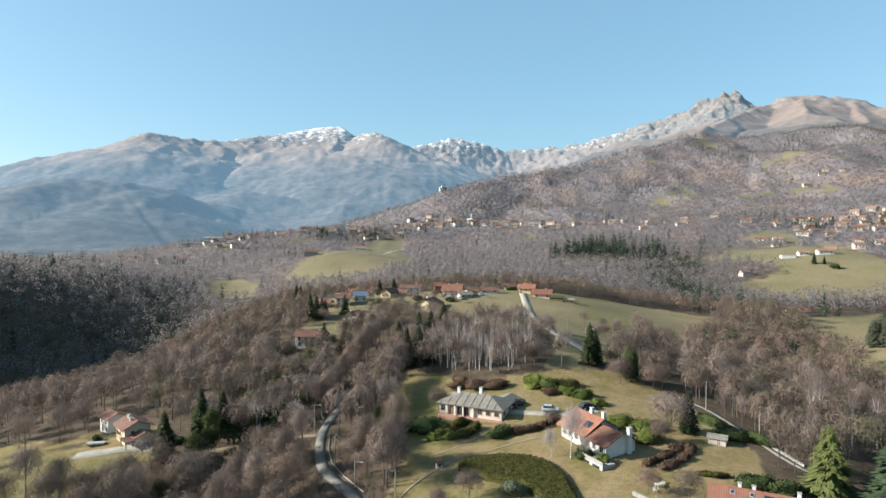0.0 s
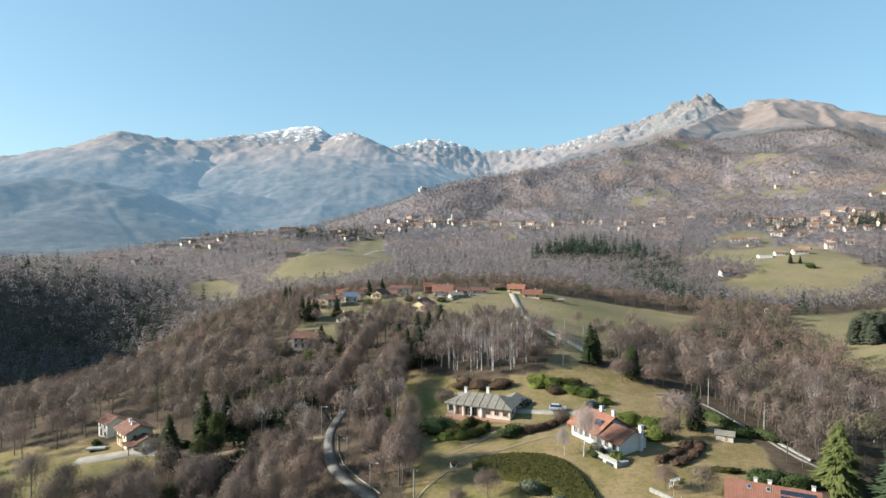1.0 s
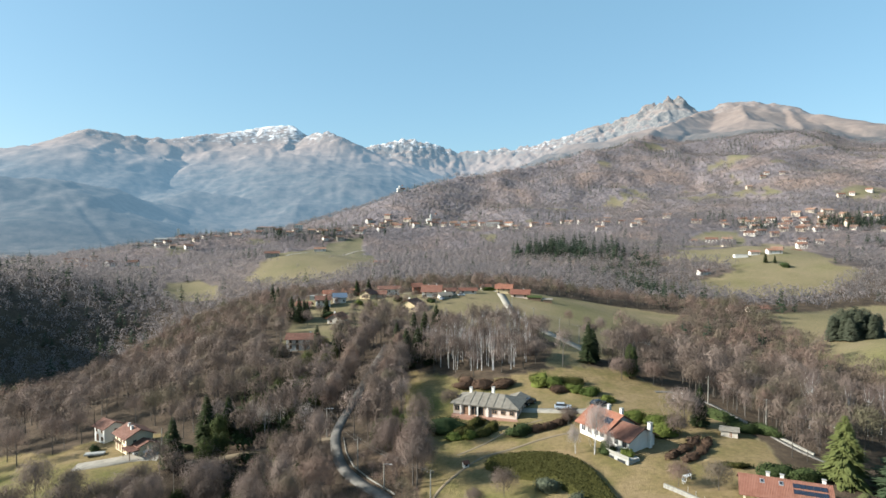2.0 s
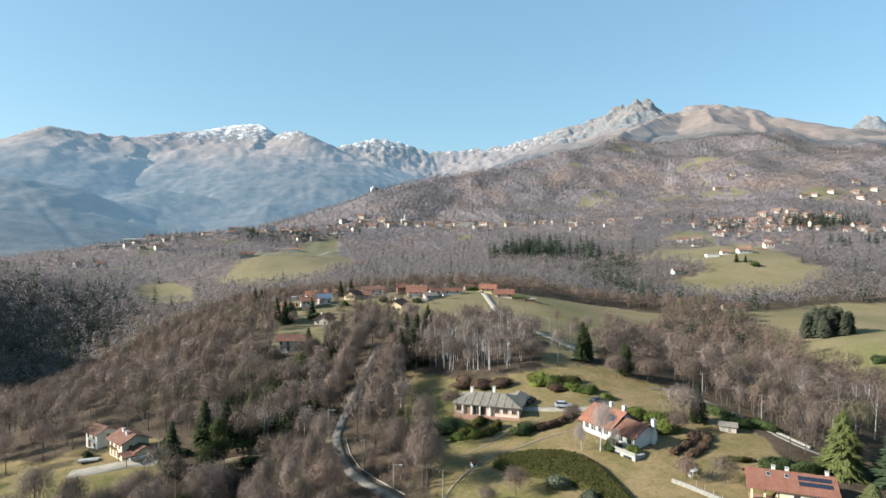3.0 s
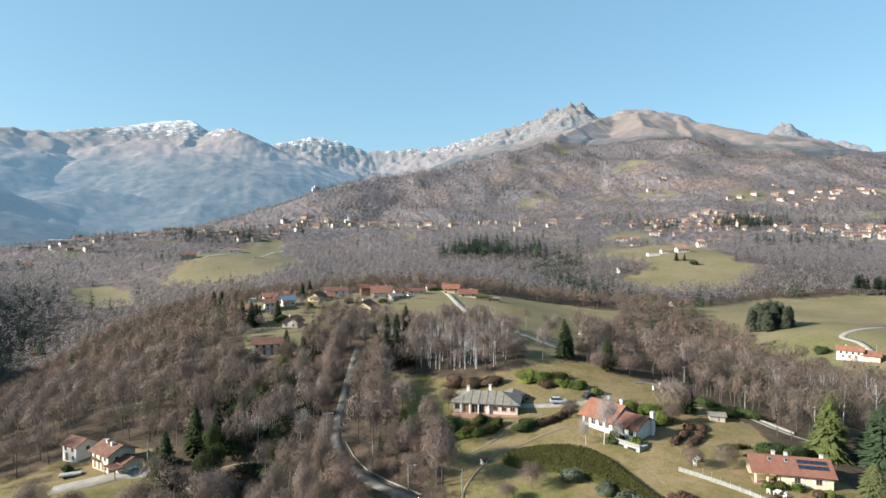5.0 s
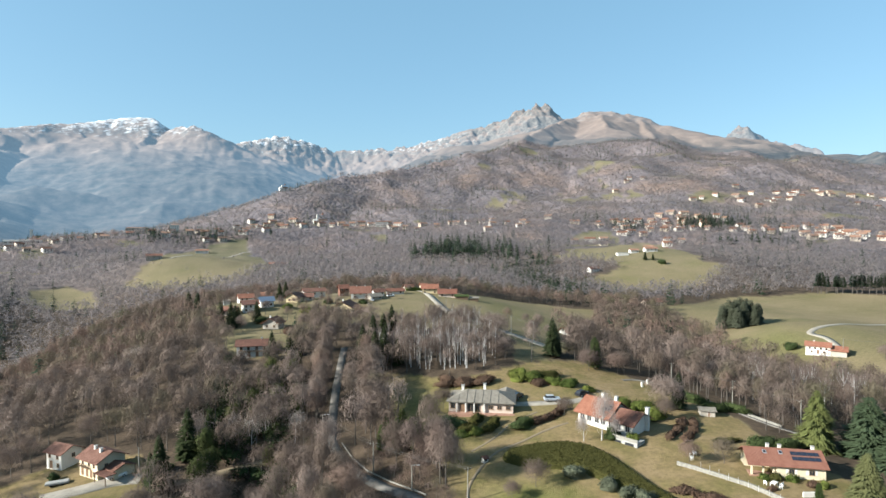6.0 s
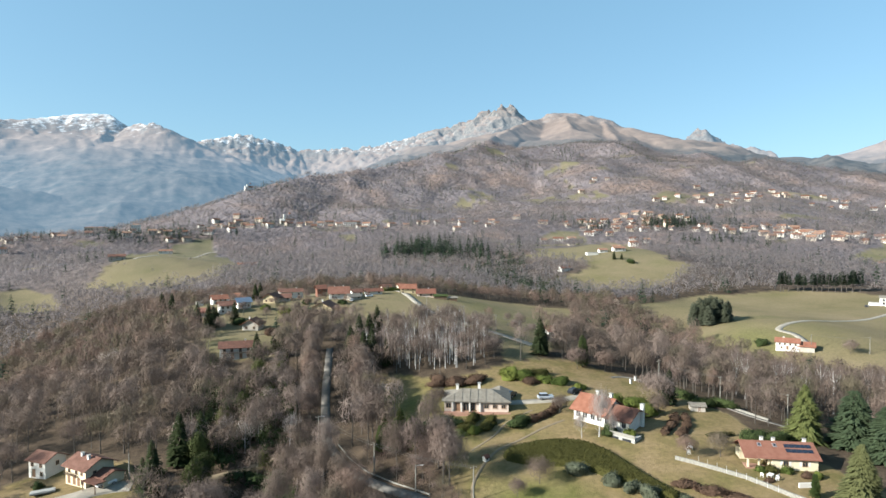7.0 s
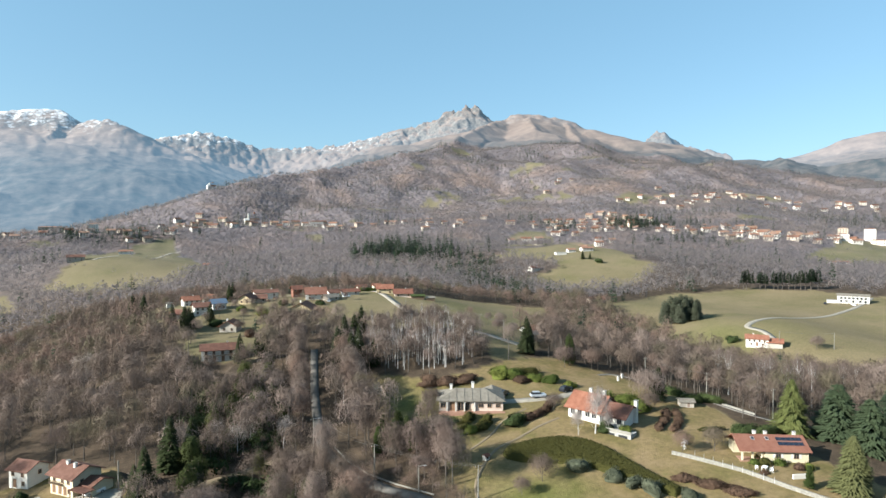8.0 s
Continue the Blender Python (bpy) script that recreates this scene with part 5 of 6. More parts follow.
# the village on the ridge
two = lambda w, hh=3.0: row("f", (-w * 0.32, 0, w * 0.32), hh, 1.0, 1.2) + row("f", (-w * 0.32, w * 0.32), 0.6, 1.0, 1.2) + row("r", (-1.5, 1.5), hh, 0.9, 1.2) + row("l", (-1.5, 1.5), hh, 0.9, 1.2)
one = lambda w: row("f", (-w * 0.3, w * 0.3), 0.9, 1.1, 1.2) + row("r", (0.5,), 0.9, 1.0, 1.2)
VILLAGE_HOUSES = [
    ("long white two-storey house with balconies and brown roof", -19, 358, 4, 14.5, 9, 5.6, 1.5, "white", "old_tiles", two(14.5), [(4, 0.5, 0.7)]),
    ("white house with blue-grey gable and red roof", -57.5, 398, 14, 10.5, 8, 4.8, 2.2, "white", "orange_tiles", two(10.5), [(2, 0.6, 0.6)]),
    ("house with a tan tiled roof behind the white one", -46, 408, -10, 9.5, 8, 4.6, 2.2, "cream", "far_tiles", two(9.5), []),
    ("white house with brown roof among conifers", -53.5, 322, 10, 8.5, 8, 5.4, 1.8, "white", "old_tiles", two(8.5), [(1.5, 0.8, 0.6)]),
    ("low house with a red roof", -63, 320, -12, 8, 7, 3.2, 1.7, "pink", "tiles", one(8), []),
    ("house with a blue metal roof", -45.5, 330, 12, 7.5, 7.5, 4.4, 1.9, "white", "blue", one(7.5), []),
    ("grey stone house with gabled tiled roof", -42.5, 287.5, 68, 9, 8.5, 3.6, 2.4, "grey_wall", "orange_tiles", row("l", (-2, 2), 0.9, 1.0, 1.2), [(-1.5, 1.2, 0.9)]),
    ("yellow house with a weathered roof", -30.5, 340, 60, 8.5, 8, 4.0, 2.3, "yellow", "old_tiles", row("l", (-1.8, 1.8), 0.9, 1.0, 1.2), []),
    ("brown-roofed house beside the yellow one", -24, 344, -5, 8, 7, 3.0, 1.8, "pink", "old_tiles", one(8), []),
    ("large house with wide red tiled roof", 5.5, 341, -8, 12.5, 10.5, 4.4, 3.4, "white", "tiles", two(12.5), [(3, 1, 0.8), (-2.5, 1, 0.6)]),
    ("tall narrow house of red brick", -2.5, 354, 5, 6, 6, 6.6, 1.8, "tiles", "tiles", row("f", (-1.4, 1.4), 4.4, 0.9, 1.2), []),
    ("broad chalet with low red roof and yellowish walls", -7, 309, 62, 12.5, 12, 3.9, 3.0, "yellow", "old_tiles", row("l", (-3.5, 0, 3.5), 0.9, 1.2, 1.3), [(1, 2, 0.8)]),
    ("long low white house with tiled roof", 27, 349, -3, 11.5, 5.5, 2.8, 1.3, "white", "tiles", one(11.5), []),
    ("small white house on the ridge", 16.5, 347, 12, 6.5, 6, 3.0, 1.6, "white", "old_tiles", one(6.5), []),
    ("yellow house with orange roof at the lane", 49.5, 354, -16, 11, 8.5, 4.6, 2.2, "yellow", "orange_tiles", two(11), []),
    ("brick-red house with shallow roof at the lane", 56.5, 341, -16, 12, 9, 3.2, 2.3, "pink", "brick_tiles", one(12), [(2, 0.8, 0.7)]),
    ("small stone house with tan walls", 54, 384, 0, 6, 6, 4.6, 1.7, "cream", "tiles", one(6), []),
    ("small brown house behind a hedge", 42, 378, 10, 6.5, 6, 3.0, 2.0, "grey_wall", "old_tiles", one(6.5), []),
    ("low red house at the wood edge", -76, 331, -5, 8, 6, 2.6, 1.5, "tiles", "old_tiles", one(8), []),
    ("small annexe with a grey roof", 12, 333, 20, 8, 6, 2.6, 1.4, "grey_wall", "slate", one(8), []),
    ("small house with tiled roof by the meadow conifers", 92, 258, 10, 9.5, 7.5, 3.2, 2.0, "white", "tiles", one(9.5), [(1.5, 0.6, 0.7)]),
    ("farmhouse with long red roof in the hollow", 222, 377, 4, 16, 8, 3.8, 1.9, "pink", "tiles", one(16), []),
    ("low barn with a red roof", 209, 383, -6, 9, 7, 3.0, 1.6, "grey_wall", "tiles", one(9), []),
    ("red-roofed farmhouse at the foot of the pasture", 280, 556, 8, 13, 8, 4.4, 2.2, "white", "tiles", two(13), []),
    ("white farmhouse on the pasture", 380, 600, -10, 17, 9, 5.0, 2.0, "white", "far_tiles", two(17), []),
    ("white house on the pasture", 362, 606, -12, 11, 8, 4.0, 1.8, "white", "far_tiles", one(11), []),
    ("red-roofed farm on the far pasture", -168, 768, 8, 20, 10, 6.5, 2.5, "grey_wall", "old_tiles", two(20), []),
    ("farmhouse by the pasture road", -138, 1008, 4, 22, 10, 5.0, 2.4, "white", "far_tiles", two(22), []),
    ("long shed with a red roof", -30, 738, -4, 24, 9, 3.4, 2.2, "grey_wall", "tiles", [], []),
    ("farmhouse in a clearing of the woods", 52, 690, 14, 12, 8, 3.8, 2.0, "cream", "far_tiles", one(12), []),
    ("farm building in a clearing of the woods", 66, 682, -10, 12, 8, 3.2, 1.8, "grey_wall", "far_tiles", [], []),
]
for label, x, y, turn, w, d, h, rise, wall, roof, wins, stacks in VILLAGE_HOUSES:
    house(label, x, y, turn, w, d, h * 0.86, rise * 1.05, wall, roof, "gable", [(a, u, z * 0.86, ww, hh) for a, u, z, ww, hh in wins], (), stacks, 1.0, group="houses of the village and farms", size=0.84)
house("white garage with a flat roof", -68.5, 396, 6, 5, 5, 3.2, 0, "white", "concrete", "flat", name="garage")
house("low white shed with flat roof on the pasture", 344, 601, -12, 16, 8, 3.0, 0, "white", "concrete", "flat", name="shed")
house("dark green-roofed shed by the lane", 63, 334, -16, 9, 5, 2.3, 0.9, "wood", "dark_shrub", name="shed")
house("dark wooden shed by the lane", 70, 332, -16, 6, 4, 2.2, 0.7, "wood", "slate", name="shed")
house("small garden house with blue-white door", 58.5, 127, -30, 5.5, 4.5, 2.2, 0.8, "grey_wall", "slate", name="garden_house", size=0.62, doors=row("f", (0.5,), 0, 1.0, 2.0), frame_mat="white_frame")
b = house("modern white house with glazed terrace and grey roof", 392, 296, -55, 24, 10, 6.2, 1.6, "white", "slate", wins=row("f", (-9, -6, -3, 0, 3, 6, 9), 3.4, 2.0, 1.8) + row("f", (-9, -5, 0, 5, 9), 0.5, 1.8, 2.0), frame_mat="white_frame")
for u in range(-11, 12, 3):
    part("terrace_post", boxes((u - 0.12, u + 0.12, -8.2, -7.9, -1.5, 6.0)), "white", b)
house("low white outbuilding beside the modern house", 383, 305, -50, 9, 5, 2.2, 0, "white", "concrete", "flat", name="outbuilding")
house("long farm building with tiled roof", 705, 512, -30, 26, 10, 4.4, 2.4, "white", "far_tiles", wins=one(26), name="farm_building")

# far landmarks
b = house("white chapel on the wooded hilltop", 4, 1492, 20, 16, 9, 8, 4, "white", "far_tiles", name="chapel")
part("bell_tower", boxes((-10.5, -6.5, -2, 2, -1, 17)), "white", b), part("spire", hip_roof(4, 4, 17, 4, 0.4), "far_tiles", b).matrix_basis.translation
b.children[-1].matrix_basis = pose(-8.5, 0, 0)
b = house("village church with tall bell tower", 72, 1276, 10, 22, 11, 9, 4, "white", "far_tiles", name="church")
part("bell_tower", boxes((-15.5, -11, -2.2, 2.2, -1, 24)), "white", b), part("spire", hip_roof(4.4, 4.4, 24, 6, 0.4), "far_tiles", b)
b.children[-1].matrix_basis = pose(-13.2, 0, 0)
house("large white building among village houses", 182, 1204, -8, 32, 14, 10, 2.5, "white", "far_tiles", "hip", wins=[("f", u, z, 1.6, 1.8) for u in range(-13, 14, 4) for z in (1.5, 5.5)], name="institute")
house("long pale apartment block in the town", -262, 1190, 10, 44, 12, 14, 1.5, "far_wall", "far_tiles", "hip", wins=[("f", u, z, 1.6, 1.8) for u in range(-19, 20, 5) for z in (1.5, 5.5, 9.5)], name="apartment_block")
house("tall white apartment block in the town", -200, 1186, 4, 18, 12, 18, 1.5, "white", "far_tiles", "hip", wins=[("f", u, z, 1.6, 1.8) for u in (-6, -2, 2, 6) for z in (1.5, 5.5, 9.5, 13.5)], name="apartment_block")
house("long white factory hall in the valley", -400, 1075, 14, 60, 22, 8, 1.2, "white", "concrete", wins=[("f", u, 4, 5.0, 1.6) for u in range(-26, 27, 7)], name="factory")
house("factory hall with a grey roof", -425, 1036, 14, 56, 22, 6.5, 1.4, "far_wall", "slate", wins=[("f", u, 3, 5.0, 1.6) for u in range(-24, 25, 7)], name="factory")
b = house("far church with bell tower", -395, 1130, 5, 24, 12, 9, 4, "cream", "far_tiles", name="church")
part("bell_tower", boxes((-16, -11.5, -2.2, 2.2, -1, 26)), "white", b)
for x, y, w, h in ((925, 652, 16, 22), (975, 640, 18, 24), (905, 640, 22, 12), (960, 610, 40, 9)):
    house("pale apartment block at the town edge", x, y, -50, w, 14, h, 1.5, "far_wall", "far_tiles", "hip", wins=[("f", u * w, z, 1.6, 1.8) for u in (-0.3, 0, 0.3) for z in range(2, int(h) - 2, 4)], name="apartment_block")

# the towns and hamlets farther off: houses like one another, in clusters (x, y, spread, number)
forms = []
for w, d, h, rise in ((11, 8, 4.6, 2.4), (9, 8, 4.2, 2.2), (13, 9, 5.4, 2.5), (16, 9, 4.6, 2.4)):
    top = tagged(new("house"), "pale village house with a tiled roof", "house", "houses of the far villages")
    part("wall", gable_walls(w, d, h, rise, None, 3.0), "far_wall", top)
    part("roof", gable_roof(w, d, h, rise, 0.7, 0.3), "far_tiles", top)
    for spec in row("f", (-w * 0.3, 0, w * 0.3), h - 2.4, 1.3, 1.6) + row("f", (-w * 0.3, w * 0.3), 0.8, 1.3, 1.6):
        opening(top, "window", *spec, w, d)
    forms.append(top)
TOWNS = [(719, 790, 26, 7), (760, 745, 26, 9), (790, 700, 26, 9), (830, 665, 24, 9), (880, 640, 24, 8), (556, 945, 30, 7), (620, 945, 32, 9), (679, 930, 30, 7), (600, 890, 30, 5), (664, 858, 26, 4), (936, 1106, 50, 6), (1092, 1088, 60, 8), (1251, 990, 60, 8), (1340, 915, 50, 5), (75, 1228, 32, 8), (125, 1212, 30, 7), (245, 1150, 26, 6), (330, 1128, 30, 6), (0, 1262, 36, 7), (-60, 1270, 30, 5), (-144, 1125, 26, 5), (-204, 1140, 26, 5), (-310, 1120, 40, 8), (-360, 1040, 34, 6), (-466, 770, 22, 9), (-508, 712, 18, 4), (-440, 830, 24, 7), (-470, 900, 30, 5), (443, 845, 18, 4), (557, 790, 16, 3), (480, 720, 14, 2), (420, 1000, 40, 4), (350, 1010, 30, 3), (-100, 1180, 40, 4), (560, 870, 20, 4), (860, 1330, 60, 4), (1420, 880, 40, 4), (1000, 1000, 60, 6)]
taken, used = [], [False] * len(forms)
rng = random.Random(5)
for cx, cy, spread, count in TOWNS:
    for _ in range(count):
        for attempt in range(30):
            x, y = cx + rng.gauss(0, spread), cy + rng.gauss(0, spread * 0.6)
            if all((x - a) ** 2 + (y - c) ** 2 > 21 ** 2 for a, c in taken):
                break
        else:
            continue
        taken.append((x, y))
        k = rng.randrange(len(forms))
        ob = copy_thing(forms[k], Matrix()) if used[k] else forms[k]
        used[k] = True
        ob.matrix_basis = pose(x, y, height_at(x, y) + 0.2, 0, 0, -math.degrees(math.atan2(x, y)) + rng.uniform(-35, 35))

# ---- garden plants and single trees ----
# the birch stand behind the bungalow
birch = [bare_tree_mesh(13.5, 1.5, 5, 210, 0.06, 0.4, 6, 0.12), bare_tree_mesh(12.5, 1.7, 6, 210, 0.06, 0.38, 6, 0.12), bare_tree_mesh(14.5, 1.4, 5, 200, 0.06, 0.44, 6, 0.12)]
kinds = [plant("birch_tree", "slender leafless birch with a white trunk", "tree", ("birch_bark", "birch_twigs"), m, "birch stand") for m in birch]
x, y = grid(-10, 34, 180, 236, 2.9, 23)
ok = inside([(-9, 203), (2, 190), (8, 184), (19, 181), (26, 184), (31, 200), (33, 222), (20, 232), (4, 228), (-8, 214)], x, y)
place(kinds, [(a, c, RNG.uniform(0.6, 0.86)) for a, c in zip(x[ok], y[ok])])
pale = [bare_tree_mesh(10.5, 2.9, 14, 2000, 0.05, 0.1, 5, 0.15)]
kinds = [plant("birch_tree", "pale leafless birch on the lawn before the villa", "tree", ("birch_bark", "pale_twigs"), m) for m in pale]
place(kinds, [(26.3, 122.6, 1.12), (22.6, 124.0, 0.6), (29.2, 121.4, 0.5)])
x, y = np.array([84, 90, 96, 103, 110, 118, 88, 99, 125, 133, 93, 106, 114, 121]), np.array([136, 131, 127, 124, 132, 125, 143, 136, 139, 131, 148, 140, 136, 146])
kinds = [plant("birch_tree", "white-barked birch standing in the wood edge", "tree", ("birch_bark", "birch_twigs"), bare_tree_mesh(14, 2.2, 8, 600, 0.06, 0.3, 6, 0.12), "wood edge birches") for _ in range(2)]
place(kinds, [(a, c, RNG.uniform(0.85, 1.1)) for a, c in zip(x, y)])
kinds = [plant("bare_tree", "small rounded leafless garden tree", "tree", ("bark", "twigs"), bare_tree_mesh(6.5, 3.6, 12, 1500, 0.06, 0.1), "garden trees") for _ in range(3)]
place(kinds, [(-1.0, 156.4, 0.95), (25.3, 138.3, 0.75), (50.3, 169.5, 1.15), (58.5, 166.5, 1.15), (50.6, 131.9, 1.5), (46.5, 127, 0.85), (36.8, 106.4, 0.75), (43.0, 103.5, 0.85), (27, 186, 0.9), (30, 190, 0.9), (5, 112, 0.9), (-1, 110, 0.6), (65, 240, 0.9), (60, 232, 0.85), (70, 236, 0.8), (52, 185, 0.8), (217.1, 202.0, 1.1), (-13, 131, 1.05), (-15.5, 125, 1.0), (-10, 127, 0.95), (-18.5, 134.5, 1.0)])
kinds = [plant("bare_tree", "thick-limbed leafless tree by the farmhouse", "tree", ("bark", "twigs"), bare_tree_mesh(11, 4.2, 16, 1100, 0.05, 0.24, 6, 0.2), "farm trees") for _ in range(2)]
place(kinds, [(-101, 170, 0.9), (-106, 165, 1.0), (-112, 160, 0.95), (-118, 166, 0.9), (-125, 160, 1.0), (-130, 150, 0.9), (-90, 178, 0.9), (-84, 176, 1.0), (-122, 142, 0.9), (-127, 150, 1.0), (-133, 158, 0.9), (-121, 152, 0.85), (-129, 140, 0.9), (-126, 128, 0.9), (-135, 121, 0.9), (-142, 132, 0.95), (-150, 140, 1.0), (-120, 116, 0.7), (-133, 111, 0.8), (-146, 117, 0.9), (-156, 128, 0.9), (-148, 150, 1.0), (-140, 146, 0.9), (-158, 146, 1.0), (-164, 138, 0.95)])
# the young wood edge beyond the garden path
kinds = [plant("bare_tree", "slim leafless tree beside the garden path", "tree", ("bark", "twigs"), bare_tree_mesh(9.5, 2.6, 7, 800, 0.07, 0.12), "path-side trees") for _ in range(3)]
spots = [(71.5 + 1.5 * math.sin(k * 2.3) - 0.13 * (k - 6) + (k % 3) * 2.4, 112 + k * 1.9, RNG.uniform(0.7, 1.1)) for k in range(30)]
place(kinds, [s for s in spots if off_roads(np.array([s[0]]), np.array([s[1]]), 0.6)[0]])
# the close row between the lane and the gardens
kinds = [plant("bare_tree", "dense leafless tree in the row along the lane", "tree", ("bark", "twigs"), bare_tree_mesh(11.5, 3.4, 9, 1500, 0.075, 0.12), "lane trees") for _ in range(3)]
place(kinds, [(-22 + RNG.uniform(-1.5, 1.5) + k * 0.55, 146 + k * 3.6, RNG.uniform(0.85, 1.1)) for k in range(16)] + [(-34 + RNG.uniform(-1, 1) + k * 0.7, 165 + k * 4.2, RNG.uniform(0.85, 1.1)) for k in range(16)])
# bare trees among the village houses
kinds = [plant("bare_tree", "leafless tree among the village houses", "tree", ("bark", "twigs"), bare_tree_mesh(8.5, 3.2, 6, 600, 0.09, 0.14), "village trees") for _ in range(2)]
place(kinds, [(-60, 306, 0.9), (-52, 300, 0.8), (-46, 312, 0.9), (-38, 318, 0.9), (-30, 322, 0.8), (-36, 300, 0.9), (-28, 300, 1.0), (-22, 306, 1.0), (-18, 296, 1.0), (-24, 288, 1.0), (-30, 276, 1.0), (-14, 318, 0.8), (-4, 326, 0.8), (6, 318, 0.7), (-12, 346, 0.7), (12, 352, 0.6), (-44, 350, 0.8), (-50, 372, 0.8), (-38, 384, 0.8), (-66, 340, 0.9), (-70, 360, 0.9), (20, 330, 0.6), (36, 352, 0.6), (-4, 292, 0.9), (-40, 268, 0.9), (-56, 282, 0.9), (-66, 276, 0.9), (62, 262, 0.9), (68, 256, 0.8), (75, 258, 0.9), (72, 250, 0.9)])
x, y = grid(-82, 50, 268, 425, 9.5, 47)
clear = np.min([np.hypot(x - v[1], y - v[2]) for v in VILLAGE_HOUSES], axis=0) > 8.5
ok = inside(VILLAGE, x, y) & off_roads(x, y, 2.0) & clear & (fbm(x, y, 20, 2, 48) > -0.15) & ((x < 2) | (y > 350))
kinds = [plant("bare_tree", "small leafless fruit tree in a village garden", "tree", ("bark", "twigs"), bare_tree_mesh(5.5, 2.4, 6, 420, 0.08, 0.12), "village trees") for _ in range(2)]
place(kinds, [(a, c, RNG.uniform(0.6, 1.15)) for a, c in zip(x[ok], y[ok])])
# the dark hollow below the lane: ivy-clad trees, pale bare ones and evergreen undergrowth
kinds = [plant("ivy_tree", "leafless tree overgrown with dark green ivy", "tree", ("bark", "ivy"), bare_tree_mesh(9.5, 2.6, 9, 1100, 0.17, 0.06), "ivy trees") for _ in range(2)]
place(kinds, [(-46, 189, 0.95), (-43, 179, 0.9), (-45, 200, 1.0), (-38, 197, 0.9), (-53, 193, 0.8), (-50, 180, 0.85), (-37, 170, 0.7), (-55, 172, 0.8), (-58, 152, 0.8), (-41, 188, 0.8), (-62, 140, 0.75), (-36, 208, 0.75), (-61, 147, 1.05), (-60, 156, 1.0), (-59, 150.5, 0.9), (-57, 138, 0.9), (-52, 131, 0.85), (-47, 137, 0.8), (-56, 124, 0.95), (-49, 119, 0.8), (-44, 127, 0.75), (-62, 130, 0.9), (-42, 143, 0.7), (-54, 113, 0.8), (-46, 150, 0.7), (-63, 118, 0.8), (-38, 136, 0.6)])
kinds = [plant("bare_tree", "pale grey leafless tree in the dark hollow", "tree", ("birch_bark", "pale_twigs"), bare_tree_mesh(9.5, 3.2, 14, 600, 0.05, 0.14, 5, 0.15), "pale trees") for _ in range(2)]
place(kinds, [(-50, 160, 0.95), (-46.5, 164, 0.85), (-39.5, 158, 0.9), (-54, 166, 0.8), (-93, 250, 1.0), (-96, 256, 0.9), (-20, 176, 0.9), (-14, 166, 0.85)])
x, y = grid(-72, -30, 104, 208, 3.2, 29)
ok = ~openness(x, y) & off_roads(x, y, 1.2) & free_of_plots(x, y) & (fbm(x, y, 18, 2, 63) > -0.25) & (np.abs(x + 49) < 12 + 6 * fbm(x, y, 25, 2, 64))
low = [bare_tree_mesh(2.8, 2.3, 0, 110, 0.4, -0.3, 3), bare_tree_mesh(2.2, 2.6, 0, 110, 0.4, -0.3, 3)]
tagged(woods("undergrowth", "dark evergreen undergrowth in the wooded hollow", ("bark", "dark_shrub"), [((None, None), c) for _, c in low], x[ok], y[ok], RNG.uniform(0.7, 1.4, ok.sum()), 41), "dark evergreen undergrowth in the wooded hollow", "undergrowth", kind="stuff")
# bare scrub along the lane and in the hollow
x, y = grid(-66, -6, 88, 165, 2.5, 37)
ok = (inside(LANE_VERGE, x, y) | ((np.abs(x + 49) < 15) & (fbm(x, y, 12, 2, 65) > 0.0))) & off_roads(x, y, 0.9) & free_of_plots(x, y) & ~openness(x, y)
low = [bare_tree_mesh(3.2, 1.7, 5, 260, 0.045, 0.0, 3, 0.2), bare_tree_mesh(2.4, 1.5, 5, 240, 0.045, 0.0, 3, 0.2), bare_tree_mesh(4.6, 1.6, 6, 260, 0.045, 0.1, 3, 0.2)]
tagged(woods("undergrowth", "leafless brown scrub beside the lane", ("bark", "twigs"), low, x[ok], y[ok], RNG.uniform(0.6, 1.2, ok.sum()), 43), "leafless brown scrub beside the lane", "undergrowth", kind="stuff")
# conifers
kinds = [plant("spruce_tree", "dark green spruce among the houses", "tree", ("bark", "needles"), conifer_mesh(13, 3.5, 800, droop=0.4, power=0.7, width=0.26), "spruces") for _ in range(2)]
place(kinds, [(-69.4, 148.9, 0.95), (-64.7, 160.0, 1.0), (-71.5, 150.5, 0.6), (-60, 163, 0.85), (45.2, 184.5, 1.02), (47.5, 187, 0.85), (-12, 198, 1.05), (-8, 203, 0.95), (-15, 204, 1.1), (-6, 210, 0.9), (-4.5, 198, 0.75), (-79, 333, 1.05), (-82, 330, 0.85), (-61, 290, 0.95), (-8.7, 219.7, 1.0), (-4.5, 222, 0.95), (0.2, 229.4, 1.0), (-35.6, 223.5, 0.8), (-38, 228, 0.6), (-84.9, 348.5, 1.1), (-59.2, 294, 0.8), (-58, 296, 0.7), (-50, 306, 0.7), (-38, 360, 0.8), (-44.1, 222.6, 0.8), (54.7, 132.9, 0.75), (-66, 299, 0.9), (-33, 405, 0.9), (58, 392, 0.7), (345, 560, 0.8), (352, 556, 0.6)])
kinds = [plant("cypress_tree", "dense dark green columnar cypress", "tree", ("bark", "thuja"), conifer_mesh(11, 2.5, 620, droop=0.1, power=0.45, width=0.3), "cypresses") for _ in range(2)]
place(kinds, [(53.4, 171.6, 0.95), (55.2, 173.5, 0.85), (-17.3, 139.8, 0.72), (-13.1, 137.9, 0.62), (-10.8, 138.5, 0.52), (-15.5, 142.0, 0.82), (-18.9, 144.0, 0.66), (-20.5, 141.5, 0.6), (-14.0, 140.2, 0.7), (45.9, 84.2, 0.42)])
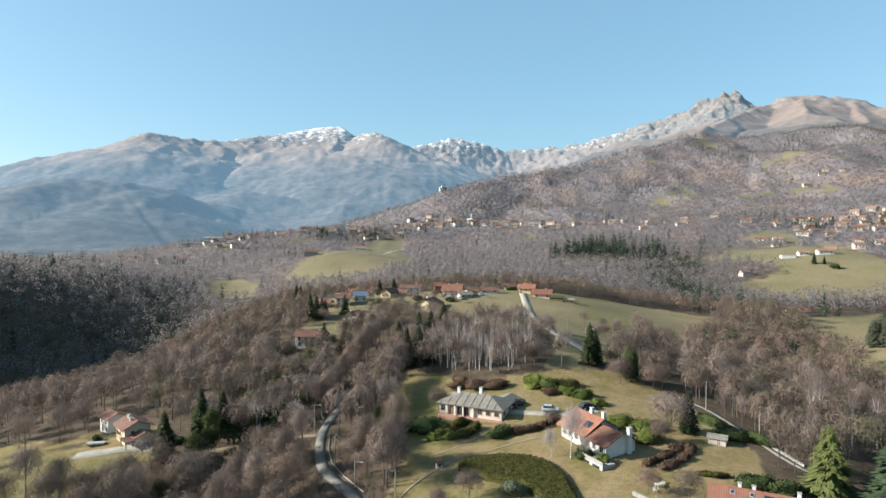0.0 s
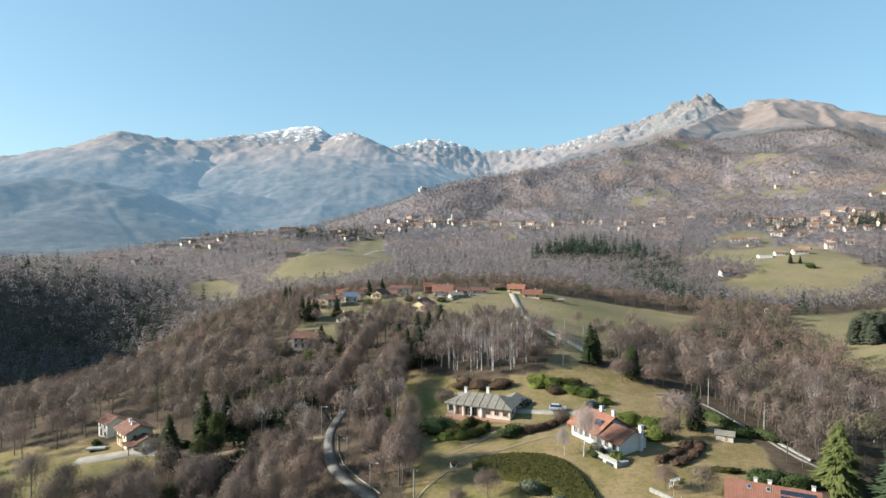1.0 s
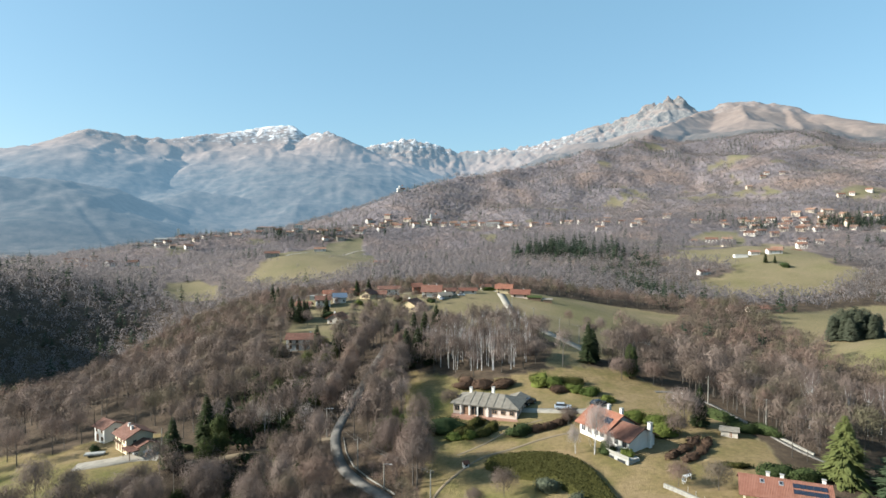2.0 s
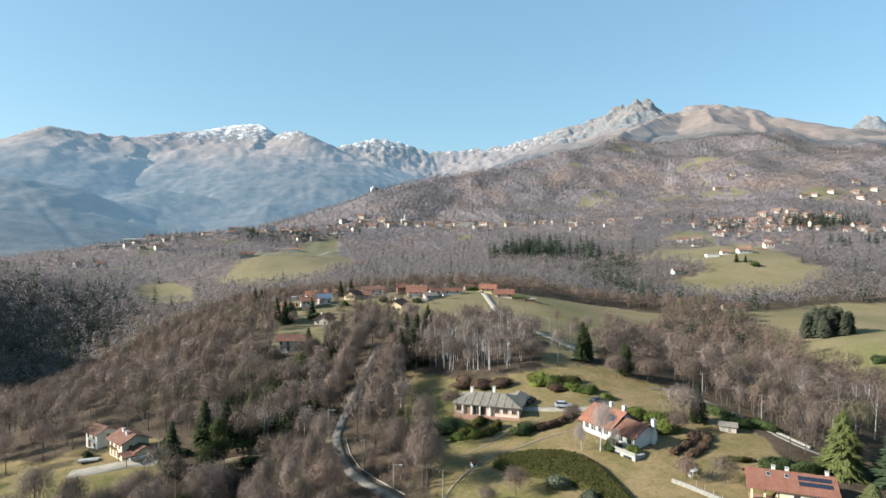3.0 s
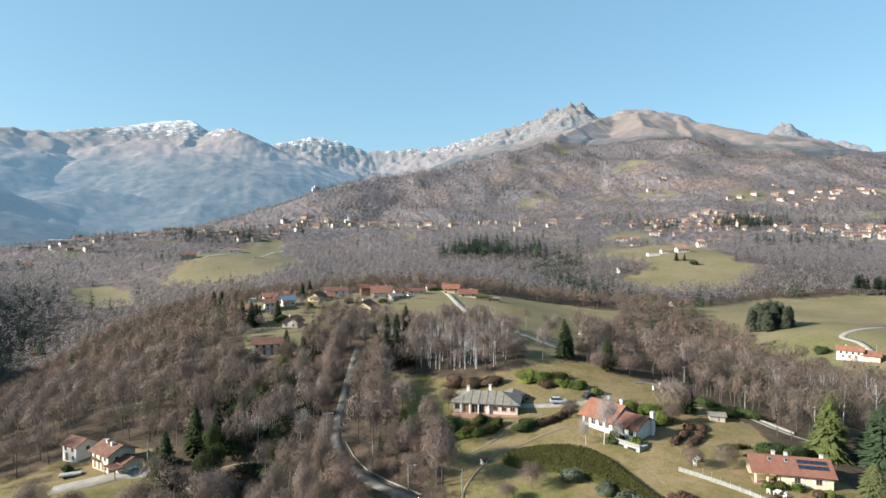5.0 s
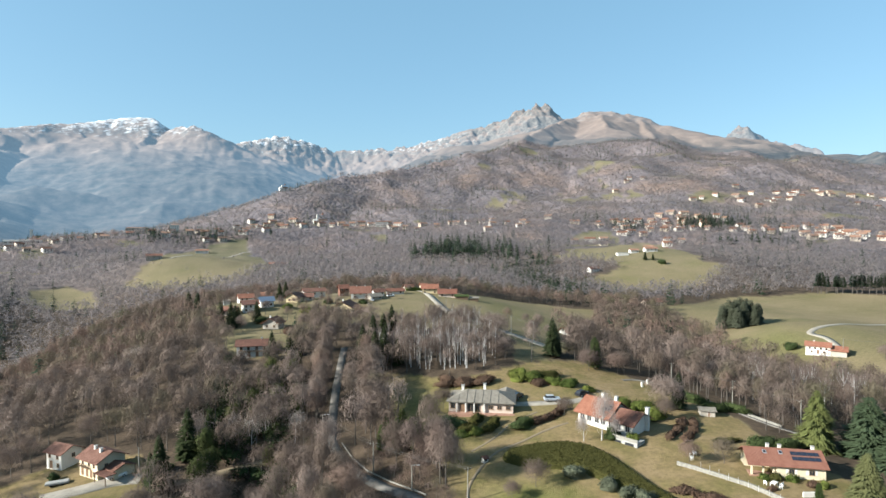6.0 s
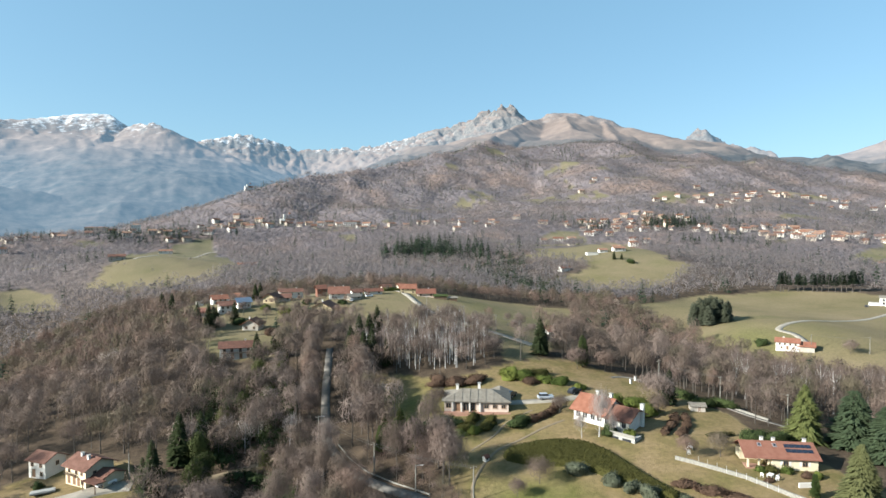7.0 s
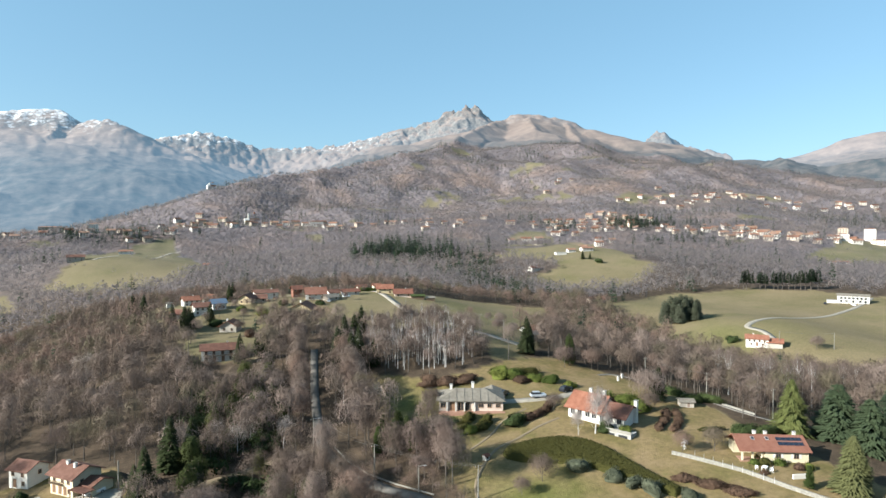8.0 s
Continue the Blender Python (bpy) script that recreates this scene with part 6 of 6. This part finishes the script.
kinds = [plant("cedar_tree", "broad yellow-green cedar with drooping boughs", "tree", ("bark", "cedar"), conifer_mesh(15, 5.0, 3000, droop=0.5, power=0.66, width=0.13, tiers=11), "cedars")]
place(kinds, [(67.5, 104.0, 0.86)])
kinds = [plant("cedar_tree", "large blue-green cedar with layered boughs", "tree", ("bark", "blue_cedar"), conifer_mesh(15, 6.0, 3200, droop=0.35, power=0.5, width=0.13, tiers=10), "cedars")]
place(kinds, [(75.5, 98.5, 0.88), (75.0, 91.0, 0.8), (86, 93, 0.9)])
kinds = [plant("cedar_tree", "pale olive-green conifer beside the garden gate", "tree", ("bark", "pale_cedar"), conifer_mesh(12, 4.2, 2600, droop=0.45, power=0.55, width=0.15, tiers=0), "cedars")]
place(kinds, [(51.5, 79.8, 0.92)])
# the conifer clump on the eastern meadow and the row of pines
kinds = [plant("spruce_tree", "blue-green spruce in a dense clump", "tree", ("bark", "olive"), conifer_mesh(16, 5.0, 700, droop=0.3, power=0.42, width=0.3), "meadow clump") for _ in range(2)]
place(kinds, [(221 + 9.5 * math.cos(a) * r + 2, 294 + 9.5 * math.sin(a) * r, s) for a, r, s in ((0, 0, 1.1), (0.2, 0.6, 1.0), (1.3, 0.6, 1.0), (2.4, 0.6, 1.05), (3.4, 0.6, 1.0), (4.4, 0.6, 0.95), (5.4, 0.6, 0.95), (0.7, 1.1, 0.85), (1.9, 1.1, 0.85), (2.9, 1.1, 0.85), (3.9, 1.1, 0.8), (4.9, 1.1, 0.8), (5.9, 1.1, 0.8))])
kinds = [plant("bare_tree", "brown leafless tree beside the spruces", "tree", ("bark", "twigs"), bare_tree_mesh(9, 3.2, 6, 320, 0.1, 0.15), "meadow clump") for _ in range(2)]
place(kinds, [(231, 289, 0.9), (233.5, 293, 0.8), (213, 300, 0.8)])
kinds = [plant("pine_tree", "dark pine with a bare trunk at the meadow edge", "tree", ("bark", "far_needles"), conifer_mesh(17, 4.0, 420, bare=0.34, droop=0.1, power=0.34, width=0.3), "pine row") for _ in range(3)]
place(kinds, [(381 + (424 - 381) * k / 15 + RNG.uniform(-1.5, 1.5), 384 - 40 * k / 15 + RNG.uniform(-2.5, 2.5), RNG.uniform(0.85, 1.1)) for k in range(16)])

# shrubs and hedges
def shrub(label, mat, x, y, rx, ry, rz, leaves, size, turn=0, name="shrub", group=""):
    me = mesh_from(name, *leaf_mound(rx, ry, rz, leaves, size))
    me.materials.append(M[mat])
    ob = tagged(new(name, me), label, "shrub", group)
    ob.matrix_basis = pose(x, y, height_at(x, y) - 0.15, 0, 0, turn)
    return ob


SHRUBS = [
    ("rounded clipped green shrub on the lawn", "dark_shrub", 13.1, 136.8, 2.7, 2.2, 1.5, 0), ("low russet hedge shrub", "russet", 17.6, 137.4, 2.0, 1.4, 1.0, 0), ("low russet hedge shrub", "russet", 20.4, 138.0, 2.2, 1.3, 1.0, 20), ("low russet hedge shrub", "russet", 23.2, 139.2, 2.0, 1.2, 1.0, 20), ("low russet hedge shrub", "russet", 25.8, 141.2, 2.0, 1.2, 1.1, 30),
    ("broad dark green shrub bed", "dark_shrub", -3.8, 145.5, 5.4, 4.2, 1.7, 0), ("dark green shrub", "dark_shrub", -8.5, 147.5, 3.6, 3.2, 1.9, 0), ("yellowish green low shrub", "heather", 0.8, 141.5, 3.0, 1.6, 1.1, 35), ("yellowish green low shrub", "heather", 4.2, 144.4, 2.8, 1.3, 1.3, 45), ("rounded olive-green shrub", "heather", 7.4, 140.9, 1.7, 1.5, 1.2, 0), ("rounded olive-green shrub", "heather", 5.2, 138.6, 1.9, 1.5, 1.1, 0), ("rounded olive-green shrub", "shrub", 2.2, 138.4, 1.8, 1.4, 1.0, 0), ("yellow-green low shrub", "shrub", -1.5, 139.2, 2.4, 1.4, 0.9, 0),
    ("large bright green shrub", "shrub", 25.0, 166.8, 3.2, 2.8, 2.3, 0), ("bright green shrub", "shrub", 28.6, 164.4, 2.4, 2.2, 1.9, 0), ("dark green spreading shrub", "heather", 33.0, 165.8, 4.6, 2.6, 1.4, -10), ("yellow-green shrub", "shrub", 33.2, 159.6, 2.3, 1.9, 1.5, 0), ("yellow-green shrub", "shrub", 36.6, 156.8, 2.6, 1.9, 1.4, 0), ("yellow-green shrub", "shrub", 39.2, 151.4, 1.9, 1.5, 1.1, 0), ("brown leafless shrub", "russet", 29.2, 160.5, 2.4, 1.9, 1.1, 0),
    ("brown leafless shrub mass", "russet", 9.5, 170.0, 3.8, 2.6, 1.8, 0), ("brown leafless shrub mass", "russet", 15.0, 168.5, 3.2, 2.4, 1.6, 0), ("brown leafless shrub mass", "russet", 5.0, 172.5, 3.2, 2.6, 1.7, 0),
    ("green garden shrub by the villa", "shrub", 40.5, 137.5, 3.4, 2.4, 1.7, 0), ("green garden shrub by the villa", "shrub", 45.5, 134.8, 3.0, 2.2, 1.5, 0), ("green garden shrub by the villa", "shrub", 44.0, 128.0, 2.8, 2.2, 1.8, 0), ("rounded green shrub before the villa", "shrub", 32.0, 119.0, 1.7, 1.4, 1.4, 0), ("rounded dark shrub before the villa", "dark_shrub", 29.0, 122.4, 1.9, 1.5, 1.6, 0),
    ("russet border hedge", "russet", 41.5, 118.0, 2.6, 1.0, 0.8, 30), ("russet border hedge", "russet", 45.0, 120.4, 2.6, 1.0, 0.8, 40), ("russet border hedge", "russet", 48.5, 123.6, 2.6, 1.0, 0.8, 45), ("russet border hedge", "russet", 44.5, 116.2, 2.6, 1.0, 0.8, 35), ("russet border hedge", "russet", 48.2, 119.0, 2.6, 1.0, 0.8, 45), ("russet border hedge", "russet", 51.0, 122.5, 2.0, 1.0, 0.8, 55),
    ("small rounded green shrub at the house wall", "shrub", 49.5, 93.0, 1.2, 1.0, 0.9, 0), ("small rounded green shrub at the house wall", "heather", 47.0, 94.6, 1.3, 1.0, 0.9, 0), ("small rounded green shrub at the house wall", "shrub", 45.2, 95.4, 1.0, 0.9, 0.8, 0), ("small brown shrub", "russet", 51.4, 90.2, 1.1, 0.9, 0.8, 0), ("small green shrub", "shrub", 53.0, 89.2, 0.9, 0.8, 0.9, 0), ("small russet shrub on the lawn", "russet", 43.5, 91.8, 0.9, 0.7, 0.5, 0),
    ("low dark red hedge", "russet", 29.0, 97.6, 2.6, 1.6, 0.7, -55), ("low dark red hedge", "russet", 31.5, 93.4, 2.8, 1.7, 0.7, -55), ("low dark red hedge", "russet", 33.8, 89.2, 2.8, 1.7, 0.7, -55),
    ("dark green shrub behind the house", "dark_shrub", 56.0, 107.5, 3.0, 2.0, 1.6, 0), ("dark green hedge behind the house", "dark_shrub", 60.5, 105.0, 2.8, 1.8, 1.6, 0), ("yellow-green clipped hedge", "heather", 50.5, 111.5, 2.6, 0.8, 0.8, -20), ("dark hedge by the garden house", "dark_shrub", 62.5, 129.0, 3.0, 1.4, 1.6, -25), ("dark hedge at the wood edge", "dark_shrub", 62.0, 138.0, 4.6, 1.2, 1.6, -60), ("dark hedge at the wood edge", "dark_shrub", 67.0, 128.0, 4.0, 1.2, 1.4, -60),
    ("round dark shrub by the meadow farmhouse", "dark_shrub", 196.0, 232.0, 3.0, 2.6, 2.4, 0), ("small shrub on the farm lawn", "dark_shrub", -94.0, 162.0, 1.2, 1.1, 1.2, 0), ("dark hedge at the farmhouse yard", "dark_shrub", -70.5, 156.0, 3.4, 1.4, 1.2, 15), ("low shrub on the farm lawn", "shrub", -110, 141, 2.8, 1.8, 0.9, 0), ("bright green hedge on the village edge", "shrub", 44, 372, 6.5, 1.5, 1.6, 5), ("garden shrub in the village", "shrub", -35, 322, 2.4, 2.0, 1.6, 0), ("garden shrub in the village", "dark_shrub", -14, 328, 2.4, 2.0, 1.8, 0), ("garden shrub in the village", "shrub", -26, 312, 2.8, 2.2, 1.8, 0), ("garden shrub in the village", "dark_shrub", 4, 322, 2.4, 2.0, 1.6, 0), ("garden shrub in the village", "dark_shrub", -48, 298, 3.0, 2.4, 2.0, 0), ("garden shrub by the long house", "dark_shrub", -58.5, 224, 3.4, 2.6, 2.2, 0), ("garden shrub by the long house", "shrub", -43, 230, 2.4, 2.0, 1.8, 0), ("dark red garden shrub", "russet", -37, 262, 2.0, 1.8, 2.4, 0), ("round shrub on the pasture", "dark_shrub", 352, 540, 5.0, 4.0, 3.0, 0),
]
for label, mat, x, y, rx, ry, rz, turn in SHRUBS:
    shrub(label if len(label.split()) > 3 else label + " in the garden", mat, x, y, rx, ry, rz, int(min(1400, 260 * rx * ry)), 0.30, turn)
for x, y, r in ((13.2, 111.5, 1.9), (17.1, 104.7, 1.75), (18.9, 101.2, 1.55), (20.4, 97.4, 1.9), (24.5, 92.5, 1.5)):
    shrub("rounded grey-green olive tree beside the hedge", "olive", x, y, r, r * 0.95, r * 0.95, 900, 0.26, 0, "olive_tree", "olive trees")

# the wide clipped bed that sweeps across the lawn
BED = [(3.4, 125.6), (6.2, 127.0), (12.4, 126.6), (18.5, 124.4), (22.0, 120.7), (23.8, 114.7), (24.3, 107.7), (24.6, 101.5), (25.6, 95.0), (23.0, 94.0), (21.0, 99.0), (19.0, 104.5), (17.0, 109.4), (14.6, 114.0), (8.5, 117.6), (5.0, 120.8), (3.1, 123.4)]
x, y = np.meshgrid(np.arange(2, 27, 0.35), np.arange(92, 128.5, 0.35))
keep = inside(BED, x, y)
edge = np.full(x.shape, 9.0)
for (ax, ay), (bx, by) in zip(BED, BED[1:] + BED[:1]):
    ux, uy = bx - ax, by - ay
    k = np.clip(((x - ax) * ux + (y - ay) * uy) / (ux * ux + uy * uy), 0, 1)
    edge = np.minimum(edge, np.hypot(x - ax - k * ux, y - ay - k * uy))
z = height(x, y) + np.where(keep, 1.15 * np.clip(edge / 0.7, 0, 1) ** 0.5 + 0.12 * fbm(x, y, 1.6, 3, 71), -0.2)
n, m = x.shape
i = np.arange(n * m).reshape(n, m)
q = np.stack([i[:-1, :-1], i[:-1, 1:], i[1:, 1:], i[1:, :-1]], -1)
near = keep[:-1, :-1] | keep[:-1, 1:] | keep[1:, 1:] | keep[1:, :-1]
q = q[near]
co = np.stack([x, y, z], -1).reshape(-1, 3)
sel = np.flatnonzero(keep.ravel())
p = co[RNG.choice(sel, 9000)] + RNG.normal(0, 0.17, (9000, 3)) * np.array([1, 1, 0.5])
d = unit(RNG.normal(size=p.shape) + 0.8 * UP)
e = unit(np.cross(d, RNG.normal(size=p.shape))) * 0.11
leaf = np.stack([p - e, p + e, p + d * 0.24], 1).reshape(-1, 3)
out, faces = joined([(co, np.concatenate([q[:, [0, 1, 2]], q[:, [0, 2, 3]]])), (leaf, np.arange(len(leaf)).reshape(-1, 3))])
me = mesh_from("hedge", out, faces)
me.materials.append(M["heather"])
tagged(new("hedge", me), "wide low clipped olive-brown hedge bed on the lawn", "hedge")


# ---- cars, poles, walls and small things ----
def car(label, x, y, turn, paint):
    top = tagged(new("car"), label, "car")
    top.matrix_basis = pose(x, y, height_at(x, y) + 0.2, 0, 0, turn)
    bm = bmesh.new()
    prism(bm, [(-0.9, 0.25), (0.9, 0.25), (0.95, 0.55), (0.88, 0.92), (-0.88, 0.92), (-0.95, 0.55)], -2.1, 2.1)
    bmesh.ops.bevel(bm, geom=bm.edges[:], offset=0.07, segments=2, affect="EDGES")
    body = part("body", bm, paint, top)
    bm = bmesh.new()
    lo = [bm.verts.new(q) for q in ((-1.9, -0.8, 0.9), (1.0, -0.8, 0.9), (1.0, 0.8, 0.9), (-1.9, 0.8, 0.9))]
    hi = [bm.verts.new(q) for q in ((-1.5, -0.66, 1.45), (0.35, -0.66, 1.45), (0.35, 0.66, 1.45), (-1.5, 0.66, 1.45))]
    bm.faces.new(lo[::-1]), bm.faces.new(hi)
    for k in range(4):
        bm.faces.new((lo[k], lo[(k + 1) % 4], hi[(k + 1) % 4], hi[k]))
    part("window_glass", bm, "glass", top, "dark glazed car windows")
    part("roof", boxes((-1.52, 0.37, -0.67, 0.67, 1.455, 1.5)), paint, top)
    for u in (-1.35, 1.35):
        for s in (-1, 1):
            bm = bmesh.new()
            bmesh.ops.create_cone(bm, cap_ends=True, segments=18, radius1=0.33, radius2=0.33, depth=0.22, matrix=Matrix.Translation((u, s * 0.86, 0.25)) @ Matrix.Rotation(math.pi / 2, 4, "X"))
            w = part("wheel", bm, "rubber", top)
            bm = bmesh.new()
            bmesh.ops.create_cone(bm, cap_ends=True, segments=14, radius1=0.2, radius2=0.2, depth=0.02, matrix=Matrix.Translation((u, s * 0.985, 0.25)) @ Matrix.Rotation(math.pi / 2, 4, "X"))
            part("rim", bm, "steel", w)
    for s in (-1, 1):
        part("headlight", boxes((2.06, 2.12, s * 0.65 - 0.16, s * 0.65 + 0.16, 0.6, 0.74)), "white_frame", body)


car("dark car parked beside the bungalow", 19.2, 153.6, 40, "dark_paint")
car("silver car on the gravel driveway", 26.6, 147.8, -14, "silver_paint")
car("dark blue car on the driveway by the shrubs", 36.0, 148.4, 20, "dark_paint")
car("white car under the farmhouse carport", -79.6, 156.2, 30, "white_paint")
car("white car in the village", 22, 338, 10, "white_paint")
car("silver car in the village", 10, 327, 70, "silver_paint")
car("dark car by the meadow house", 372, 303, 20, "dark_paint")
car("white car on the yard of the modern house", 380, 288, 50, "white_paint")


def pole(label, x, y, tall, arm=True, lamp=False):
    top = tagged(new("utility_pole"), label, "pole", "wooden poles")
    top.matrix_basis = pose(x, y, height_at(x, y))
    part("post", tube([(0, 0, -0.6), (0, 0, tall)], [0.15, 0.1], 8), "stone", top)
    if arm:
        part("crossarm", boxes((-0.7, 0.7, -0.06, 0.06, tall - 0.5, tall - 0.38)), "wood", top)
        for u in (-0.6, 0, 0.6):
            part("insulator", tube([(u, 0, tall - 0.37), (u, 0, tall - 0.2)], [0.05, 0.03], 6), "white", top)
    if lamp:
        part("lamp_arm", boxes((0.05, 1.4, -0.04, 0.04, tall - 0.2, tall - 0.12)), "steel", top)
        part("lamp_head", boxes((1.1, 1.7, -0.12, 0.12, tall - 0.28, tall - 0.202)), "white_frame", top, "flat street lamp head")


POLES = [(-33, 153.5, 7.5, True, True), (-24, 133, 7.0, True, False), (-9, 113, 7.0, True, False), (-18, 122, 5.5, False, True), (41.4, 244, 7, True, False), (46, 221, 7, True, False), (49.5, 208, 7, True, False), (66.5, 151, 7.5, True, False), (69, 130, 7.5, True, False), (73, 113, 7.5, True, False), (206.5, 213.5, 8, True, False), (224, 198, 8, True, False), (43.5, 300, 6.5, True, False), (-75, 157, 6, False, False)]
for x, y, tall, arm, lamp in POLES:
    pole("weathered pole carrying thin wires" if arm else "plain pale pole beside the lane", x, y, tall, arm, lamp)


def wire(a, c, sag):
    """A hanging wire between two poles."""
    data = bpy.data.curves.new("wire", "CURVE")
    data.dimensions, data.bevel_depth, data.bevel_resolution = "3D", 0.016, 1
    sp = data.splines.new("POLY")
    sp.points.add(12)
    for k in range(13):
        t = k / 12
        sp.points[k].co = (a[0] + (c[0] - a[0]) * t, a[1] + (c[1] - a[1]) * t, a[2] + (c[2] - a[2]) * t - 4 * sag * t * (1 - t), 1)
    data.materials.append(M["cable"])
    tagged(new("wire", data), "thin sagging overhead wire", "wire", "overhead wires")


for i, j in ((0, 1), (1, 2), (4, 5), (5, 6), (7, 8), (8, 9), (10, 11), (4, 12)):
    (ax, ay, at, _, _), (bx, by, bt, _, _) = POLES[i], POLES[j]
    for off in (-0.6, 0.6):
        wire((ax + off, ay, height_at(ax, ay) + at - 0.2), (bx + off, by, height_at(bx, by) + bt - 0.2), 0.7)


def low_wall(name, label, points, tall, thick, mat):
    """A wall that follows the ground, in straight stretches."""
    bm = bmesh.new()
    for (ax, ay), (bx, by) in zip(points, points[1:]):
        n = max(2, int(math.hypot(bx - ax, by - ay) / 1.5))
        nx, ny = -(by - ay), bx - ax
        ln = math.hypot(nx, ny)
        nx, ny = nx / ln * thick / 2, ny / ln * thick / 2
        rows = []
        for k in range(n + 1):
            x, y = ax + (bx - ax) * k / n, ay + (by - ay) * k / n
            z = height_at(x, y)
            rows.append([bm.verts.new(q) for q in ((x - nx, y - ny, z - 0.5), (x - nx, y - ny, z + tall), (x + nx, y + ny, z + tall), (x + nx, y + ny, z - 0.5))])
        for r, s in zip(rows, rows[1:]):
            for k in range(4):
                bm.faces.new((r[k], s[k], s[(k + 1) % 4], r[(k + 1) % 4]))
        bm.faces.new(rows[0]), bm.faces.new(rows[-1][::-1])
    bmesh.ops.recalc_face_normals(bm, faces=bm.faces)
    me = bpy.data.meshes.new(name)
    bm.to_mesh(me), bm.free()
    me.materials.append(M[mat])
    return tagged(new(name, me), label, "wall", kind="structure")


low_wall("garden_wall", "low pale stone wall along the garden", [(34.2, 106.8), (36.0, 103.8), (38.6, 98.6), (40.5, 94.5), (42.6, 86.3), (45.5, 78.0)], 0.75, 0.4, "stone")
low_wall("garden_wall", "white wall at the garden gate", [(46.5, 88.0), (49.5, 87.0)], 0.9, 0.3, "white")
low_wall("garden_wall", "low wall along the lane bend", [(-28.6, 151.0), (-27.3, 142.4), (-25.1, 134.8), (-21.2, 127.6), (-15.8, 119.2)], 0.28, 0.16, "stone")
low_wall("garden_wall", "low stone edge below the woods", [(68.5, 134), (69.5, 124), (70.5, 116)], 0.5, 0.4, "stone")
for k in range(9):
    x, y = 37.0 + 0.55 * k, 103.2 - 1.9 * k
    ob = tagged(new("fence_post"), "thin green metal fence post on the wall", "post", "fence posts")
    ob.matrix_basis = pose(x, y, height_at(x, y))
    part("post", tube([(0, 0, 0.3), (0, 0, 1.6)], [0.035, 0.035], 6), "steel", ob)

hut = tagged(new("garden_oven"), "small white garden oven with tiled top on the lawn", "oven")
hut.matrix_basis = pose(-0.8, 125.5, height_at(-0.8, 125.5), 0, 0, 20)
part("body", boxes((-0.55, 0.55, -0.5, 0.5, -0.3, 0.9)), "white", hut), part("roof", gable_roof(1.1, 1.0, 0.9, 0.4, 0.2, 0.1), "old_tiles", hut), part("mouth", boxes((-0.3, 0.3, -0.53, -0.4, 0.3, 0.75)), "glass", hut)
for x, y, label in ((39.5, 108.5, "white garden table by the trees"), (44.8, 92.8, "white garden table on the lawn")):
    tb = tagged(new("garden_table"), label, "table")
    tb.matrix_basis = pose(x, y, height_at(x, y), 0, 0, 25)
    part("tabletop", boxes((-0.8, 0.8, -0.45, 0.45, 0.7, 0.75)), "white_paint", tb)
    for u in (-0.7, 0.7):
        for v in (-0.36, 0.36):
            part("leg", boxes((u - 0.04, u + 0.04, v - 0.04, v + 0.04, -0.1, 0.698)), "white_paint", tb)
for k, (x, y) in enumerate(((38.2, 107.2), (40.6, 109.6), (43.8, 93.8), (46.0, 92.2), (45.2, 91.6))):
    ch = tagged(new("garden_chair"), "white plastic garden chair on the lawn", "chair", "garden chairs")
    ch.matrix_basis = pose(x, y, height_at(x, y), 0, 0, 60 * k)
    part("seat", boxes((-0.25, 0.25, -0.25, 0.25, 0.42, 0.46)), "white_paint", ch), part("backrest", boxes((-0.25, 0.25, 0.22, 0.26, 0.462, 0.9)), "white_paint", ch)
    for u in (-0.21, 0.21):
        for v in (-0.21, 0.21):
            part("leg", boxes((u - 0.025, u + 0.025, v - 0.025, v + 0.025, -0.1, 0.418)), "white_paint", ch)
tr = tagged(new("covered_trailer"), "flat trailer under a pale tarpaulin on the grass", "trailer")
tr.matrix_basis = pose(-92.2, 158.6, height_at(-92.2, 158.6), 0, 0, 10)
bm = boxes((-2.4, 2.4, -1.0, 1.0, 0.35, 0.85))
bmesh.ops.bevel(bm, geom=bm.edges[:], offset=0.15, segments=2, affect="EDGES")
part("tarpaulin", bm, "concrete", tr, "pale grey tarpaulin")
for u in (-1.2, 1.2):
    for v in (-0.7, 0.7):
        bm = bmesh.new()
        bmesh.ops.create_cone(bm, cap_ends=True, segments=14, radius1=0.3, radius2=0.3, depth=0.16, matrix=Matrix.Translation((u, v, 0.25)) @ Matrix.Rotation(math.pi / 2, 4, "X"))
        part("wheel", bm, "rubber", tr)
for x, y in ((62.0, 156.0), (58.2, 153.2)):
    gp = tagged(new("gate_post"), "short white gate post at the path", "post", "gate posts")
    gp.matrix_basis = pose(x, y, height_at(x, y))
    part("post", boxes((-0.25, 0.25, -0.25, 0.25, -0.3, 1.3)), "white", gp), part("cap", boxes((-0.32, 0.32, -0.32, 0.32, 1.304, 1.42)), "concrete", gp)
